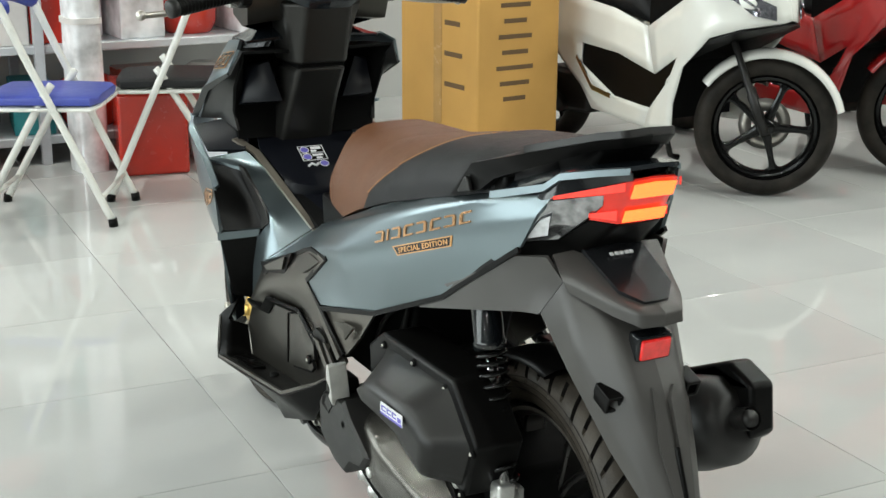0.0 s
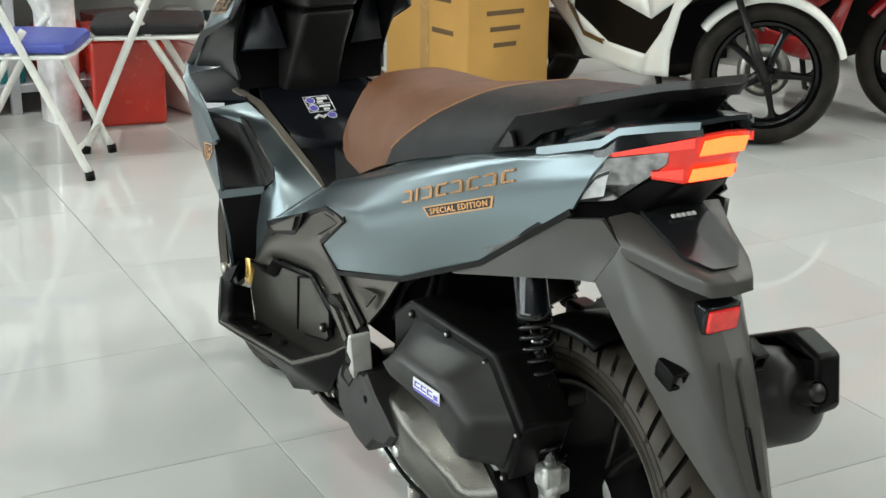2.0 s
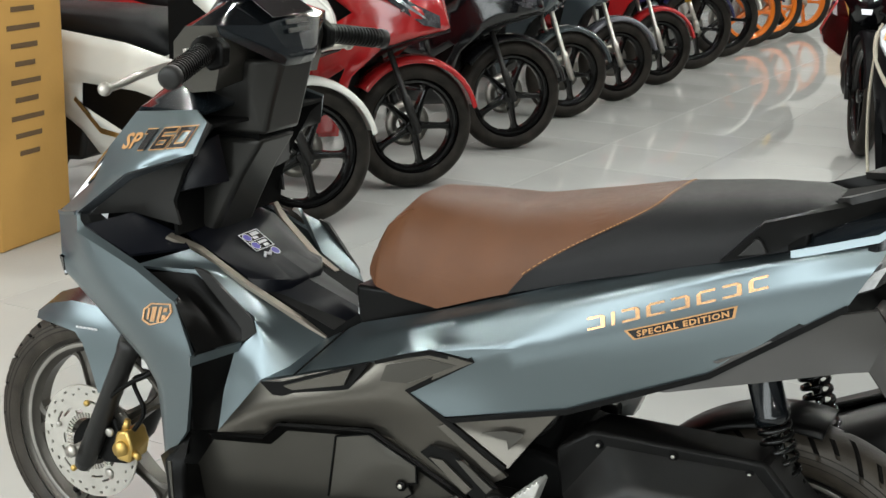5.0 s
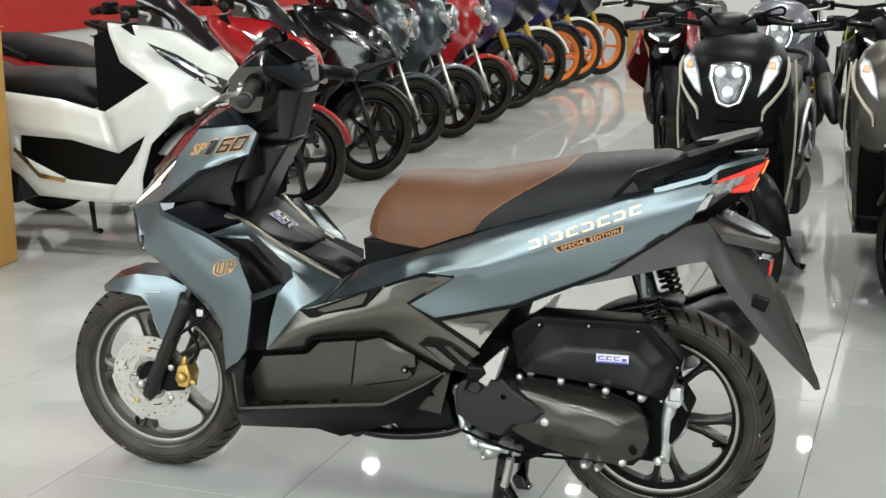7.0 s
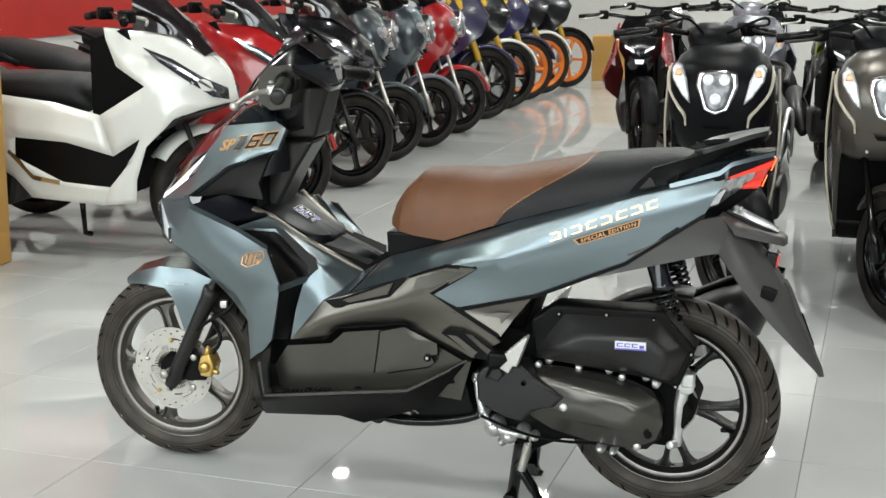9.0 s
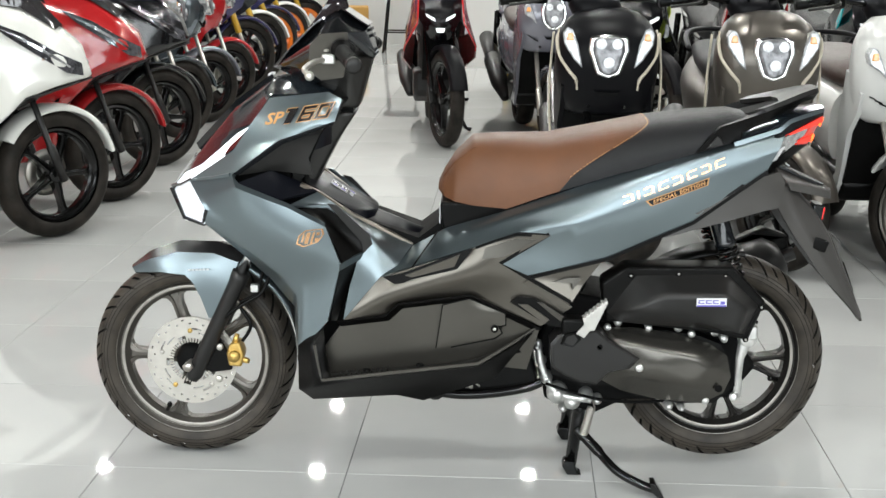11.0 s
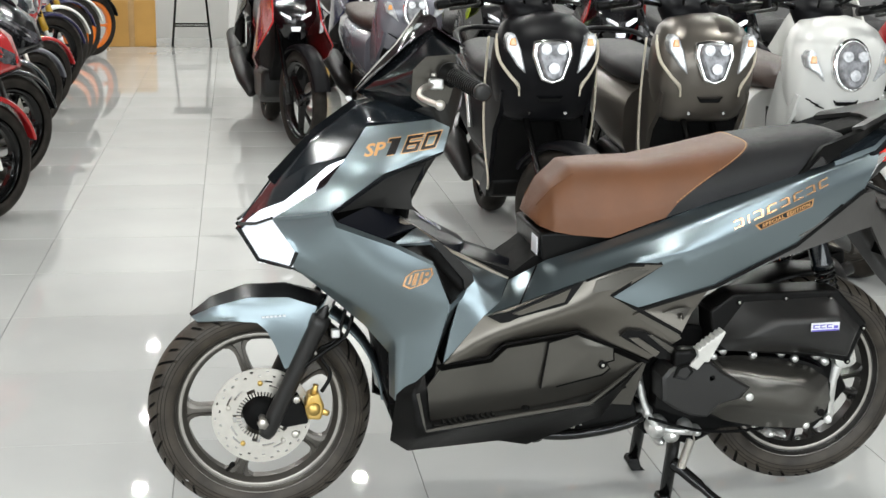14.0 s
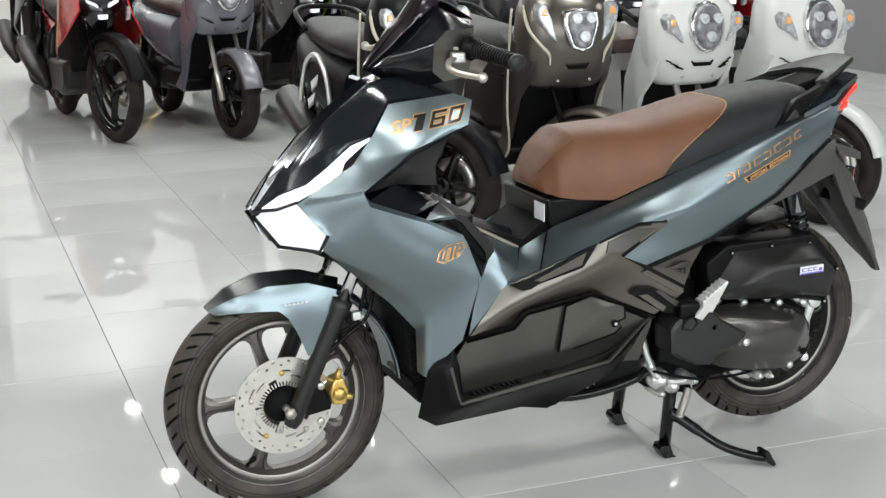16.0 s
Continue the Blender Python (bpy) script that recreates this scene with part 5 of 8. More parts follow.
both("fender_arm", [(1.391, 0.109, 0.662), (1.441, 0.09, 0.585), (1.515, 0.066, 0.49), (1.572, 0.048, 0.432), (1.632, 0.016, 0.366), (1.411, 0.085, 0.708), (1.449, 0.09, 0.629), (1.49, 0.078, 0.565), (1.557, 0.052, 0.478), (1.425, 0.055, 0.712), (1.495, 0.046, 0.639), (1.537, 0.04, 0.573), (1.566, 0.03, 0.506), (1.62, 0.012, 0.4), (1.43, 0.0, 0.715), (1.502, 0.0, 0.642), (1.545, 0.0, 0.574), (1.574, 0.0, 0.507), (1.632, 0.0, 0.385), (1.638, 0.0, 0.362)],
     [(0, 1, 6, 5), (1, 2, 7, 6), (2, 3, 8, 7), (3, 4, 8), (5, 6, 10, 9), (6, 7, 11, 10), (7, 8, 12, 11), (8, 4, 13, 12), (9, 10, 15, 14), (10, 11, 16, 15), (11, 12, 17, 16), (12, 13, 18, 17), (13, 4, 19, 18)], TAUPE, scooter, label="dark grey rear fender tail", crease=0.97)
both("fender_flute", [(1.54, 0.018, 0.585), (1.575, 0.024, 0.505), (1.618, 0.012, 0.41), (1.612, 0.004, 0.43), (1.552, 0.006, 0.57)], [(0, 1, 2, 3, 4)], TAUPE, scooter, level=0, thick=0.01)
both("plate_shelf", [(1.39, 0.09, 0.745), (1.415, 0.09, 0.716), (1.497, 0.056, 0.70), (1.53, 0.034, 0.69), (1.537, 0.0, 0.69), (1.395, 0.0, 0.752), (1.425, 0.084, 0.698), (1.498, 0.056, 0.68), (1.532, 0.034, 0.671), (1.538, 0.0, 0.671), (1.48, 0.05, 0.69), (1.5, 0.0, 0.682)],
     [(0, 1, 2, 5), (2, 3, 4, 5), (1, 6, 7, 2), (2, 7, 8, 3), (3, 8, 9, 4)], TAUPE, scooter, label="plate holder shelf", crease=0.97)
both("plate_apron", [(1.40, 0.0, 0.757), (1.398, 0.05, 0.754), (1.488, 0.044, 0.714), (1.516, 0.02, 0.702), (1.519, 0.0, 0.702)], [(0, 1, 2, 3, 4)], SATIN_BLACK, scooter, level=0, thick=0.006, label="satin black apron under the tail")
bm = bmesh.new()
for k, wd in enumerate((0.006, 0.007, 0.006, 0.007, 0.006)):
    box(bm, -0.002, 0.0, -0.02 + k * 0.0082, -0.02 + k * 0.0082 + wd * 0.85, -0.0028, 0.0028)
q = part("tail_mark", bm, WHITE_INK, scooter, "white maker's mark as plain bars")
q.matrix_basis = pose(1.43, 0.0, 0.7475, 0, -66, 0)
bm = bmesh.new()
box(bm, -0.02, 0.006, -0.029, 0.029, -0.02, 0.02)
q = bevelled(part("reflector_frame", bm, GLOSS, scooter), 0.004)
q.matrix_basis = pose(1.511, 0, 0.633, 0, 8, 0)
bm = bmesh.new()
box(bm, 0.004, 0.0105, -0.0245, 0.0245, -0.0155, 0.0155)
q = bevelled(part("reflector", bm, RED_LENS, scooter, "red rear reflector"), 0.003)
q.matrix_basis = pose(1.511, 0, 0.633, 0, 8, 0)
for s in (-1, 1):
    bm = bmesh.new()
    o = [(-0.012, -0.013), (0.013, -0.013), (0.013, 0.014), (-0.012, 0.014)]
    i_ = [(a * 0.6, b * 0.6) for a, b in o]
    va = [[bm.verts.new((xx, a, b)) for a, b in ring] for xx, ring in ((-0.03, o), (0.006, o), (0.006, i_), (-0.02, i_))]
    for a, b in zip(va, va[1:]):
        for k in range(4):
            bm.faces.new((a[k], a[(k + 1) % 4], b[(k + 1) % 4], b[k]))
    bm.faces.new(va[-1])
    q = bevelled(part("turn_lamp_socket", bm, PLASTIC, scooter), 0.004)
    q.matrix_basis = pose(1.515, s * 0.066, 0.562, 0, 20, 0)
bm = bmesh.new()
prism(bm, [(1.576, 0.51), (1.582, 0.51), (1.612, 0.435), (1.6, 0.44)], -0.004, 0.004)
bevelled(part("fender_rib", bm, PLASTIC, scooter), 0.003)
# near-black filler for frame and shade between body and engine, with hoses
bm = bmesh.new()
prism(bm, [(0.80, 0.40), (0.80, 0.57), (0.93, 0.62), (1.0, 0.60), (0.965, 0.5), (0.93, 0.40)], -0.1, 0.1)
bevelled(part("rear_frame", bm, CORE, scooter, "near-black filler for the frame and shaded gap under the body"), 0.008)
for yy, pts in ((-0.115, [(0.84, 0.42), (0.88, 0.49), (0.95, 0.54), (1.02, 0.565)]), (-0.108, [(0.88, 0.41), (0.9, 0.46), (0.94, 0.49), (0.965, 0.545)])):
    bm = bmesh.new()
    tube(bm, curve_points([(x, yy, z) for x, z in pts]), 0.006, 8)
    part("frame_hose", bm, PLASTIC_GREY, scooter)
# inner hugger over the tyre
bm = bmesh.new()
lathe(bm, [(0.266, -0.065), (0.274, -0.045), (0.277, 0), (0.274, 0.045), (0.266, 0.065), (0.262, 0.06), (0.27, 0), (0.262, -0.06)], 30, closed=True, m=pose(1.286, 0, 0.272), start=80, sweep=75)
part("inner_hugger", bm, PLASTIC, scooter, "black inner rear fender")

# engine, transmission and air box
bm = bmesh.new()
prism(bm, [(0.84, 0.33), (0.86, 0.19), (0.98, 0.155), (1.05, 0.19), (1.3, 0.2), (1.36, 0.28), (1.3, 0.37), (1.0, 0.44), (0.88, 0.46)], -0.13, 0.1)
bevelled(part("engine_case", bm, CORE, scooter), 0.01)
for x0, z0, r0, y0 in ((0.89, 0.212, 0.026, -0.165), (0.925, 0.192, 0.02, -0.162), (0.958, 0.207, 0.018, -0.16), (0.862, 0.25, 0.016, -0.158), (0.85, 0.29, 0.013, -0.15), (0.84, 0.325, 0.013, -0.148), (0.985, 0.196, 0.013, -0.155), (1.15, 0.195, 0.012, -0.185), (1.18, 0.192, 0.009, -0.188), (0.905, 0.17, 0.012, -0.14)):
    bm = bmesh.new()
    tube(bm, [(x0, y0 + 0.07, z0), (x0, y0 + 0.012, z0), (x0, y0 + 0.006, z0), (x0, y0, z0), (x0, y0 - 0.006, z0)], [r0, r0, r0 * 0.86, r0 * 0.5, r0 * 0.45], 14)
    part("engine_casting", bm, ALLOY, scooter, "bare aluminium engine casting")
bm = bmesh.new()
tube(bm, curve_points([(0.84, -0.14, 0.34), (0.855, -0.152, 0.27), (0.89, -0.158, 0.215), (0.97, -0.156, 0.2)]), 0.009, 8)
part("engine_casting", bm, ALLOY, scooter, "bare aluminium engine casting")
for x0, z0 in ((1.02, 0.395), (1.09, 0.392), (1.16, 0.384), (1.245, 0.375), (1.268, 0.36)):
    bm = bmesh.new()
    tube(bm, [(x0, -0.12, z0 + 0.012), (x0 + 0.004, -0.17, z0 + 0.004), (x0 + 0.004, -0.182, z0)], [0.012, 0.011, 0.008], 10)
    part("case_lug", bm, ALLOY, scooter)
CVT = [(0.875, 0.356), (0.872, 0.27), (0.95, 0.24), (1.0, 0.245), (1.07, 0.22), (1.177, 0.203), (1.257, 0.205), (1.289, 0.238), (1.29, 0.307), (1.264, 0.349), (1.215, 0.367), (1.135, 0.380), (1.021, 0.385), (0.93, 0.386)]
bm = bmesh.new()
prism(bm, CVT, -0.12, -0.178)
part("belt_case", bm, PLASTIC, scooter, "black belt drive case")
BELT_V = [(0.990, 0.182, 0.386), (1.06, 0.182, 0.388), (1.158, 0.182, 0.374), (1.236, 0.18, 0.352), (1.280, 0.18, 0.322), (1.292, 0.18, 0.27), (1.276, 0.18, 0.23), (1.226, 0.182, 0.205), (1.12, 0.182, 0.214), (1.036, 0.184, 0.234), (0.984, 0.186, 0.262),
          (1.002, 0.215, 0.366), (1.07, 0.226, 0.358), (1.205, 0.226, 0.33), (1.238, 0.22, 0.306), (1.207, 0.226, 0.262), (1.077, 0.232, 0.287), (1.02, 0.225, 0.3), (1.1, 0.236, 0.318)]
shell("belt_cover", BELT_V, [(0, 1, 12, 11), (1, 2, 13, 12), (2, 3, 13), (3, 4, 14, 13), (4, 5, 14), (5, 6, 15, 14), (6, 7, 15), (7, 8, 16, 15), (8, 9, 17, 16), (9, 10, 17), (10, 0, 11, 17), (11, 12, 18, 17), (12, 13, 18), (13, 14, 15, 18), (15, 16, 18), (16, 17, 18)], COVER, scooter, label="satin dark grey belt drive cover", crease=0.8, soft=((13, 18), (17, 18), (1, 12), (2, 13), (9, 17), (8, 16), (7, 15)), thick=0.004)
bm = bmesh.new()
dome(bm, [(0.864, 0.36), (0.88, 0.38), (0.912, 0.394), (0.972, 0.396), (0.998, 0.372), (1.073, 0.328), (1.05, 0.302), (1.003, 0.292), (0.974, 0.262), (0.935, 0.268), (0.898, 0.284), (0.868, 0.304)], [(1.0, -0.16), (1.0, -0.222), (0.985, -0.232), (0.9, -0.2375), (0.6, -0.239)])
part("belt_cover_front", bm, PLASTIC_GREY, scooter, "black front belt cover", angle=26)
bm = bmesh.new()
dome(bm, [(0.887, 0.36), (0.895, 0.385), (0.925, 0.393), (0.935, 0.372), (0.918, 0.352)], [(1.0, -0.2), (1.0, -0.238), (0.9, -0.2405), (0.3, -0.236)])
part("belt_vent", bm, PLASTIC, scooter, "black vent in the belt cover", angle=26)
for x, z, y, mt in ((1.071, 0.305, -0.231, ALLOY), (0.881, 0.333, -0.232, CORE), (0.978, 0.355, -0.234, CORE), (0.965, 0.285, -0.232, CORE), (1.261, 0.248, -0.198, CORE)):
    bolt(scooter, (x, y, z), 0.0095, mat=mt, length=0.005)
for x, z in ((1.0, 0.386), (1.095, 0.387), (1.195, 0.374), (1.235, 0.212)):
    bolt(scooter, (x, -0.175, z), 0.009, mat=ALLOY, length=0.014)
AIR = [(0.982, 0.495), (1.036, 0.533), (1.284, 0.536), (1.36, 0.455), (1.324, 0.362), (1.25, 0.378), (0.993, 0.405)]
bm = bmesh.new()
prism(bm, AIR, -0.11, -0.192)
bevelled(part("air_box", bm, PLASTIC, scooter, "black air cleaner case"), 0.006)
AC_V = [(0.996, 0.192, 0.425), (1.06, 0.192, 0.514), (1.27, 0.192, 0.52), (1.342, 0.192, 0.447), (1.314, 0.192, 0.378), (1.25, 0.192, 0.388), (1.048, 0.245, 0.447), (1.122, 0.262, 0.486), (1.255, 0.26, 0.486), (1.304, 0.248, 0.453), (1.29, 0.248, 0.395), (1.229, 0.246, 0.412), (1.212, 0.252, 0.44), (1.10, 0.258, 0.447), (1.02, 0.215, 0.41)]
shell("air_cover", AC_V, [(0, 1, 7, 6), (1, 2, 8, 7), (2, 3, 9, 8), (3, 4, 10, 9), (4, 5, 11, 10), (5, 14, 13, 12, 11), (14, 0, 6, 13), (6, 7, 13), (7, 8, 12, 13), (8, 9, 10, 11, 12)], PLASTIC_GREY, scooter, label="dark grey air cleaner cover", crease=0.97, thick=0.004)
for x, z in ((1.048, 0.514), (1.157, 0.52), (1.264, 0.516), (1.35, 0.444), (1.318, 0.366)):
    bolt(scooter, (x, -0.19, z), 0.007, mat=CORE, length=0.006)
    bolt(scooter, (x, -0.195, z), 0.003, mat=STEEL, length=0.003)
m = on_side((1.189, -0.2645, 0.4625), (0.068, 0.004, 0), (0, 0, 1))
bm = bmesh.new()
box(bm, 0, 0.068, 0, 0.019, 0, 0.0012)
q = part("engine_badge", bm, WHITE_INK, scooter, "small white and violet engine badge")
q.matrix_basis = m
bm = bmesh.new()
box(bm, 0.001, 0.067, 0.0, 0.0035, 0.0012, 0.0018)
for k, (a, b) in enumerate(((0.004, 0.018), (0.021, 0.034), (0.037, 0.05))):
    box(bm, a, b, 0.0065, 0.0085, 0.0012, 0.0018)
    box(bm, a, b, 0.013, 0.015, 0.0012, 0.0018)
    box(bm, a, a + 0.003, 0.0065, 0.015, 0.0012, 0.0018)
box(bm, 0.054, 0.064, 0.005, 0.012, 0.0012, 0.0018)
q = part("badge_print", bm, BLUE_INK, scooter)
q.matrix_basis = m
# rear hub, swing arm, brake
bm = bmesh.new()
lathe(bm, [(0.0, -0.1), (0.05, -0.1), (0.062, -0.09), (0.066, -0.04), (0.07, -0.03)], 32, m=pose(1.286, 0, 0.272))
box(bm, 1.27, 1.33, -0.125, -0.09, 0.28, 0.36)
tube(bm, [(1.318, -0.12, 0.20), (1.32, -0.12, 0.30), (1.335, -0.125, 0.37)], [0.012, 0.015, 0.018], 10)
tube(bm, [(1.335, -0.14, 0.35), (1.335, -0.11, 0.35)], 0.02, 12)
tube(bm, [(1.305, -0.15, 0.21), (1.32, -0.11, 0.205)], 0.011, 8)
bevelled(part("rear_brake_hub", bm, ALLOY, scooter, "cast aluminium rear drum brake"), 0.004)
bm = bmesh.new()
tube(bm, curve_points([(0.86, -0.17, 0.243), (0.98, -0.172, 0.208), (1.1, -0.165, 0.2), (1.25, -0.15, 0.212), (1.31, -0.14, 0.208)]), 0.0035, 8)
part("brake_cable", bm, CORE, scooter)
# shock absorbers
for s in (-1, 1):
    a, b = Vector((1.236, s * 0.118, 0.69)), Vector((1.338, s * 0.13, 0.372))
    bm = bmesh.new()
    tube(bm, [a.lerp(b, 0.02), a.lerp(b, 0.12), a.lerp(b, 0.33), a.lerp(b, 0.34), a.lerp(b, 0.375), a.lerp(b, 0.38)], [0.022, 0.0235, 0.0235, 0.0255, 0.0255, 0.018], 20)
    part("shock_sleeve", bm, GLOSS, scooter, "gloss black shock sleeve")
    bm = bmesh.new()
    tube(bm, [a.lerp(b, 0.36), a.lerp(b, 0.98)], 0.0085, 12)
    part("shock_rod", bm, CHROME, scooter)
    d = (b - a).normalized()
    u = d.cross(Vector((0, 1, 0))).normalized()
    v = d.cross(u)
    pts, turns, t = [], 11, 0.36
    for k in range(turns * 14 + 1):
        f = k / (turns * 14)
        t = 0.365 + 0.60 * (f ** 1.25)
        ang = 2 * math.pi * turns * f
        pts.append(a.lerp(b, t) + 0.0215 * (math.cos(ang) * u + math.sin(ang) * v))
    bm = bmesh.new()
    tube(bm, pts, 0.0042, 7)
    part("shock_spring", bm, BLACK_TUBE, scooter, "black coil spring")
    bm = bmesh.new()
    box(bm, 1.325, 1.355, min(s * 0.12, s * 0.15), max(s * 0.12, s * 0.15), 0.35, 0.385)
    bevelled(part("shock_mount", bm, ALLOY, scooter), 0.005)
# exhaust
bm = bmesh.new()
tube(bm, [(0.98, 0.15, 0.25), (1.05, 0.165, 0.275), (1.12, 0.175, 0.31), (1.40, 0.19, 0.44), (1.45, 0.191, 0.462), (1.475, 0.191, 0.474), (1.477, 0.191, 0.475)], [0.03, 0.055, 0.068, 0.075, 0.068, 0.04, 0.03], 28)
part("muffler", bm, PLASTIC_GREY, scooter, "dark painted muffler")
bm = bmesh.new()
tube(bm, [(1.46, 0.191, 0.467), (1.505, 0.191, 0.486)], [0.0175, 0.0175], 18, caps=False)
tube(bm, [(1.505, 0.191, 0.486), (1.47, 0.191, 0.471)], [0.013, 0.013], 18)
part("tail_pipe", bm, PLASTIC_GREY, scooter, "dark steel tail pipe")
bm = bmesh.new()
prism(bm, [(1.08, 0.38), (1.3, 0.49), (1.43, 0.55), (1.49, 0.53), (1.5, 0.45), (1.46, 0.42), (1.4, 0.52), (1.1, 0.34)], 0.2, 0.248, 0.97)
bevelled(part("muffler_guard", bm, PLASTIC, scooter, "black muffler guard"), 0.008)
bm = bmesh.new()
tube(bm, curve_points([(0.72, 0.05, 0.2), (0.85, 0.12, 0.18), (0.98, 0.15, 0.25)]), 0.016, 12)
part("exhaust_pipe", bm, STEEL, scooter)
# pegs and stands
for s in (-1, 1):
    bm = bmesh.new()
    va = [(0.922, 0.242, 0.387), (0.942, 0.242, 0.376), (0.954, 0.25, 0.397), (0.963, 0.252, 0.396), (0.991, 0.27, 0.469), (0.986, 0.27, 0.473)]
    for k in range(6):  # toothed tread
        u = (k + 0.5) / 6
        va += [(0.986 - 0.05 * u + 0.001, 0.27 - 0.02 * u, 0.473 - 0.049 * u - 0.003), (0.986 - 0.05 * (u + 0.07) - 0.001, 0.27 - 0.02 * u, 0.473 - 0.049 * (u + 0.07) + 0.002)]
    va.append((0.941, 0.246, 0.407))
    lo = [bm.verts.new((x, s * w, z)) for x, w, z in va]
    hi = [bm.verts.new((x, s * (w - 0.034), z)) for x, w, z in va]
    n = len(va)
    bm.faces.new(lo), bm.faces.new(hi[::-1])
    for k in range(n):
        bm.faces.new((lo[k], hi[k], hi[(k + 1) % n], lo[(k + 1) % n]))
    bmesh.ops.recalc_face_normals(bm, faces=bm.faces[:])
    bevelled(part("passenger_peg", bm, PEG, scooter, "folded aluminium passenger peg"), 0.002)
    bm = bmesh.new()
    box(bm, 0.89, 0.945, min(s * 0.19, s * 0.235), max(s * 0.19, s * 0.235), 0.372, 0.42)
    bevelled(part("peg_bracket", bm, PLASTIC, scooter), 0.008)
    bm = bmesh.new()
    tube(bm, [(0.95, s * 0.1, 0.2), (0.945, s * 0.112, 0.16), (0.928, s * 0.118, 0.02)], [0.016, 0.0155, 0.0145], 12)
    part("stand_leg", bm, BLACK_TUBE, scooter, "black centre stand leg")
    bm = bmesh.new()
    prism(bm, [(0.912, 0.035), (0.907, 0.022), (0.92, 0.0), (0.955, 0.0), (0.945, 0.006), (0.935, 0.035)], s * 0.118 - 0.02, s * 0.118 + 0.02)
    bevelled(part("stand_foot", bm, BLACK_TUBE, scooter), 0.004)
bm = bmesh.new()
tube(bm, [(0.945, -0.1, 0.17), (0.945, 0.1, 0.17)], 0.013, 12)
part("stand_crossbar", bm, BLACK_TUBE, scooter)
bm = bmesh.new()
tube(bm, curve_points([(0.942, -0.12, 0.112), (0.985, -0.16, 0.078), (1.03, -0.215, 0.045), (1.08, -0.25, 0.028), (1.115, -0.268, 0.022)]), [0.015] * 4 + [0.013] * 6 + [0.0105] * 23, 12)
part("stand_pedal", bm, BLACK_TUBE, scooter, "black centre stand pedal")
bm = bmesh.new()
prism(bm, [(1.1, 0.045), (1.112, 0.046), (1.135, 0.008), (1.125, 0.004), (1.108, 0.02)], -0.29, -0.25)
bevelled(part("pedal_pad", bm, BLACK_TUBE, scooter), 0.003)


def spring(parent, a, b, r, turns, wire=0.0022):
    a, b = Vector(a), Vector(b)
    d = (b - a).normalized()
    u = d.cross(Vector((0.1, 0.9, 0.2))).normalized()
    v = d.cross(u)
    pts = [a.lerp(b, k / (turns * 10)) + r * (math.cos(2 * math.pi * k / 10) * u + math.sin(2 * math.pi * k / 10) * v) for k in range(turns * 10 + 1)]
    bm = bmesh.new()
    tube(bm, [a - d * 0.015] + pts + [b + d * 0.015], wire, 6)
    return part("stand_spring", bm, STEEL, parent, "bright return spring")


spring(scooter, (0.972, -0.15, 0.178), (0.955, -0.14, 0.105), 0.0085, 15)
spring(scooter, (0.63, -0.165, 0.243), (0.69, -0.168, 0.235), 0.0075, 13)
bm = bmesh.new()
tube(bm, curve_points([(0.595, -0.15, 0.212), (0.66, -0.16, 0.208), (0.74, -0.165, 0.215), (0.815, -0.16, 0.228), (0.85, -0.15, 0.24)]), 0.0115, 10)
tube(bm, [(0.6, -0.17, 0.215), (0.6, -0.12, 0.225)], 0.02, 12)
part("side_stand", bm, BLACK_TUBE, scooter, "folded black side stand")
bm = bmesh.new()
prism(bm, [(0.57, 0.205), (0.6, 0.26), (0.7, 0.29), (0.82, 0.315), (0.845, 0.23), (0.78, 0.21), (0.7, 0.215), (0.62, 0.2)], -0.155, 0.155)
bevelled(part("under_cowl", bm, PLASTIC, scooter), 0.006)
bm = bmesh.new()
lathe(bm, [(0.0, -0.006), (0.012, -0.006), (0.013, 0.004)], 14, m=pose(0.715, -0.158, 0.262))
part("cowl_nut", bm, ALLOY, scooter)

# badges and lettering
m = on_side((1.024, -0.3, 0.681), (0.254, 0, 0.093), (0, 0, 1))
x = 0.0
for k in range(8):
    # the model mark is kept as plain slanted blocks of its size and colour
    wide = 0.006 if k == 1 else 0.0255
    bm = bmesh.new()
    if k == 1:
        box(bm, x, x + 0.005, 0, 0.0175, 0, 0.0016)
    else:
        va = [bm.verts.new((x + p * wide, q * 0.0175, 0.0)) for p, q in ((0, 0), (1, 0), (1, 0.17), (0.24, 0.17), (0.24, 0.82), (1, 0.82), (1, 1), (0.2, 1), (0, 0.8))]
        if k % 2 == 0:
            for v in va:
                v.co.x = 2 * x + wide - v.co.x
        f = bm.faces.new(va)
        g = bmesh.ops.extrude_face_region(bm, geom=[f])
        bmesh.ops.translate(bm, verts=[v for v in g["geom"] if isinstance(v, bmesh.types.BMVert)], vec=(0, 0, 0.0018))
        bmesh.ops.recalc_face_normals(bm, faces=bm.faces[:])
    for v in bm.verts:
        v.co.x += v.co.y * 0.2
    q = part("model_mark", bm, COPPER, scooter, "copper foil model mark as plain blocks")
    q.matrix_basis = m
    wrap(q, [panel_skin], 0.0004)
    x += wide + 0.0092
m2 = on_side((1.082, -0.3, 0.6735), (0.143, 0, 0.05), (0, 0, 1))


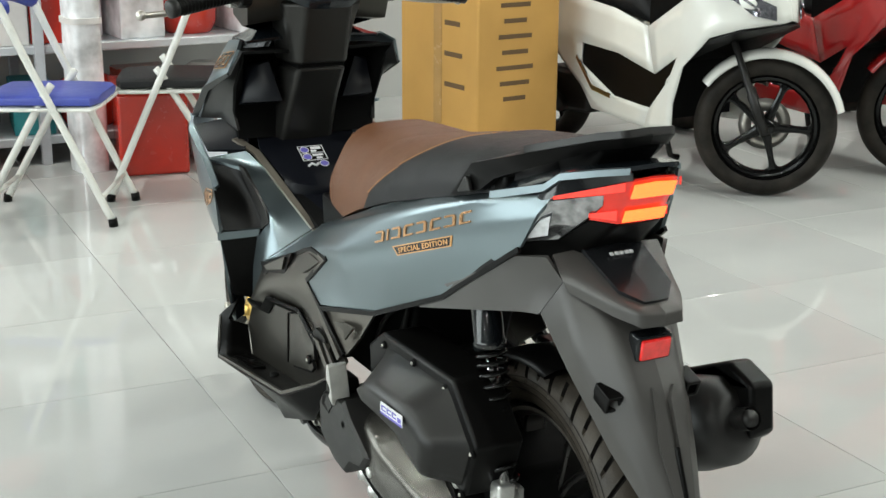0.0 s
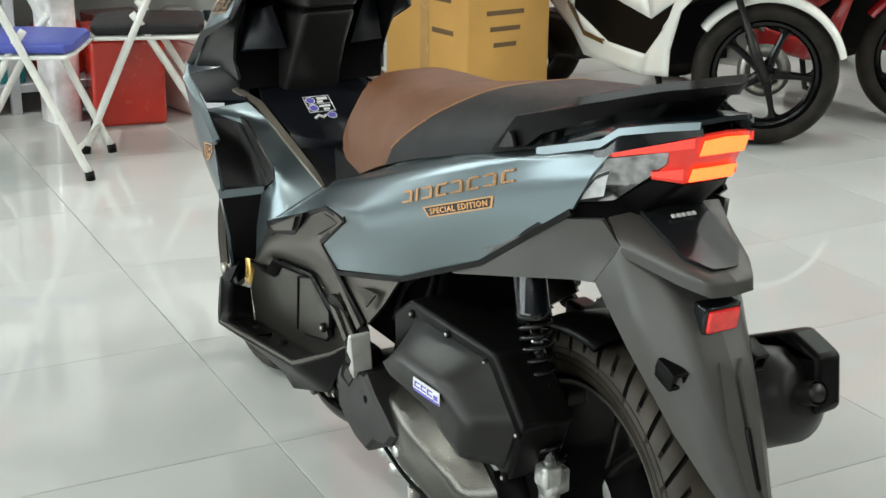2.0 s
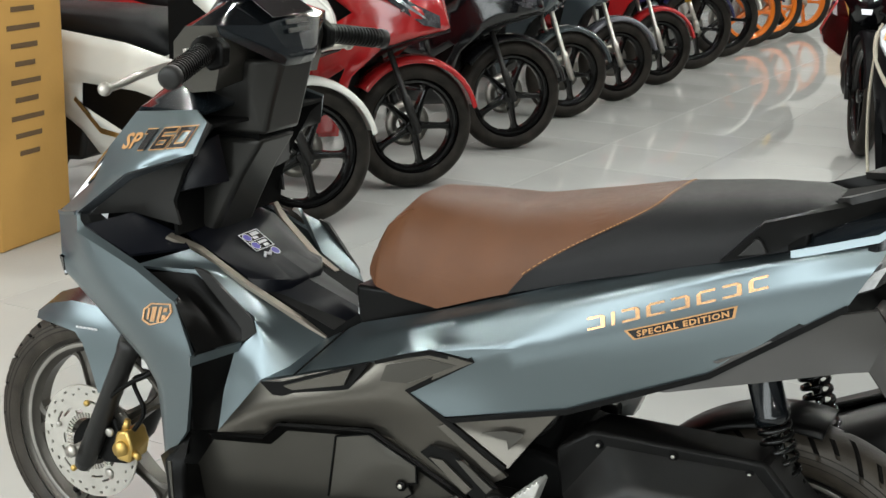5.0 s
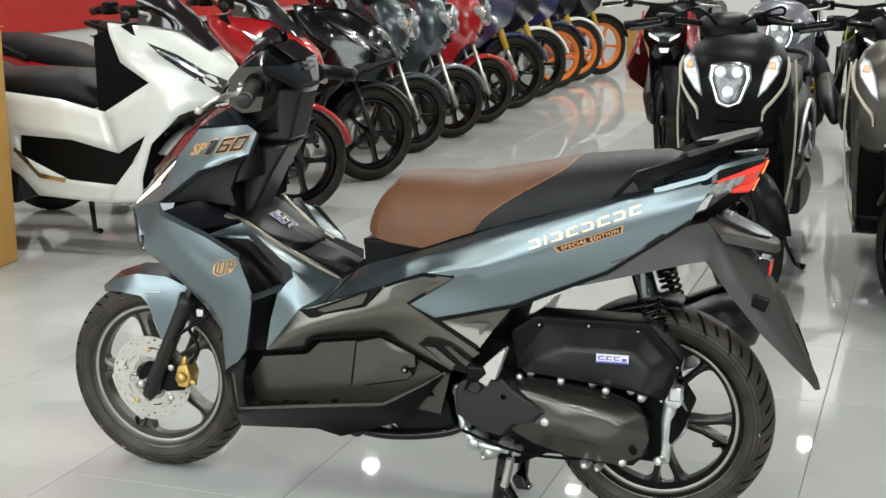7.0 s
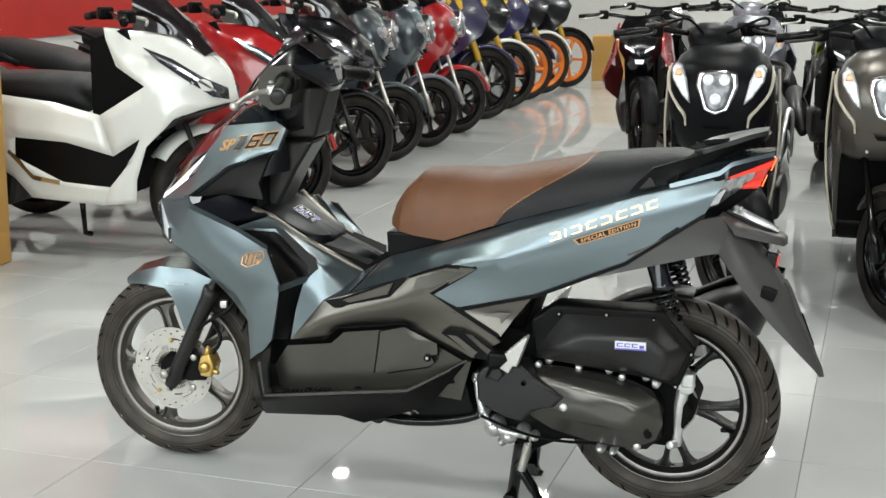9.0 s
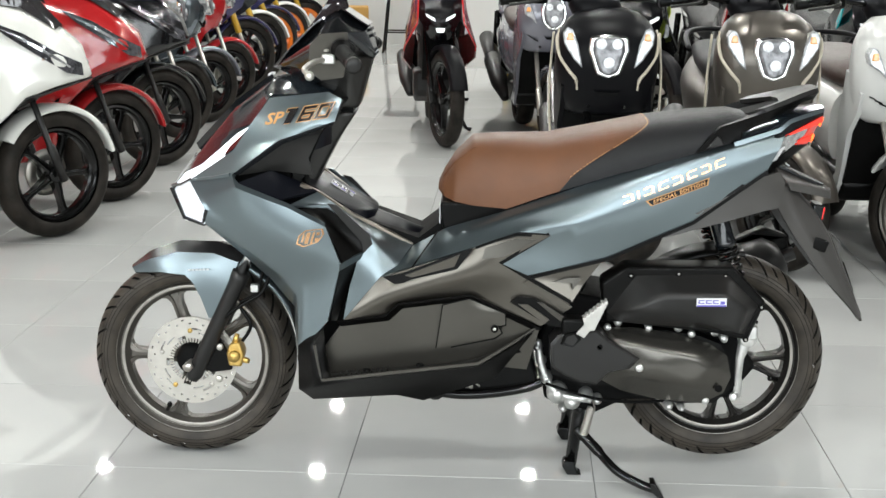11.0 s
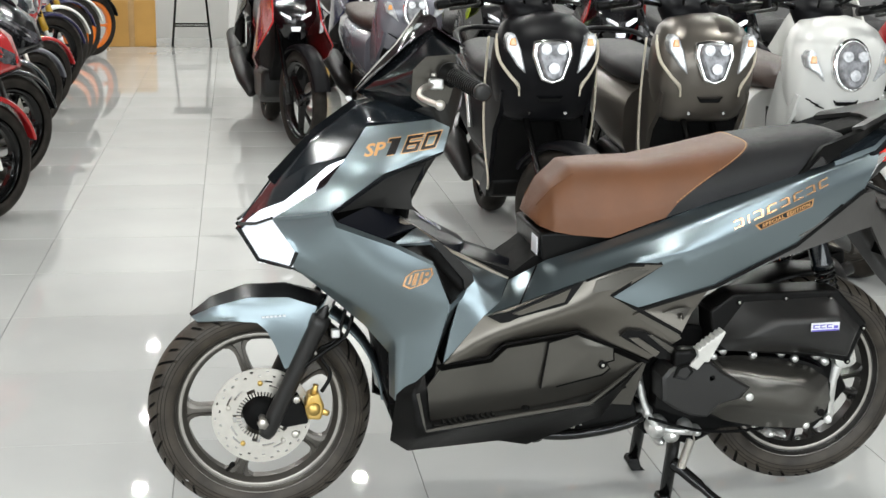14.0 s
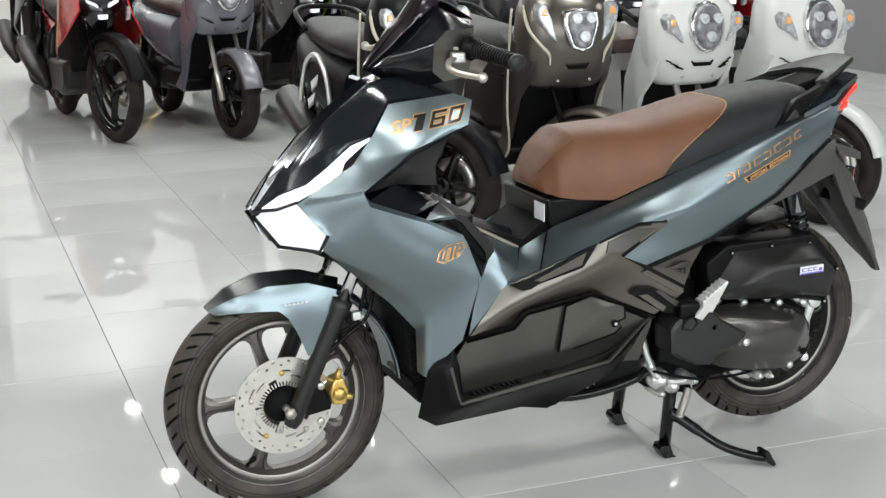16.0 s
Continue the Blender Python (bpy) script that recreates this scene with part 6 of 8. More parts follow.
def strip(outline, z0, z1, cuts=10):
    """A long plate over the outline of four corners, cut across so that it can follow a curve."""
    bm = bmesh.new()
    (ax, ay), (bx, by), (cx, cy), (dx, dy) = outline
    rows = []
    for k in range(cuts + 1):
        f = k / cuts
        lo, hi = (ax + (bx - ax) * f, ay + (by - ay) * f), (dx + (cx - dx) * f, dy + (cy - dy) * f)
        rows.append([bm.verts.new((*lo, z0)), bm.verts.new((*lo, z1)), bm.verts.new((*hi, z1)), bm.verts.new((*hi, z0))])
    for p, q in zip(rows, rows[1:]):
        for i in range(4):
            bm.faces.new((p[i], q[i], q[(i + 1) % 4], p[(i + 1) % 4]))
    bm.faces.new(rows[0])
    bm.faces.new(rows[-1][::-1])
    bmesh.ops.recalc_face_normals(bm, faces=bm.faces[:])
    return bm


edition = part("edition_badge", strip([(0.006, 0.0), (0.145, 0.0), (0.153, 0.016), (-0.003, 0.016)], 0.0, 0.0008), ORANGE_INK, scooter, "copper-edged edition badge")
edition.matrix_basis = m2
wrap(edition, [panel_skin], 0.0006)
q = part("badge_field", strip([(0.009, 0.0018), (0.142, 0.0018), (0.148, 0.0142), (0.002, 0.0142)], 0.0, 0.0004), BLACK_INK, edition)
q.matrix_basis = m2
wrap(q, [panel_skin], 0.0015)
q = plate_text("SPECIAL EDITION", 0.0112, ORANGE_INK, edition, m2 @ pose(0.0125, 0.0042, 0) @ Matrix.Diagonal((1.27, 1, 1, 1)), shear=0.15, spacing=1.16, depth=0.0002, bold=0.0003)
wrap(q, [panel_skin], 0.0023)
m3 = on_side((0.209, -0.4, 0.851), (0.15, 0, 0.026), (0.12, 0, 1))
q = plate_text("SP", 0.032, ORANGE_INK, scooter, m3 @ Matrix.Diagonal((1.3, 1, 1, 1)), shear=0.45, depth=0.0003, bold=0.0008)
wrap(q, [cowl_skin, hood_skin], 0.0014)
# block digits: the filled cells of each, row by row from below
BLOCK = {"1": (".X.", ".X.", ".X.", ".X.", "XX."), "6": ("XXX", "X.X", "XXX", "X..", "XXX"), "0": ("XXX", "X.X", "X.X", "X.X", "XXX")}


def digit(ch, name, ink, m, grow, skin, gap):
    """One wide slanted block digit, laid on the skin."""
    xs = (-grow, 0.0072 + grow, 0.0248 - grow, 0.032 + grow)
    ys = (-grow, 0.0055 + grow, 0.0125 - grow, 0.0172 + grow, 0.0235 - grow, 0.029 + grow)
    bm = bmesh.new()
    grid = {}

    def corner(p):
        if p not in grid:
            grid[p] = bm.verts.new((xs[p[0]] + ys[p[1]] * 0.75, ys[p[1]], 0))
        return grid[p]

    for r_, line in enumerate(BLOCK[ch]):
        for c, cell in enumerate(line):
            if cell == "X":
                vs = [corner(p) for p in ((c, r_), (c + 1, r_), (c + 1, r_ + 1), (c, r_ + 1))]
                bm.faces.new(vs)
    top = bmesh.ops.extrude_face_region(bm, geom=bm.faces[:])
    bmesh.ops.translate(bm, verts=[g for g in top["geom"] if isinstance(g, bmesh.types.BMVert)], vec=(0, 0, 0.0004))
    bmesh.ops.recalc_face_normals(bm, faces=bm.faces[:])
    q = part(name, bm, ink, scooter)
    q.matrix_basis = m
    wrap(q, skin, gap)


for k, ch in enumerate("160"):
    digit(ch, "digit_outline", ORANGE_INK, m3 @ pose(0.038 + k * 0.0385, -0.003, 0), 0.0016, [cowl_skin, hood_skin], 0.0012)
    digit(ch, "digit", BLACK_INK, m3 @ pose(0.038 + k * 0.0385, -0.003, 0), 0.0, [cowl_skin, hood_skin], 0.002)
m4 = on_side((0.283, -0.4, 0.583), (0.063, 0, 0.008), (0, 0, 1))
bm = bmesh.new()
hexagon = [(0.0, 0.004), (0.0, 0.02), (0.012, 0.029), (0.046, 0.029), (0.052, 0.018), (0.044, 0.004), (0.016, -0.003)]
cx_, cy_ = 0.026, 0.014
rows = [[bm.verts.new((cx_ + (x - cx_) * k, cy_ + (y - cy_) * k, z)) for x, y in hexagon] for k, z in ((0.86, 0.0), (0.86, 0.0012), (1.0, 0.0012), (1.0, 0.0))]
for a, b in zip(rows, rows[1:]):
    for i in range(7):
        bm.faces.new((a[i], a[(i + 1) % 7], b[(i + 1) % 7], b[i]))
for a, b, c, d in ((0.009, 0.006, 0.013, 0.022), (0.016, 0.003, 0.024, 0.024), (0.028, 0.003, 0.033, 0.024), (0.036, 0.006, 0.043, 0.013), (0.036, 0.017, 0.043, 0.023)):
    box(bm, a, c, b, d, 0, 0.0012)
for v in bm.verts:
    v.co.x += v.co.y * 0.45
bmesh.ops.recalc_face_normals(bm, faces=bm.faces[:])
q = part("cowl_emblem", bm, COPPER, scooter, "copper foil emblem on the cowl")
q.matrix_basis = m4 @ Matrix.Diagonal((1.15, 1.2, 1, 1))
wrap(q, [cowl_skin], 0.0008)

# ---- parked bikes ----
CREAM = material("cream_trim", (0.55, 0.5, 0.4), 0.3)
SPARE_CHROME = material("bright_lamp_reflector", (0.8, 0.8, 0.8), 0.12, 1.0, 0.3, 50)
DARK_LENS = material("dark_chrome_lamp", (0.2, 0.2, 0.22), 0.12, 0.9, 0.7, 70, coat=1.0)
TURN_LENS = material("clear_turn_lens", (0.42, 0.43, 0.44), 0.1, 0.2, 0.35, 60, coat=1.0)
SEAT_DARK = material("black_seat_vinyl", (0.012, 0.012, 0.013), 0.5, 0, 0.1, 20, 0.1, 500, spec=0.3)
BOWL = material("bright_lamp_bowl", (0.55, 0.56, 0.58), 0.2, 0.1, 0.3, 60, coat=0.8)
LIT_LENS = material("lamp_glass", (0.2, 0.2, 0.21), 0.3, 0.4, 0.5, 38, spec=0.3)
GLOW_LENS = material("lit_position_lamp", (0.9, 0.9, 0.95), 0.1, 0, 0.1, 40, emit=0.4, emit_color=(0.95, 0.97, 1.0))


def paint(name, rgb, rough=0.16, metal=0.0, coat=0.8):
    return material(name, rgb, rough, metal, 0.05, 5, coat=coat, rough_vary=0.03)


P_WHITE = paint("white_gloss_paint", (0.72, 0.72, 0.68))
P_WHITE_MATT = paint("white_satin_paint", (0.6, 0.6, 0.58), 0.3, coat=0.2)
P_RED = paint("red_gloss_paint", (0.36, 0.012, 0.014))
P_BLACK = paint("black_gloss_paint", (0.004, 0.004, 0.005), coat=0.4)
P_BLACKM = material("black_satin_paint", (0.005, 0.005, 0.006), 0.38, 0, 0.05, 5, spec=0.1, rough_vary=0.03)
P_GUN = paint("gunmetal_satin_paint", (0.13, 0.117, 0.102), 0.32, 0.75, 0.1)
P_GREY = paint("blue_grey_gloss_paint", (0.17, 0.17, 0.2), 0.25, 0.3)
P_SLATE = paint("slate_metallic_paint", (0.06, 0.075, 0.085), 0.22, 0.5)
P_BLUE = paint("dark_blue_paint", (0.015, 0.014, 0.06), 0.2)
P_YELLOW = paint("yellow_anodised_fork", (0.72, 0.43, 0.012), 0.3, 0.2)
P_ORANGE = paint("orange_wheel_paint", (0.75, 0.19, 0.012), 0.3)
P_TEAL = paint("teal_trim_paint", (0.0, 0.33, 0.36), 0.25)
BROWN_SEAT = material("dark_brown_vinyl", (0.05, 0.032, 0.026), 0.45, 0, 0.1, 14, 0.3, 800)


def flat(bm, outline, x, depth, lean=0.0, z0=0.8, bulge=1.0):
    """A front-facing outline of (y, z) at x, with depth towards the back and a lean."""
    a = [bm.verts.new((x + lean * (z - z0), y * bulge, z)) for y, z in outline]
    b = [bm.verts.new((x + depth + lean * (z - z0), y, z)) for y, z in outline]
    n = len(a)
    fs = [bm.faces.new(a), bm.faces.new(b[::-1])] + [bm.faces.new((a[k], b[k], b[(k + 1) % n], a[(k + 1) % n])) for k in range(n)]
    bmesh.ops.recalc_face_normals(bm, faces=fs)


def ring_outline(rx, rz, cz, n=24, cy=0.0):
    return [(cy + rx * math.cos(2 * math.pi * k / n), cz + rz * math.sin(2 * math.pi * k / n)) for k in range(n)]


def steered(ob, steer, pivot=0.13):
    ob.matrix_basis = Matrix.Translation((pivot, 0, 0)) @ Matrix.Rotation(radians(steer), 4, "Z") @ Matrix.Translation((-pivot, 0, 0)) @ ob.matrix_basis
    return ob


def arc_fender(bm, r, w, z, start, sweep, drop=0.025):
    lathe(bm, [(r - drop, -w), (r - 0.006, -w * 0.8), (r, -w * 0.3), (r, w * 0.3), (r - 0.006, w * 0.8), (r - drop, w), (r - drop - 0.006, w * 0.9), (r - 0.01, 0), (r - drop - 0.006, -w * 0.9)], 20, closed=True, m=pose(0, 0, z), start=start, sweep=sweep)


def running_gear(bike, steer, radius=0.26, base=1.28, rim_mat=None, fender_mat=None, fork_mat=None, tyre_w=0.1, rear_r=None, spokes=5, usd=False, fender_w=0.062):
    rim_mat, fork_mat = rim_mat or BLACK_TUBE, fork_mat or STEEL
    rear_r = rear_r or radius
    rim = radius - 0.068
    f = wheel("front_wheel", bike, (0, 0, radius), rim, 0.06, radius, tyre_w, spokes, 40, rim_mat, fine=False)
    steered(f, steer)
    bm = bmesh.new()
    lathe(bm, [(0.05, -0.052), (0.1, -0.052), (0.1, -0.048), (0.05, -0.048)], 28, closed=True)
    part("brake_disc", bm, STEEL, f)
    wheel("rear_wheel", bike, (base, 0, rear_r), rear_r - 0.068, 0.07, rear_r, tyre_w + 0.012, spokes, 15, rim_mat, fine=False)
    bm = bmesh.new()
    arc_fender(bm, radius + 0.03, fender_w, radius, 35, 130)
    steered(part("front_fender", bm, fender_mat or P_BLACKM, bike), steer)
    for s in (-1, 1):
        bm = bmesh.new()
        if usd:
            tube(bm, [(0.0, s * 0.085, radius - 0.02), (0.035, s * 0.085, radius + 0.07)], 0.02, 10)
            tube(bm, [(0.03, s * 0.085, radius + 0.06), (0.09, s * 0.085, radius + 0.2)], 0.016, 10)
            steered(part("fork_foot", bm, STEEL, bike), steer)
            bm = bmesh.new()
            tube(bm, [(0.09, s * 0.085, radius + 0.2), (0.3, s * 0.085, radius + 0.72)], 0.026, 12)
            steered(part("fork_sleeve", bm, fork_mat, bike), steer)
        else:
            tube(bm, [(0.0, s * 0.08, radius - 0.02), (0.06, s * 0.08, radius + 0.13), (0.063, s * 0.08, radius + 0.135), (0.17, s * 0.08, radius + 0.42)], [0.018, 0.019, 0.013, 0.013], 10)
            steered(part("fork_leg", bm, fork_mat, bike), steer)


def bars(bike, steer, x=0.3, z=1.04, half=0.34, mat=None, lever_mat=None):
    bm = bmesh.new()
    tube(bm, curve_points([(x + 0.07, -half, z - 0.02), (x + 0.02, -half * 0.55, z), (x, 0, z - 0.02), (x + 0.02, half * 0.55, z), (x + 0.07, half, z - 0.02)], 5), 0.012, 8)
    steered(part("handlebar", bm, BLACK_TUBE, bike), steer)
    for s in (-1, 1):
        bm = bmesh.new()
        tube(bm, [(x + 0.045, s * half * 0.68, z - 0.008), (x + 0.072, s * (half + 0.005), z - 0.021)], 0.018, 10)
        steered(part("grip", bm, PLASTIC, bike), steer)
        bm = bmesh.new()
        tube(bm, curve_points([(x + 0.0, s * half * 0.6, z), (x - 0.045, s * half * 0.72, z - 0.015), (x - 0.015, s * half * 1.05, z - 0.03)], 4), 0.007, 6)
        steered(part("brake_lever", bm, lever_mat or STEEL, bike), steer)
        bm = bmesh.new()
        box(bm, x - 0.01, x + 0.06, min(s * half * 0.5, s * half * 0.66), max(s * half * 0.5, s * half * 0.66), z - 0.03, z + 0.025)
        steered(bevelled(part("switch_box", bm, PLASTIC, bike), 0.01), steer)


def power_unit(bike, base=1.28):
    bm = bmesh.new()
    prism(bm, [(base - 0.45, 0.36), (base - 0.42, 0.2), (base - 0.1, 0.18), (base + 0.06, 0.22), (base + 0.05, 0.3), (base - 0.15, 0.38)], -0.19, 0.12)
    bevelled(part("engine", bm, PLASTIC_GREY, bike), 0.02, 2)
    bm = bmesh.new()
    tube(bm, [(base - 0.3, 0.16, 0.22), (base - 0.1, 0.175, 0.3), (base + 0.22, 0.185, 0.42), (base + 0.25, 0.185, 0.43)], [0.03, 0.06, 0.065, 0.04], 14)
    part("muffler", bm, PLASTIC_GREY, bike)
    for s in (-1, 1):
        bm = bmesh.new()
        tube(bm, [(base - 0.06, s * 0.13, 0.66), (base + 0.03, s * 0.13, 0.36)], 0.026, 10)
        part("shock", bm, BLACK_TUBE, bike)
    bm = bmesh.new()
    tube(bm, [(0.66, -0.1, 0.22), (0.7, -0.2, 0.02), (0.69, -0.235, 0.008)], [0.014, 0.012, 0.016], 8)
    part("side_stand", bm, BLACK_TUBE, bike)


def retro(label, body, m, steer=35, lamp="shield", trim=None, fender=None, seat=None, rim=None, accent=None, group="parked bikes", fork=None, mark=None):
    """A small retro scooter with a wide front shield."""
    bike = thing("scooter", label, "scooter", group)
    running_gear(bike, steer, 0.245, 1.25, rim or BLACK_TUBE, fender or body, fork or STEEL, 0.1)
    bars(bike, steer, lever_mat=PLASTIC_GREY)
    bm = bmesh.new()
    loft(bm, [(0.585, 0.10, 0.26, 0.13, 2.8), (0.605, 0.075, 0.29, 0.165, 2.8), (0.66, 0.04, 0.3, 0.188, 2.7), (0.74, 0.015, 0.3, 0.2, 2.6), (0.82, 0.008, 0.29, 0.202, 2.6), (0.89, 0.03, 0.29, 0.192, 2.5), (0.945, 0.075, 0.29, 0.165, 2.4), (0.98, 0.13, 0.29, 0.12, 2.3), (0.995, 0.17, 0.28, 0.07, 2.2)], 36, "z")
    part("front_shield", bm, body, bike, angle=60)
    both("shield_leg", [(0.07, 0.175, 0.7), (0.2, 0.205, 0.78), (0.3, 0.2, 0.6), (0.345, 0.185, 0.36), (0.5, 0.18, 0.26), (0.36, 0.178, 0.24), (0.27, 0.182, 0.38), (0.19, 0.186, 0.54), (0.11, 0.178, 0.62)], [(0, 1, 7, 8), (1, 2, 7), (2, 3, 6, 7), (3, 4, 5, 6)], body, bike, level=1, thick=0.02, crease=0.5)
    for s in (-1, 1):
        for k in range(3 if lamp == "oval" else 0):
            bm = bmesh.new()
            flat(bm, [(s * (0.085 + 0.018 * k), 0.655 + 0.012 * k), (s * (0.112 + 0.018 * k), 0.665 + 0.012 * k), (s * (0.112 + 0.018 * k), 0.671 + 0.012 * k), (s * (0.085 + 0.018 * k), 0.661 + 0.012 * k)], 0.028 + 0.012 * k, 0.03)
            part("shield_slit", bm, CORE, bike)
        bm = bmesh.new()
        tube(bm, curve_points([(0.2, s * 0.05, 1.03), (0.12, s * 0.16, 1.09), (0.2, s * 0.22, 1.06), (0.33, s * 0.2, 1.05)], 5), 0.0055, 6)
        steered(part("cable", bm, CORE, bike), steer)
    # near-black block in place of the shaded cavity under the shield
    bm = bmesh.new()
    prism(bm, [(0.15, 0.62), (0.26, 0.36), (0.36, 0.28), (0.4, 0.62)], -0.165, 0.165)
    part("inner_panel", bm, CORE, bike)
    bm = bmesh.new()
    loft(bm, [(0.95, 0.2, 0.33, 0.08, 2.5), (1.0, 0.185, 0.35, 0.105, 2.5), (1.045, 0.22, 0.37, 0.1, 2.5), (1.065, 0.26, 0.35, 0.05, 2)], 18, "z")
    steered(part("handlebar_cover", bm, accent or P_BLACKM, bike, angle=60), steer * 0.6)
    if lamp == "shield":
        out = [(-0.074, 0.895), (-0.03, 0.904), (0.03, 0.904), (0.074, 0.895), (0.08, 0.845), (0.046, 0.755), (0.0, 0.738), (-0.046, 0.755), (-0.08, 0.845)]
    elif lamp == "oval":
        out = ring_outline(0.08, 0.1, 0.825)
    else:
        out = ring_outline(0.085, 0.085, 0.93)
    cz = sum(z for y, z in out) / len(out)
    x0 = 0.03 if lamp == "round" else -0.008
    bm = bmesh.new()
    flat(bm, out, x0, 0.09, 0.12, cz, 0.97)
    bevelled(part("lamp_ring", bm, SPARE_CHROME, bike, "chrome headlamp surround"), 0.008)
    bm = bmesh.new()
    flat(bm, [(y * 0.88, cz + (z - cz) * 0.9) for y, z in out], x0 - 0.016, 0.05, 0.12, cz, 0.85)
    bevelled(part("headlamp", bm, LIT_LENS, bike, "clear faceted headlamp"), 0.012, 2)
    for k, (yy, zz, rr) in enumerate(((-0.03, cz + 0.034, 0.02), (0.03, cz + 0.034, 0.02), (0.0, cz - 0.036, 0.021))):
        bm = bmesh.new()
        flat(bm, ring_outline(rr, rr, zz, 14, yy), x0 - 0.027, 0.025, 0.12, cz)
        part("lamp_bowl", bm, BOWL, bike)
    for s in (-1, 1):
        hi, lo = (0.925, 0.775) if lamp == "shield" else (0.875, 0.76)
        bm = bmesh.new()
        flat(bm, [(s * 0.098, lo), (s * 0.116, hi - 0.06), (s * 0.138, hi - 0.005), (s * 0.158, hi + 0.004), (s * 0.176, hi - 0.02), (s * 0.17, hi - 0.06), (s * 0.13, lo + 0.03)], 0.014, 0.06, 0.15, 0.85)
        bevelled(part("turn_lamp", bm, TURN_LENS, bike, "clear front turn lamp"), 0.006)
        bm = bmesh.new()
        flat(bm, [(s * 0.134, hi - 0.045), (s * 0.138, hi - 0.018), (s * 0.156, hi - 0.018), (s * 0.162, hi - 0.045)], 0.009, 0.02, 0.15, 0.85)
        bevelled(part("amber_bulb", bm, AMBER_LENS, bike), 0.004)
        if trim:
            bm = bmesh.new()
            tube(bm, curve_points([(0.13, s * 0.189, 0.915), (0.1, s * 0.196, 0.875), (0.074, s * 0.186, 0.82), (0.044, s * 0.15, 0.765), (0.03, s * 0.122, 0.73), (0.034, s * 0.116, 0.69)], 6), [0.004] * 4 + [0.007] * 22 + [0.004] * 5, 8)
            part("shield_trim", bm, trim, bike)
            bm = bmesh.new()
            tube(bm, curve_points([(0.2, s * 0.208, 0.9), (0.2, s * 0.22, 0.7), (0.23, s * 0.212, 0.5), (0.27, s * 0.185, 0.33), (0.4, s * 0.17, 0.26), (0.6, s * 0.17, 0.26)], 6), 0.005, 6)
            part("edge_trim", bm, trim, bike)
    bm = bmesh.new()
    flat(bm, [(-0.05, 0.69), (-0.035, 0.668), (0.035, 0.668), (0.05, 0.69), (0.04, 0.682), (-0.04, 0.682)], 0.022, 0.02)
    part("nose_slot", bm, CORE, bike)
    for s in (-1, 1):
        bm = bmesh.new()
        flat(bm, ring_outline(0.006, 0.006, 0.622, 10, s * 0.07), 0.058, 0.03)
        part("shield_bolt", bm, CHROME, bike)
    bm = bmesh.new()
    prism(bm, [(0.3, 0.32), (0.34, 0.24), (0.72, 0.24), (0.8, 0.34), (0.72, 0.36), (0.4, 0.36)], -0.17, 0.17)
    bevelled(part("floor_board", bm, PLASTIC, bike), 0.02, 2)
    bm = bmesh.new()
    loft(bm, [(0.66, 0.32, 0.66, 0.15, 3), (0.8, 0.36, 0.68, 0.19, 3), (1.0, 0.42, 0.7, 0.205, 2.8), (1.25, 0.5, 0.72, 0.19, 2.6), (1.5, 0.58, 0.73, 0.13, 2.4), (1.6, 0.64, 0.72, 0.06, 2.2)], 22)
    part("rear_body", bm, body, bike, angle=60)
    bm = bmesh.new()
    loft(bm, [(0.64, 0.66, 0.72, 0.09, 2.6), (0.72, 0.65, 0.765, 0.135, 2.8), (0.9, 0.66, 0.775, 0.155, 3), (1.1, 0.68, 0.785, 0.15, 3), (1.35, 0.7, 0.8, 0.13, 2.8), (1.5, 0.72, 0.79, 0.08, 2.4)], 22)
    part("seat", bm, seat or SEAT_DARK, bike, angle=60)
    bm = bmesh.new()
    tube(bm, curve_points([(1.2, -0.16, 0.76), (1.45, -0.14, 0.82), (1.6, 0, 0.83), (1.45, 0.14, 0.82), (1.2, 0.16, 0.76)], 5), 0.013, 8)
    part("grab_rail", bm, accent or body, bike)
    if mark:
        for s in (-1, 1):
            bm = bmesh.new()
            tube(bm, curve_points([(0.74, s * 0.185, 0.47), (0.77, s * 0.194, 0.6), (0.88, s * 0.202, 0.675), (1.02, s * 0.208, 0.635), (1.12, s * 0.204, 0.53), (1.17, s * 0.2, 0.44)], 6), 0.011, 8)
            part("side_arch", bm, mark, bike, "silver arch on the rear body")
            for x0, z0 in ((0.86, 0.56), (0.92, 0.475)):
                bm = bmesh.new()
                for k in range(3):
                    tube(bm, [(x0 + 0.032 * k, s * 0.206, z0 + 0.03 - 0.012 * k), (x0 + 0.018 + 0.032 * k, s * 0.207, z0 - 0.02 - 0.012 * k), (x0 + 0.032 + 0.032 * k, s * 0.207, z0 + 0.018 - 0.012 * k)], 0.0045, 6)
                part("side_mark", bm, WHITE_INK, bike, "unreadable white mark")
    power_unit(bike, 1.25)
    bike.matrix_basis = m
    return bike


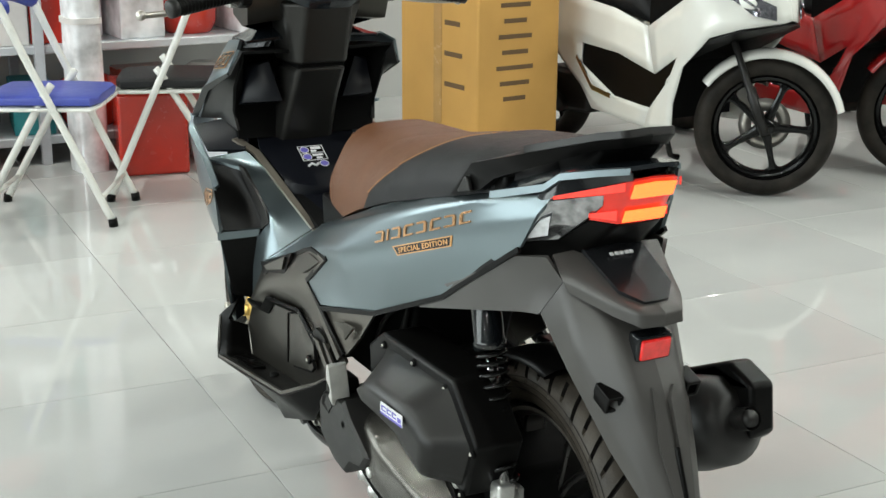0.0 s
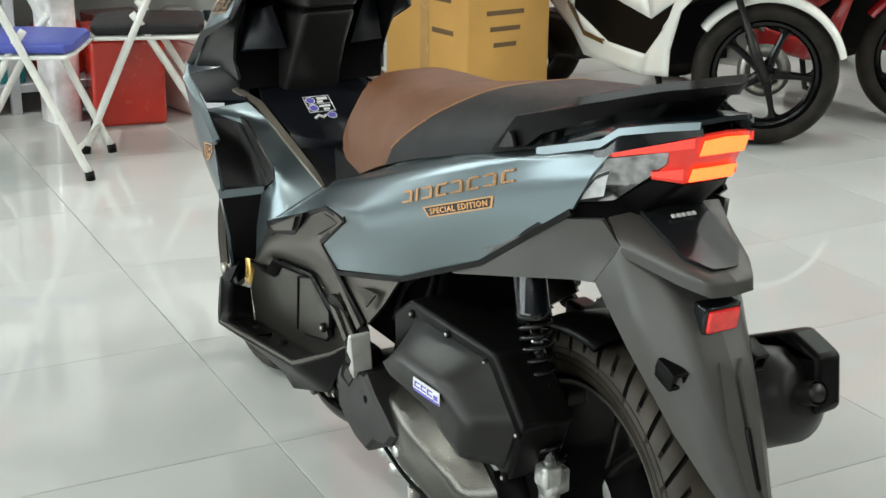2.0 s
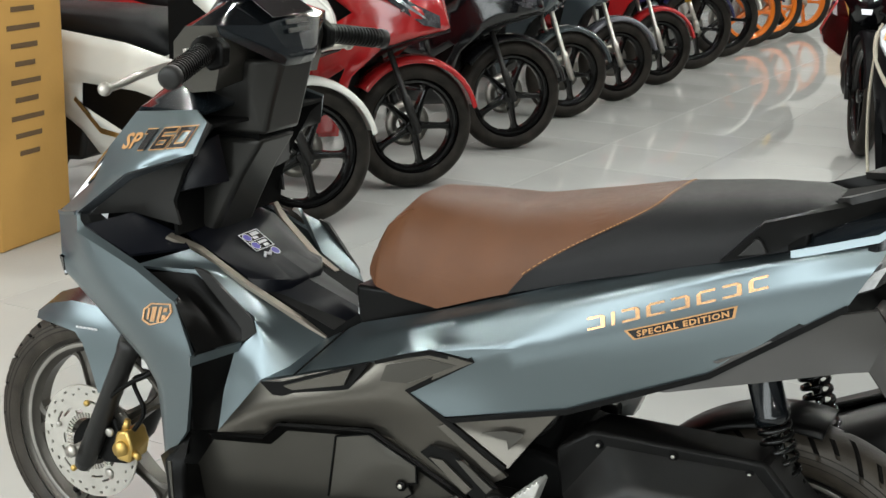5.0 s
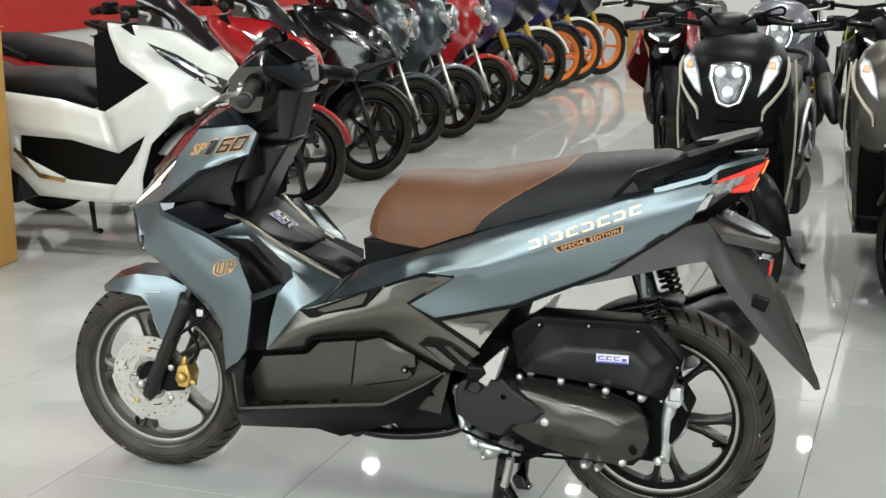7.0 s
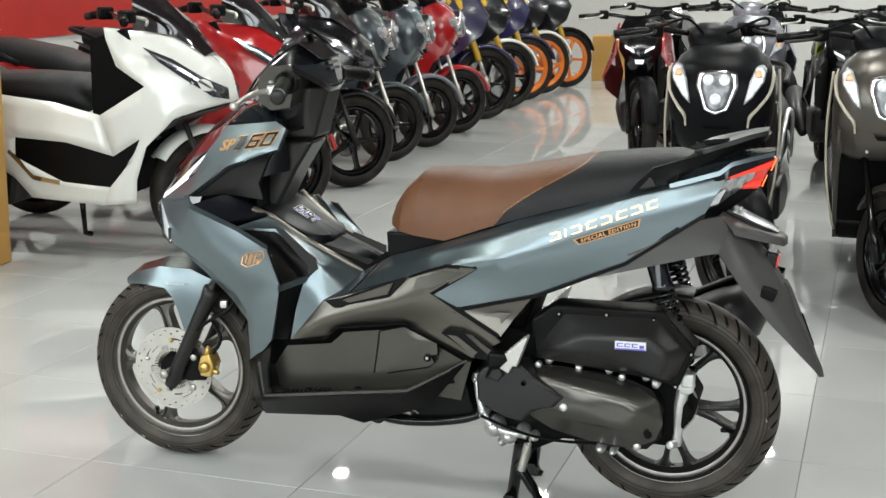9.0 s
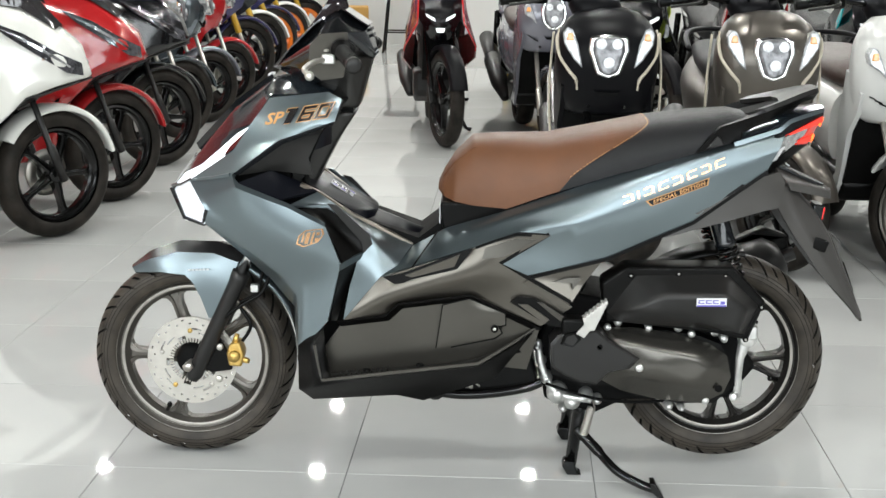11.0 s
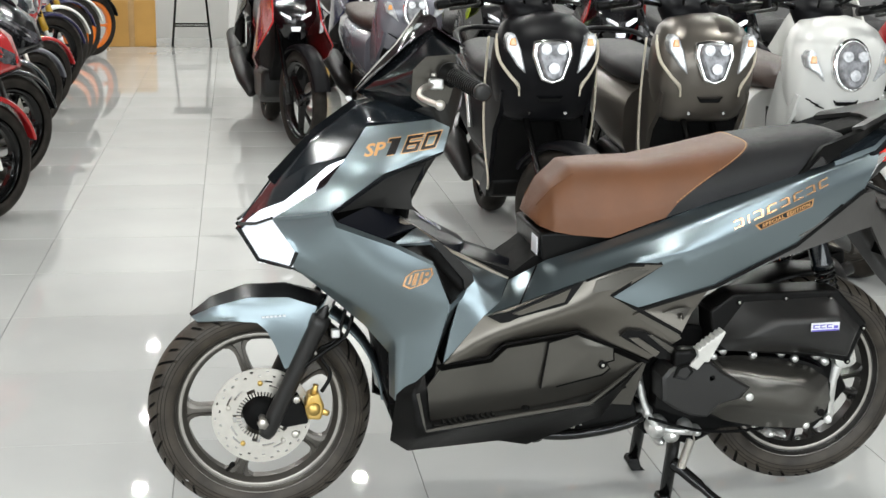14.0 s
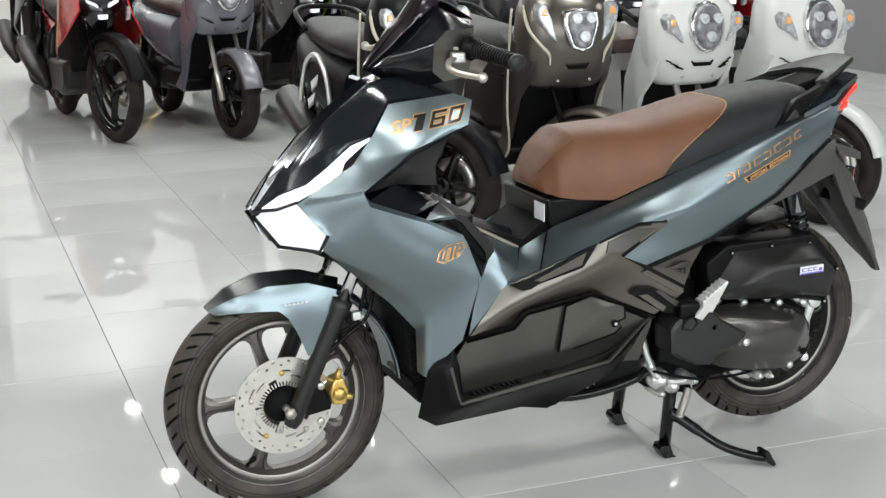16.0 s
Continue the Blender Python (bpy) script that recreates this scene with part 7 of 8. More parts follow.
def maxi(label, body, m, steer=40, seat_mat=None, second=None, group="parked bikes"):
    """A large touring scooter with a pointed nose and a dark screen."""
    bike = thing("scooter", label, "scooter", group)
    running_gear(bike, steer, 0.27, 1.31, BLACK_TUBE, body, PLASTIC_GREY, 0.11, fender_w=0.07)
    bars(bike, steer * 0.8, 0.36, 1.06)
    both("front_cowl", [(-0.15, 0.03, 0.69), (-0.05, 0.15, 0.665), (0.062, 0.2, 0.625), (0.11, 0.205, 0.575), (0.19, 0.207, 0.5), (0.242, 0.205, 0.352), (0.25, 0.2, 0.25), (0.40, 0.205, 0.235), (0.257, 0.216, 0.441), (0.364, 0.214, 0.316), (0.214, 0.216, 0.536), (0.342, 0.214, 0.455), (0.401, 0.208, 0.63), (0.187, 0.21, 0.759), (0.321, 0.195, 0.841), (0.37, 0.185, 0.96), (0.383, 0.17, 1.005),
         (0.276, 0.11, 0.99), (0.092, 0.1, 0.967), (-0.057, 0.085, 0.87), (-0.115, 0.065, 0.8), (-0.16, 0.0, 0.7), (-0.125, 0.0, 0.82), (0.08, 0.0, 0.985), (0.26, 0.0, 1.0), (0.127, 0.185, 0.872), (-0.06, 0.155, 0.775)],
         [(1, 2, 13, 25, 26), (2, 3, 10, 13), (3, 4, 10), (4, 5, 9, 8, 10), (5, 6, 7, 9), (10, 11, 12, 13), (13, 14, 25), (14, 15, 16, 17, 25), (25, 17, 18), (18, 19, 26, 25), (19, 20, 0, 26), (0, 1, 26), (17, 24, 23, 18), (18, 23, 22, 19), (19, 22, 20), (20, 22, 21, 0)], body, bike, crease=0.42, soft=((2, 13), (3, 10), (4, 10), (13, 14), (25, 17), (10, 13)), thick=0.008, split=150)
    both("headlamp", [(0.20, 0.172, 0.925), (0.127, 0.188, 0.868), (0.008, 0.172, 0.79), (-0.09, 0.115, 0.716), (-0.14, 0.05, 0.70), (-0.135, 0.05, 0.75), (-0.052, 0.13, 0.8), (0.066, 0.165, 0.876)], [(0, 1, 7), (1, 2, 6, 7), (2, 3, 5, 6), (3, 4, 5)], DARK_LENS, bike, label="dark chrome split headlamp", thick=0.006, grow=0.012, level=1)
    both("lamp_bar", [(0.17, 0.182, 0.905), (0.066, 0.172, 0.862), (-0.05, 0.138, 0.786), (-0.1, 0.095, 0.742), (-0.1, 0.096, 0.735), (-0.045, 0.14, 0.776), (0.07, 0.176, 0.852)], [(0, 1, 6), (1, 2, 5, 6), (2, 3, 4, 5)], SPARE_CHROME, bike, thick=0.004, grow=0.016, level=0, label="bright bar in the headlamp")
    for k in range(6):
        bm = bmesh.new()
        bmesh.ops.create_icosphere(bm, subdivisions=1, radius=0.013)
        q = part("lamp_bulb", bm, SPARE_CHROME, bike)
        q.matrix_basis = pose(-0.08 + 0.035 * (k // 2), (-1) ** k * (0.105 + 0.028 * (k // 2)), 0.735 + 0.02 * (k // 2))
    both("nose_under", [(-0.16, 0.0, 0.688), (-0.15, 0.03, 0.688), (-0.05, 0.148, 0.662), (0.062, 0.196, 0.622), (0.27, 0.15, 0.5), (0.27, 0.0, 0.55)], [(0, 1, 2, 3, 4, 5)], PLASTIC, bike, level=1)
    # added near-black block, so that the space behind the cowl looks shaded
    bm = bmesh.new()
    prism(bm, [(0.1, 0.7), (0.3, 0.5), (0.3, 0.28), (0.46, 0.24), (0.46, 0.95), (0.3, 1.0)], -0.15, 0.15)
    part("inner_frame", bm, CORE, bike)
    both("screen", [(-0.05, 0.0, 0.9), (-0.04, 0.075, 0.885), (0.092, 0.1, 0.972), (0.276, 0.11, 0.995), (0.27, 0.12, 1.12), (0.3, 0.1, 1.24), (0.31, 0.0, 1.26), (0.1, 0.0, 1.06), (0.1, 0.09, 1.045)], [(0, 1, 8, 7), (1, 2, 8), (2, 3, 4, 8), (4, 5, 6, 7, 8)], SMOKED, bike, label="dark tinted screen", thick=0.005)
    both("body_side", [(0.401, 0.205, 0.63), (0.342, 0.212, 0.455), (0.559, 0.222, 0.51), (0.805, 0.218, 0.524), (1.15, 0.185, 0.6), (1.62, 0.07, 0.82), (1.5, 0.12, 0.8), (1.0, 0.19, 0.72), (0.62, 0.195, 0.68), (0.364, 0.212, 0.316), (0.585, 0.218, 0.332), (0.811, 0.214, 0.435), (0.40, 0.205, 0.235), (0.739, 0.207, 0.257), (0.822, 0.205, 0.343), (1.05, 0.185, 0.47)],
         [(0, 1, 2, 8), (2, 3, 7, 8), (3, 4, 6, 7), (4, 5, 6), (9, 12, 13, 10), (10, 13, 14, 11), (11, 14, 15), (3, 11, 15, 4)], body, bike, crease=0.4, soft=((2, 8), (3, 7), (10, 13)), thick=0.008, split=150)
    both("step_insert", [(0.805, 0.205, 0.527), (0.559, 0.208, 0.514), (0.342, 0.202, 0.458), (0.21, 0.206, 0.54), (0.252, 0.202, 0.438), (0.362, 0.202, 0.31), (0.585, 0.208, 0.328), (0.815, 0.204, 0.432)], [(0, 1, 6, 7), (1, 2, 5, 6), (2, 3, 4, 5)], PLASTIC, bike, label="black foot well panel", level=1, thick=0.012, crease=0.85)
    both("belly_strip", [(0.83, 0.224, 0.47), (0.716, 0.228, 0.36), (0.595, 0.228, 0.34), (0.595, 0.228, 0.322), (0.72, 0.228, 0.34), (0.84, 0.222, 0.455)], [(0, 1, 4, 5), (1, 2, 3, 4)], CHROME, bike, level=0, thick=0.006)
    bm = bmesh.new()
    loft(bm, [(0.42, 0.5, 0.74, 0.1, 3), (0.6, 0.4, 0.62, 0.15, 3), (0.8, 0.4, 0.66, 0.17, 3), (1.2, 0.5, 0.72, 0.16, 3), (1.6, 0.7, 0.8, 0.06, 3)], 18)
    part("tunnel", bm, second or body, bike, angle=60)
    bm = bmesh.new()
    loft(bm, [(0.43, 0.6, 0.66, 0.07, 2.6), (0.5, 0.61, 0.72, 0.13, 2.8), (0.58, 0.63, 0.795, 0.155, 2.8), (0.78, 0.66, 0.8, 0.168, 3), (1.0, 0.68, 0.795, 0.165, 3), (1.12, 0.7, 0.85, 0.155, 3), (1.4, 0.75, 0.9, 0.14, 3), (1.56, 0.8, 0.9, 0.09, 2.5)], 22)
    part("seat", bm, seat_mat or VINYL, bike, angle=60)
    bm = bmesh.new()
    tube(bm, curve_points([(1.3, -0.17, 0.78), (1.5, -0.15, 0.86), (1.66, 0, 0.89), (1.5, 0.15, 0.86), (1.3, 0.17, 0.78)], 5), 0.015, 8)
    part("grab_rail", bm, P_BLACKM, bike)
    power_unit(bike, 1.31)
    bm = bmesh.new()
    prism(bm, [(1.3, 0.6), (1.5, 0.68), (1.72, 0.5), (1.78, 0.36), (1.62, 0.5)], -0.06, 0.06)
    bevelled(part("rear_fender", bm, PLASTIC, bike), 0.01)
    bike.matrix_basis = m
    return bike


def sport(label, body, m, steer=30, second=None, rim=None, strip=None, naked=False, fender=None, group="parked bikes"):
    """A slim sport bike with exposed fork and large wheels."""
    bike = thing("motorcycle", label, "motorcycle", group)
    running_gear(bike, steer, 0.295, 1.28, rim or BLACK_TUBE, fender or P_BLACKM, P_YELLOW if naked else BLACK_TUBE, 0.085, spokes=3 if not naked else 5, usd=naked, fender_w=0.055)
    low = 0.0 if naked else -0.09
    bars(bike, steer, 0.34, 1.06 + low, 0.34)
    second = second or P_BLACK
    both("front_cowl", [(0.03, 0.0, 0.82 + low), (0.05, 0.05, 0.80 + low), (0.10, 0.13, 0.86 + low), (0.16, 0.135, 0.98 + low), (0.26, 0.1, 1.06 + low), (0.16, 0.0, 1.04 + low), (0.1, 0.06, 0.74 + low), (0.12, 0.0, 0.70 + low)], [(0, 1, 2, 3, 5), (3, 4, 5), (1, 6, 2), (0, 7, 6, 1)], second, bike, level=1, thick=0.008)
    for s in (-1, 1):
        bm = bmesh.new()
        flat(bm, [(s * 0.03, 0.845 + low), (s * 0.085, 0.875 + low), (s * 0.09, 0.892 + low), (s * 0.035, 0.865 + low)], 0.03, 0.04, 0.3, 0.84)
        part("headlamp", bm, GLOW_LENS, bike, "lit white headlamp")
    bm = bmesh.new()
    flat(bm, [(-0.022, 0.78 + low), (0.022, 0.78 + low), (0.028, 0.805 + low), (-0.028, 0.805 + low)], 0.05, 0.04, 0.2, 0.8)
    part("lower_lamp", bm, GLOW_LENS, bike)
    both("side_fairing", [(0.10, 0.135, 1.02 + low), (-0.02, 0.145, 0.84 + low), (0.03, 0.22, 0.70 + low), (0.26, 0.23, 0.52), (0.55, 0.17, 0.42), (0.62, 0.15, 0.60), (0.36, 0.18, 0.80), (0.26, 0.16, 0.99 + low)], [(0, 1, 7), (1, 2, 6, 7), (2, 3, 6), (3, 4, 5, 6)], body, bike, level=1, thick=0.01, crease=0.8)
    if strip:
        both("fairing_strip", [(0.1, 0.17, 0.9), (0.12, 0.178, 0.82), (0.34, 0.168, 0.62), (0.36, 0.165, 0.66), (0.15, 0.172, 0.86)], [(0, 1, 4), (1, 2, 3, 4)], strip, bike, level=0, thick=0.008, grow=0.006)
    for s in (-1, 1):
        bm = bmesh.new()
        flat(bm, [(s * 0.15, 0.67), (s * 0.158, 0.75), (s * 0.178, 0.75), (s * 0.172, 0.68)], 0.115, 0.03)
        part("turn_lamp", bm, AMBER_LENS if naked else LENS_CLEAR, bike)
    bm = bmesh.new()
    prism(bm, [(0.2, 0.95), (0.22, 0.55), (0.45, 0.36), (0.95, 0.3), (1.05, 0.6), (0.6, 0.62), (0.38, 0.92)], -0.1, 0.1)
    bevelled(part("frame", bm, CORE, bike), 0.01)
    bm = bmesh.new()
    prism(bm, [(0.5, 0.42), (0.5, 0.26), (0.62, 0.2), (0.92, 0.22), (0.95, 0.4)], -0.15, 0.15)
    bevelled(part("engine", bm, ALLOY if naked else PLASTIC_GREY, bike), 0.03, 2)
    bm = bmesh.new()
    loft(bm, [(0.5, 0.58, 0.7, 0.08, 2.6), (0.62, 0.6, 0.78, 0.12, 2.8), (0.8, 0.62, 0.76, 0.14, 3), (1.1, 0.66, 0.8, 0.13, 3), (1.45, 0.74, 0.86, 0.08, 2.5)], 18)
    part("seat", bm, VINYL, bike, angle=60)
    if naked:
        bm = bmesh.new()
        loft(bm, [(0.3, 0.8, 0.92, 0.08, 2.4), (0.42, 0.72, 0.98, 0.15, 2.6), (0.58, 0.68, 0.92, 0.14, 2.6), (0.7, 0.66, 0.78, 0.1, 2.4)], 18)
        part("tank", bm, body, bike, angle=60)
    both("tail", [(0.75, 0.13, 0.62), (1.1, 0.13, 0.66), (1.5, 0.07, 0.82), (1.58, 0.02, 0.86), (1.45, 0.05, 0.74), (1.1, 0.11, 0.54)], [(0, 1, 5), (1, 2, 4, 5), (2, 3, 4)], body, bike, level=1, thick=0.008)
    power_unit(bike, 1.28)
    bike.matrix_basis = m
    return bike


def parked(x, y, heading, steer=30):
    """The pose of a bike whose front tyre stands at x, y, whose nose points along heading and whose bars are turned by steer."""
    off = Matrix.Rotation(radians(heading + 180), 3, "Z") @ Vector((0.13 - 0.13 * math.cos(radians(steer)), -0.13 * math.sin(radians(steer)), 0))
    return pose(x - off.x, y - off.y, 0, 0, 0, heading + 180)


ROW_A, ROW_B, ROW_C = "bikes along the aisle's left side", "scooters parked behind the display scooter", "bikes in the back rows"
maxi("white maxi scooter with dark screen and black seat", P_WHITE, parked(-1.1, 2.42, 4, 48), 48, group=ROW_A)
maxi("red maxi scooter with dark tinted screen", P_RED, parked(-1.06, 3.22, 8, 42), 42, group=ROW_A)
maxi("gloss black maxi scooter with chrome lamp details", P_BLACK, parked(-1.07, 4.25, 8, 40), 40, group=ROW_A)
retro("dark slate retro scooter with grey fender", P_SLATE, parked(-1.18, 5.3, 10, 38), 38, lamp="oval", fender=P_SLATE, group=ROW_A)
retro("slate retro scooter with silver fender and oval lamp", P_SLATE, parked(-1.15, 6.03, 10, 38), 38, lamp="oval", fender=P_GREY, group=ROW_A)
retro("red retro scooter with oval headlamp", P_RED, parked(-1.16, 6.86, 10, 38), 38, lamp="oval", fender=P_RED, group=ROW_A)
for k, (x, y, b, f, r) in enumerate(((-1.2, 7.8, P_BLUE, P_BLUE, None), (-1.22, 8.65, P_BLACK, P_WHITE, None), (-1.23, 9.45, P_BLUE, P_BLUE, P_ORANGE), (-1.21, 10.15, P_BLACK, P_WHITE, P_ORANGE), (-1.11, 10.85, P_BLACK, P_BLACKM, P_ORANGE))):
    sport(("naked sport bike with yellow fork and %s wheels" % ("orange" if r else "dark")), b, parked(x, y, 12, 30), 30, rim=r, naked=True, fender=f, group=ROW_A)
retro("satin black retro scooter with shield-shaped headlamp and cream trim", P_BLACKM, parked(1.26, 2.05, -92, 34), 34, trim=CREAM, accent=P_BLACKM, fender=P_BLACKM, group=ROW_B, fork=BLACK_TUBE, mark=ALLOY)
retro("gunmetal retro scooter with shield headlamp and black seat", P_GUN, parked(1.87, 2.0, -91, 30), 30, trim=CREAM, fender=P_GUN, group=ROW_B, fork=BLACK_TUBE, accent=P_BLACKM)
retro("white retro scooter with oval chrome headlamp", P_WHITE_MATT, parked(2.365, 1.88, -91, 28), 28, lamp="oval", seat=BROWN_SEAT, fender=P_WHITE_MATT, rim=RIM, group=ROW_B, accent=P_BLACKM)
retro("white retro scooter with oval headlamp beside its twin", P_WHITE_MATT, parked(2.82, 1.76, -91, 28), 28, lamp="oval", fender=P_WHITE_MATT, rim=RIM, group=ROW_B, accent=P_BLACKM)
sport("red and black sport underbone with lit headlamps", P_RED, parked(0.49, 5.08, -86, 14), 14, group=ROW_C)
retro("matte blue-grey retro scooter with oval headlamp", P_GREY, parked(1.14, 4.91, -84, 6), 6, lamp="oval", fender=P_GREY, seat=BROWN_SEAT, group=ROW_C, accent=P_GREY)
sport("black sport scooter with green stripe", P_BLACK, parked(1.72, 5.0, -84, 24), 24, strip=paint("lime_stripe", (0.4, 0.5, 0.03), 0.3), group=ROW_C)
sport("black sport bike with red edge strips", P_BLACK, parked(2.35, 4.7, -84, 24), 24, strip=P_RED, group=ROW_C)
sport("black sport bike with teal edge strips", P_BLACK, parked(2.98, 4.6, -86, 24), 24, strip=P_TEAL, group=ROW_C)
sport("dark sport bike with white fairing", P_WHITE, parked(3.6, 4.5, -86, 24), 24, group=ROW_C)
sport("dark red sport bike", P_RED, parked(4.2, 4.4, -86, 24), 24, group=ROW_C)
sport("black sport bike standing behind the red one", P_BLACK, parked(0.42, 6.75, -90, 20), 20, group=ROW_C)
sport("dark blue sport bike with gold wheels", P_BLUE, parked(1.15, 6.95, -84, 26), 26, rim=GOLD, group=ROW_C)
sport("black sport bike with teal strips in the last row", P_BLACK, parked(1.9, 6.9, -84, 26), 26, strip=P_TEAL, group=ROW_C)
sport("black sport bike in the last row", P_BLACK, parked(2.6, 6.8, -84, 26), 26, group=ROW_C)

# ---- clutter round the edges ----
CARTON = material("brown_cardboard", (0.52, 0.29, 0.075), 0.72, 0, 0.1, 3, 0.25, 60)
CARTON_INK = material("faded_carton_print", (0.12, 0.07, 0.03), 0.7)
TAPE = material("brown_packing_tape", (0.42, 0.25, 0.09), 0.25)
WHITE_TUBE = material("white_enamelled_tube", (0.7, 0.7, 0.66), 0.3)
BLUE_VINYL = material("blue_vinyl_pad", (0.05, 0.07, 0.35), 0.4)
RACK_STEEL = material("grey_painted_rack", (0.55, 0.57, 0.6), 0.4, 0.3)
RED_PLASTIC = material("red_gloss_plastic", (0.5, 0.025, 0.012), 0.25, coat=0.5)
WRAP = material("silvery_plastic_wrap", (0.85, 0.86, 0.88), 0.2, 0.2, 0.4, 9, 1.0, 24)
BANNER = material("red_banner_vinyl", (0.42, 0.02, 0.015), 0.4, 0, 0.08, 3)
BANNER_WHITE = material("white_banner_print", (0.68, 0.66, 0.64), 0.45)
TEAL_BOX = material("teal_carton_print", (0.03, 0.25, 0.27), 0.5)
DARK_WOOD = material("dark_grey_metal_door", (0.3, 0.31, 0.32), 0.4, 0.2)

# tall carton beside the white bike
box_thing = thing("cardboard_box", "tall brown cardboard carton with faded print on the floor", "box", m=pose(-2.05, 1.68, 0, 0, 0, 6))
bm = bmesh.new()
box(bm, -0.285, 0.285, -0.2, 0.2, 0.0, 0.985)
bevelled(part("carton", bm, CARTON, box_thing), 0.008, 2)
for a, b, c, d, r in ((-0.285, 0.285, -0.2, 0.0, 9), (-0.285, 0.285, 0.0, 0.2, -9)):
    bm = bmesh.new()
    box(bm, a, b, c + 0.002, d - 0.002, 0.986, 0.992)
    q = part("flap", bm, CARTON, box_thing)
    q.matrix_basis = Matrix.Translation((0, 0, 0.0 + 0.012)) @ pose(0, 0, 0, r * 0.15, 0, 0)
bm = bmesh.new()
box(bm, -0.03, 0.03, -0.2015, -0.2005, 0.0, 0.98)
part("tape", bm, TAPE, box_thing)
for k in range(9):
    bm = bmesh.new()
    w_ = 0.11 + 0.07 * ((k * 7) % 5) / 4
    box(bm, 0.2856, 0.2864, -0.05 - w_ / 2 + 0.03, -0.05 + w_ / 2 + 0.03, 0.32 + k * 0.062, 0.338 + k * 0.062)
    part("print_bar", bm, CARTON_INK, box_thing)
    if k % 2:
        bm = bmesh.new()
        box(bm, 0.05, 0.05 + w_, -0.2014, -0.2006, 0.3 + k * 0.062, 0.32 + k * 0.062)
        part("print_bar", bm, CARTON_INK, box_thing)


def folding_chair(label, pad, m):
    """A folding chair: crossed tube legs, padded seat, curved back."""
    c = thing("folding_chair", label, "chair", "folding chairs by the shelves")
    for s in (-1, 1):
        bm = bmesh.new()
        tube(bm, curve_points([(0.24, s * 0.19, 0.012), (0.1, s * 0.19, 0.32), (-0.03, s * 0.19, 0.6), (-0.12, s * 0.19, 0.82)], 5), 0.0135, 10)
        part("leg", bm, WHITE_TUBE, c)
        bm = bmesh.new()
        tube(bm, [(-0.24, s * 0.165, 0.012), (0.02, s * 0.165, 0.46), (0.05, s * 0.165, 0.5)], 0.0135, 10)
        part("leg", bm, WHITE_TUBE, c)
        for x, y in ((0.24, s * 0.19), (-0.24, s * 0.165)):
            bm = bmesh.new()
            tube(bm, [(x, y, 0.0), (x * 0.985, y, 0.03)], 0.017, 10)
            part("rubber_foot", bm, PLASTIC, c)
    for x, y, z in ((0.2, 0.19, 0.1), (-0.19, 0.165, 0.1)):
        bm = bmesh.new()
        tube(bm, [(x, -y, z), (x, y, z)], 0.009, 8)
        part("crossbar", bm, WHITE_TUBE, c)
    bm = bmesh.new()
    loft(bm, [(-0.2, 0.425, 0.455, 0.14, 4), (-0.18, 0.418, 0.462, 0.18, 4), (0.0, 0.42, 0.466, 0.19, 4), (0.18, 0.418, 0.462, 0.18, 4), (0.2, 0.425, 0.455, 0.14, 4)], 24)
    part("seat", bm, pad, c)
    bm = bmesh.new()
    loft(bm, [(-0.205, 0.412, 0.424, 0.15, 4), (-0.185, 0.402, 0.424, 0.19, 4), (0.185, 0.402, 0.424, 0.19, 4), (0.205, 0.412, 0.424, 0.15, 4)], 24)
    part("seat_frame", bm, WHITE_TUBE, c)
    bm = bmesh.new()
    tube(bm, curve_points([(-0.1, -0.19, 0.76), (-0.135, -0.1, 0.79), (-0.145, 0, 0.8), (-0.135, 0.1, 0.79), (-0.1, 0.19, 0.76)], 5), 0.035, 10)
    part("backrest", bm, pad, c)
    c.matrix_basis = m
    return c


folding_chair("white tube folding chair with blue padded seat", BLUE_VINYL, pose(-2.02, -0.08, 0, 0, 0, 63))
folding_chair("white tube folding chair with black padded seat", VINYL, pose(-2.2, 0.42, 0, 0, 0, -110))

# steel rack with stock along the west wall
rack = thing("shelf_rack", "grey perforated steel rack full of boxed parts", "shelf")
RX0, RX1, RY0, RY1 = -3.45, -2.85, -2.2, 1.25
LEVELS = (0.12, 0.5, 0.88, 1.3, 1.75)
for x in (RX0, RX1):
    for y in (RY0, -0.55, 0.05, RY1):
        bm = bmesh.new()
        box(bm, x - 0.02, x + 0.02, y - 0.02, y + 0.02, 0, 2.0)
        bevelled(part("upright", bm, RACK_STEEL, rack), 0.003)
for z in LEVELS:
    bm = bmesh.new()
    box(bm, RX0, RX1 + 0.004, RY0 - 0.01, RY1 + 0.01, z - 0.035, z)
    bevelled(part("shelf", bm, RACK_STEEL, rack), 0.004)
rng = random.Random(5)
stock = [("helmet", P_WHITE, "white helmet on the rack", "helmet"), ("parts_carton", BANNER_WHITE, "white parts carton on the rack", "box"), ("oil_bottle", WRAP, "silver oil bottle on the rack", "bottle"), ("parts_carton", WRAP, "plastic-wrapped silver parts carton on the rack", "box"), ("parts_carton", WRAP, "plastic-wrapped silver parts carton on the rack", "box"), ("parts_carton", RED_PLASTIC, "red parts carton on the rack", "box"), ("parts_carton", TEAL_BOX, "teal printed carton on the rack", "box"), ("parts_carton", BANNER_WHITE, "white parts carton on the rack", "box"), ("parts_carton", CARTON, "brown parts carton on the rack", "box"), ("helmet", RED_PLASTIC, "red helmet on the rack", "helmet"), ("helmet", P_WHITE, "white helmet on the rack", "helmet"), ("oil_bottle", WRAP, "silver oil bottle on the rack", "bottle"), ("oil_bottle", RED_PLASTIC, "red oil bottle on the rack", "bottle"), ("fairing_panel", P_BLACK, "black spare fairing panel on the rack", "panel")]
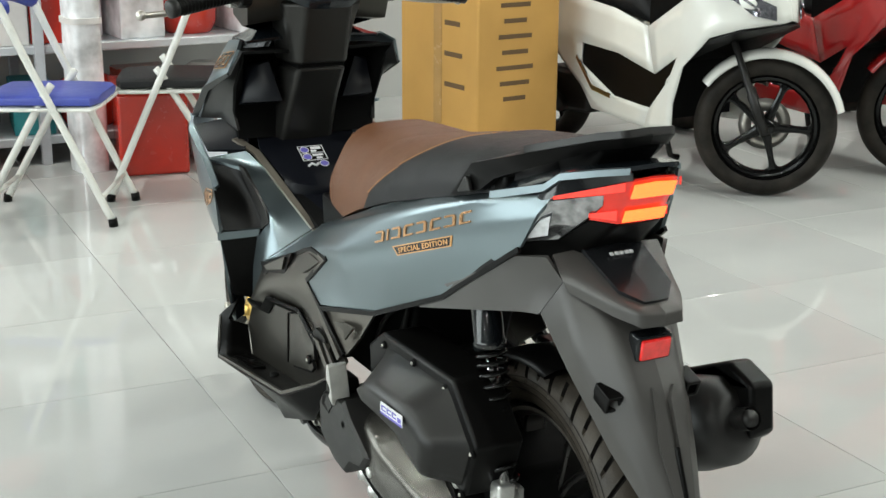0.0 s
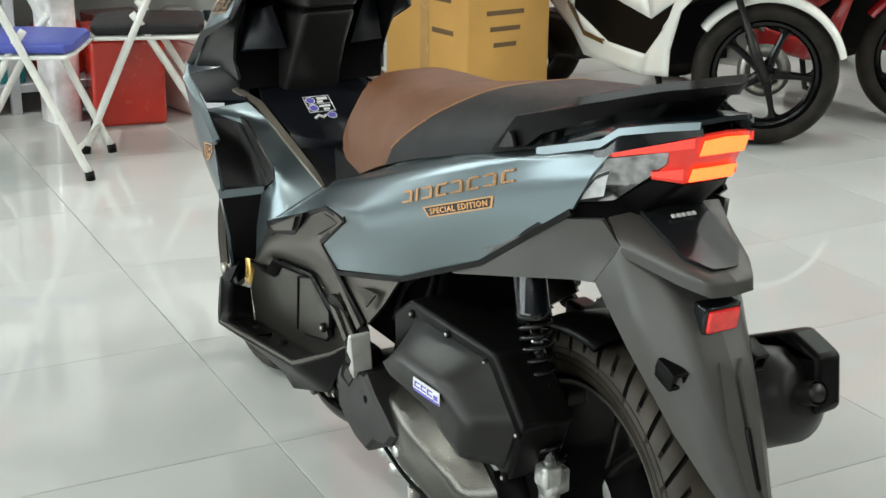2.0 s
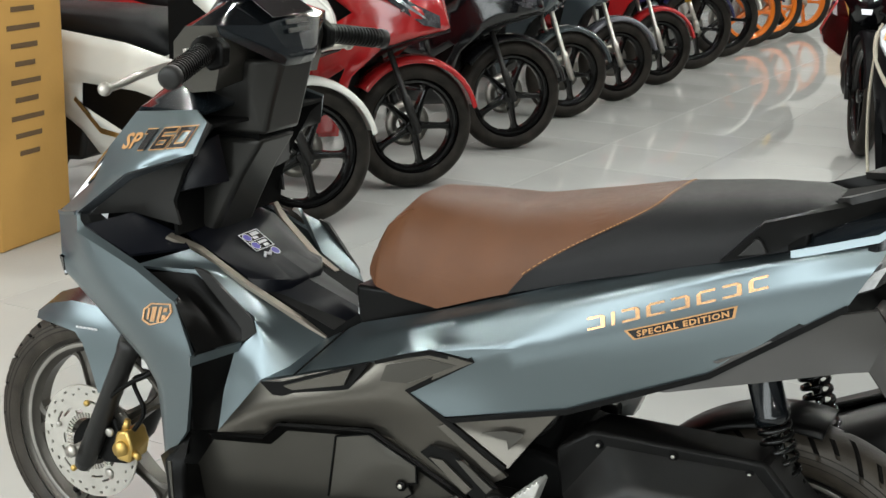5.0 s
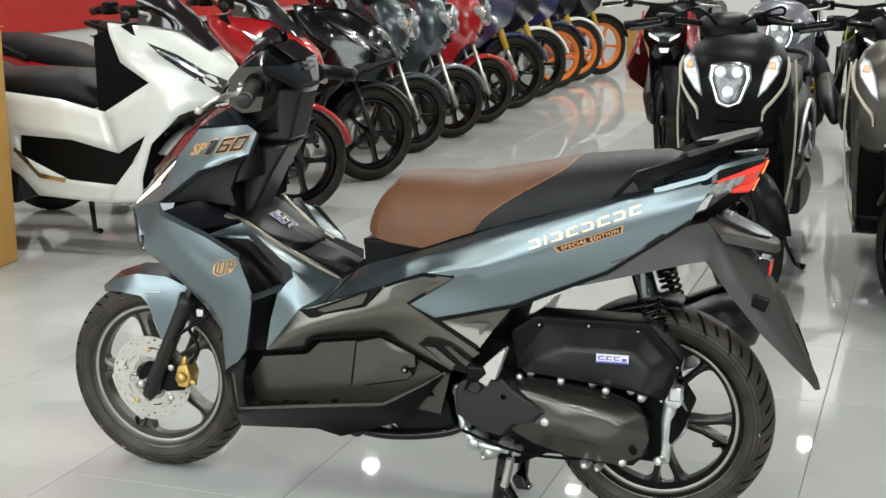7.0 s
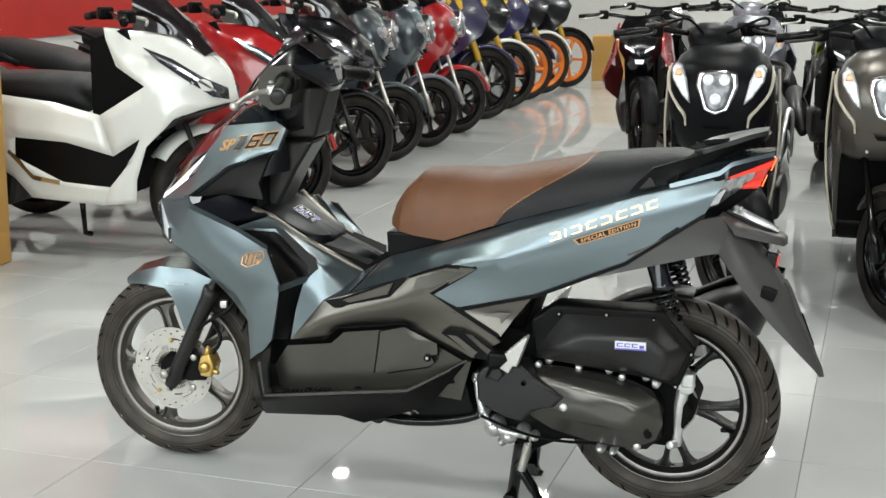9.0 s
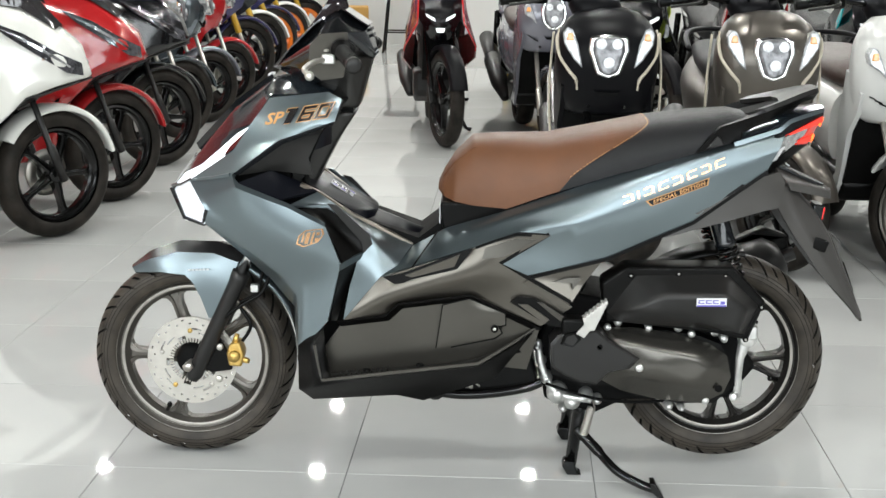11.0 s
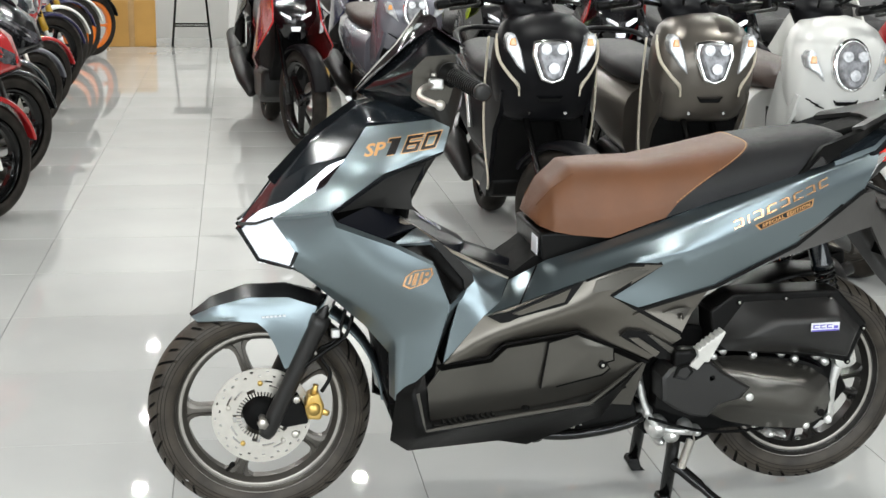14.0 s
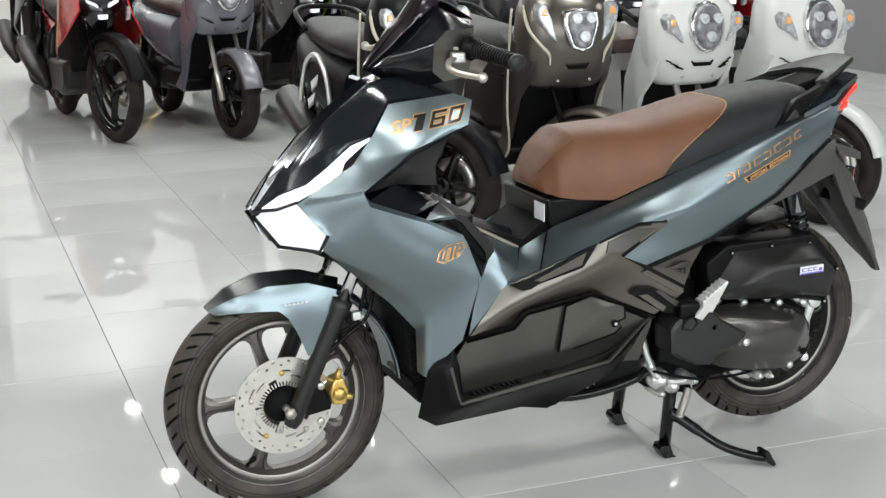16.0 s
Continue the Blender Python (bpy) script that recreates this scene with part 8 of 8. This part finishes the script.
for z in LEVELS[:-1]:
    y = RY0 + 0.12
    while y < RY1 - 0.15:
        nm, mt, lb, cat = stock[rng.randrange(len(stock))]
        w_ = rng.uniform(0.13, 0.26)
        if nm == "oil_bottle":
            w_ = 0.1
        bm = bmesh.new()
        if nm == "parts_carton":
            box(bm, -rng.uniform(0.12, 0.2), 0.2, -w_ / 2, w_ / 2, 0, rng.uniform(0.18, 0.33))
        elif nm == "helmet":
            w_ = 0.27
            loft(bm, [(0.0, -0.1, 0.1, 0.1, 2.2), (0.05, -0.14, 0.13, 0.125, 2.2), (0.13, -0.15, 0.14, 0.13, 2.1), (0.2, -0.12, 0.12, 0.11, 2), (0.24, -0.06, 0.06, 0.05, 2)], 18, "z")
        elif nm == "oil_bottle":
            loft(bm, [(0.0, -0.04, 0.04, 0.04, 4), (0.16, -0.04, 0.04, 0.04, 4), (0.2, -0.015, 0.015, 0.015, 2), (0.23, -0.015, 0.015, 0.015, 2)], 14, "z")
        else:
            prism(bm, [(-0.1, 0.0), (0.2, 0.0), (0.24, 0.1), (0.05, 0.24), (-0.08, 0.12)], -w_ / 2, w_ / 2, 0.8)
        th = thing(nm, lb, cat, "stock on the rack")
        body = bevelled(part("body", bm, mt, th, angle=50), 0.006)
        th.matrix_basis = pose(RX1 - 0.22 + rng.uniform(-0.03, 0.05), y + w_ / 2, z, 0, 0, rng.uniform(-8, 8))
        y += w_ + rng.uniform(0.01, 0.05)
for k, (x, y, w_, h, mt, lb) in enumerate(((-2.62, -0.45, 0.4, 0.3, RED_PLASTIC, "red plastic crate under the folding chair"), (-2.6, 0.43, 0.28, 0.34, RED_PLASTIC, "red plastic crate by the rack"), (-2.62, 0.8, 0.3, 0.3, BANNER_WHITE, "white carton on the floor by the rack"), (-2.55, -1.1, 0.42, 0.35, WRAP, "plastic-wrapped bundle on the floor"))):
    th = thing("storage_box", lb, "box", "boxes on the floor by the rack")
    bm = bmesh.new()
    prism(bm, [(-0.15, 0), (0.15, 0), (0.17, h), (-0.17, h)], -w_ / 2, w_ / 2)
    bevelled(part("body", bm, mt, th), 0.012, 2)
    bm = bmesh.new()
    box(bm, -0.18, 0.18, -w_ / 2 - 0.012, w_ / 2 + 0.012, h, h + 0.025)
    bevelled(part("lid", bm, mt, th), 0.006)
    th.matrix_basis = pose(x, y, 0, 0, 0, 10 * (-1) ** k)

# tall wrapped stack before the rack
stack = thing("wrapped_stack", "tall stack of parts in white plastic wrap on the floor", "bundle", m=pose(-2.68, 0.19, 0, 0, 0, 8))
bm = bmesh.new()
loft(bm, [(0.0, -0.08, 0.08, 0.062, 5), (0.3, -0.084, 0.084, 0.066, 5), (0.62, -0.08, 0.08, 0.062, 5), (0.95, -0.082, 0.082, 0.064, 5), (1.4, -0.075, 0.075, 0.058, 5)], 28, "z")
part("wrap", bm, WRAP, stack, "creased plastic wrap", angle=40)
for z in (0.3, 0.62, 0.95):
    bm = bmesh.new()
    loft(bm, [(z - 0.012, -0.087, 0.087, 0.069, 5), (z + 0.012, -0.087, 0.087, 0.069, 5)], 28, "z")
    part("band", bm, BANNER_WHITE, stack, "white strapping band")

# banner on the west wall
banner = thing("wall_banner", "red vinyl banner with a white sign on the wall", "banner", m=pose(ROOM_X0 + 0.004, 0, 0))
bm = bmesh.new()
box(bm, 0.0, 0.012, 1.6, 9.6, 0.75, 2.9)
part("sheet", bm, BANNER, banner)
bm = bmesh.new()
va = [bm.verts.new((0.016, y, z)) for y, z in ((1.9, 1.02), (3.55, 1.0), (3.75, 1.2), (3.7, 1.55), (1.9, 1.6))]
bm.faces.new(va)
part("sign_panel", bm, BANNER_WHITE, banner)
bm = bmesh.new()
lathe(bm, [(0.13, 0.0), (0.2, 0.0)], 28, m=Matrix.Translation((0.02, 2.75, 1.22)) @ Matrix.Rotation(radians(90), 4, "Z"))
part("sign_ring", bm, BANNER, banner)
bm = bmesh.new()
for k in range(6):
    box(bm, 0.012, 0.016, 4.2 + k * 0.5, 4.5 + k * 0.5, 1.5, 1.85)
part("unreadable_print", bm, BANNER_WHITE, banner)

# far end: metal door, carton and stool beyond the partition
door = thing("door_1", "closed grey metal door in the back wall", "door", m=pose(-2.35, ROOM_Y1 - 0.05, 0))
tagged(door, kind="structure")
bm = bmesh.new()
box(bm, -0.5, 0.5, -0.02, 0.03, 0, 2.08)
bevelled(part("leaf", bm, DARK_WOOD, door), 0.004)
for a, b, c, d in ((-0.57, -0.5, 0, 2.15), (0.5, 0.57, 0, 2.15), (-0.5, 0.5, 2.08, 2.15)):
    bm = bmesh.new()
    box(bm, a, b, -0.045, 0.045, c, d)
    part("frame", bm, WALL, door)
bm = bmesh.new()
tube(bm, [(0.4, -0.03, 1.0), (0.4, -0.07, 1.0), (0.3, -0.07, 1.0)], 0.01, 8)
part("handle", bm, STEEL, door)
th = thing("cardboard_box", "brown cardboard carton at the far wall", "box", m=pose(-0.78, 12.0, 0, 0, 0, 5))
bm = bmesh.new()
box(bm, -0.25, 0.25, -0.2, 0.2, 0, 0.48)
bevelled(part("carton", bm, CARTON, th), 0.008)
bm = bmesh.new()
box(bm, -0.03, 0.03, -0.202, -0.2005, 0, 0.48)
part("tape", bm, TAPE, th)
stool = thing("bar_stool", "black metal stool at the far wall", "stool", m=pose(-0.15, 11.9, 0))
bm = bmesh.new()
loft(bm, [(-0.2, 0.66, 0.7, 0.15, 4), (0.0, 0.66, 0.71, 0.18, 4), (0.2, 0.66, 0.7, 0.15, 4)], 20)
part("seat", bm, VINYL, stool)
for sx in (-1, 1):
    for sy in (-1, 1):
        bm = bmesh.new()
        tube(bm, [(sx * 0.2, sy * 0.18, 0), (sx * 0.14, sy * 0.13, 0.67)], 0.012, 8)
        part("leg", bm, BLACK_TUBE, stool)
for sy in (-1, 1):
    bm = bmesh.new()
    tube(bm, [(-0.18, sy * 0.163, 0.22), (0.18, sy * 0.163, 0.22)], 0.009, 8)
    part("rung", bm, BLACK_TUBE, stool)

# ceiling fixtures
fx = thing("ceiling_light", "square white recessed ceiling downlight, lit", "lamp", "ceiling downlights")
bm = bmesh.new()
o, i_ = 0.085, 0.06
va = [[bm.verts.new((a * r, b * r, z)) for a, b in ((-1, -1), (1, -1), (1, 1), (-1, 1))] for r, z in ((o, 0.0), (o, -0.012), (i_, -0.012), (i_, 0.0))]
for a, b in zip(va, va[1:]):
    for k in range(4):
        bm.faces.new((a[k], a[(k + 1) % 4], b[(k + 1) % 4], b[k]))
part("frame", bm, CEIL_TRIM, fx)
bm = bmesh.new()
box(bm, -i_, i_, -i_, i_, -0.006, -0.002)
part("diffuser", bm, FIXTURE, fx)
fx.matrix_basis = pose(LAMP_SPOTS[0][0], LAMP_SPOTS[0][1], ROOM_H - 0.002)
for x, y in LAMP_SPOTS[1:]:
    copy_thing(fx, pose(x, y, ROOM_H - 0.002))


# ---- floor tiles: pieces of the floor, the nearest ones as objects of their own ----
TILE_PITCH, TILE_GAP, TILE_TURN = 0.5965, 0.0015, -1.6


def tile_mesh():
    bm = bmesh.new()
    h, e = TILE_PITCH / 2 - TILE_GAP / 2, 0.0012
    lo = [bm.verts.new((a * h, b * h, -0.006)) for a, b in ((-1, -1), (1, -1), (1, 1), (-1, 1))]
    mid = [bm.verts.new((a * h, b * h, -e)) for a, b in ((-1, -1), (1, -1), (1, 1), (-1, 1))]
    top = [bm.verts.new((a * (h - e), b * (h - e), 0)) for a, b in ((-1, -1), (1, -1), (1, 1), (-1, 1))]
    for p, q in ((lo, mid), (mid, top)):
        for k in range(4):
            bm.faces.new((p[k], p[(k + 1) % 4], q[(k + 1) % 4], q[k]))
    bm.faces.new(top)
    me = bpy.data.meshes.new("tile")
    bm.to_mesh(me)
    bm.free()
    me.materials.append(TILE)
    return me


tile_data = tile_mesh()
turn = Matrix.Rotation(radians(TILE_TURN), 4, "Z")
origin = Vector((0.386, -0.155, 0))
rest_v, rest_f = [], []
spots = []
for i in range(-12, 14):
    for j in range(-12, 26):
        c = origin + turn @ Vector(((i + 0.5) * TILE_PITCH, (j + 0.5) * TILE_PITCH, 0))
        if ROOM_X0 - 0.3 < c.x < ROOM_X1 + 0.3 and ROOM_Y0 - 0.3 < c.y < ROOM_Y1 + 0.3:
            spots.append(((c - Vector((0.3, 1.6, 0))).length, c.x, c.y))
spots.sort()
for k, (d, x, y) in enumerate(spots):
    if k < 290:
        ob = new("tile", tile_data)
        ob.parent = floor
        ob.matrix_basis = Matrix.Translation((x, y, 0)) @ turn
    else:
        base = len(rest_v)
        for v in tile_data.vertices:
            rest_v.append((Matrix.Translation((x, y, 0)) @ turn @ v.co)[:])
        rest_f += [tuple(base + q for q in p.vertices) for p in tile_data.polygons]
me = bpy.data.meshes.new("far_tiles")
me.from_pydata(rest_v, [], rest_f)
me.materials.append(TILE)
far = new("far_tiles", me)
far.parent = floor
tagged(far, kind="stuff")
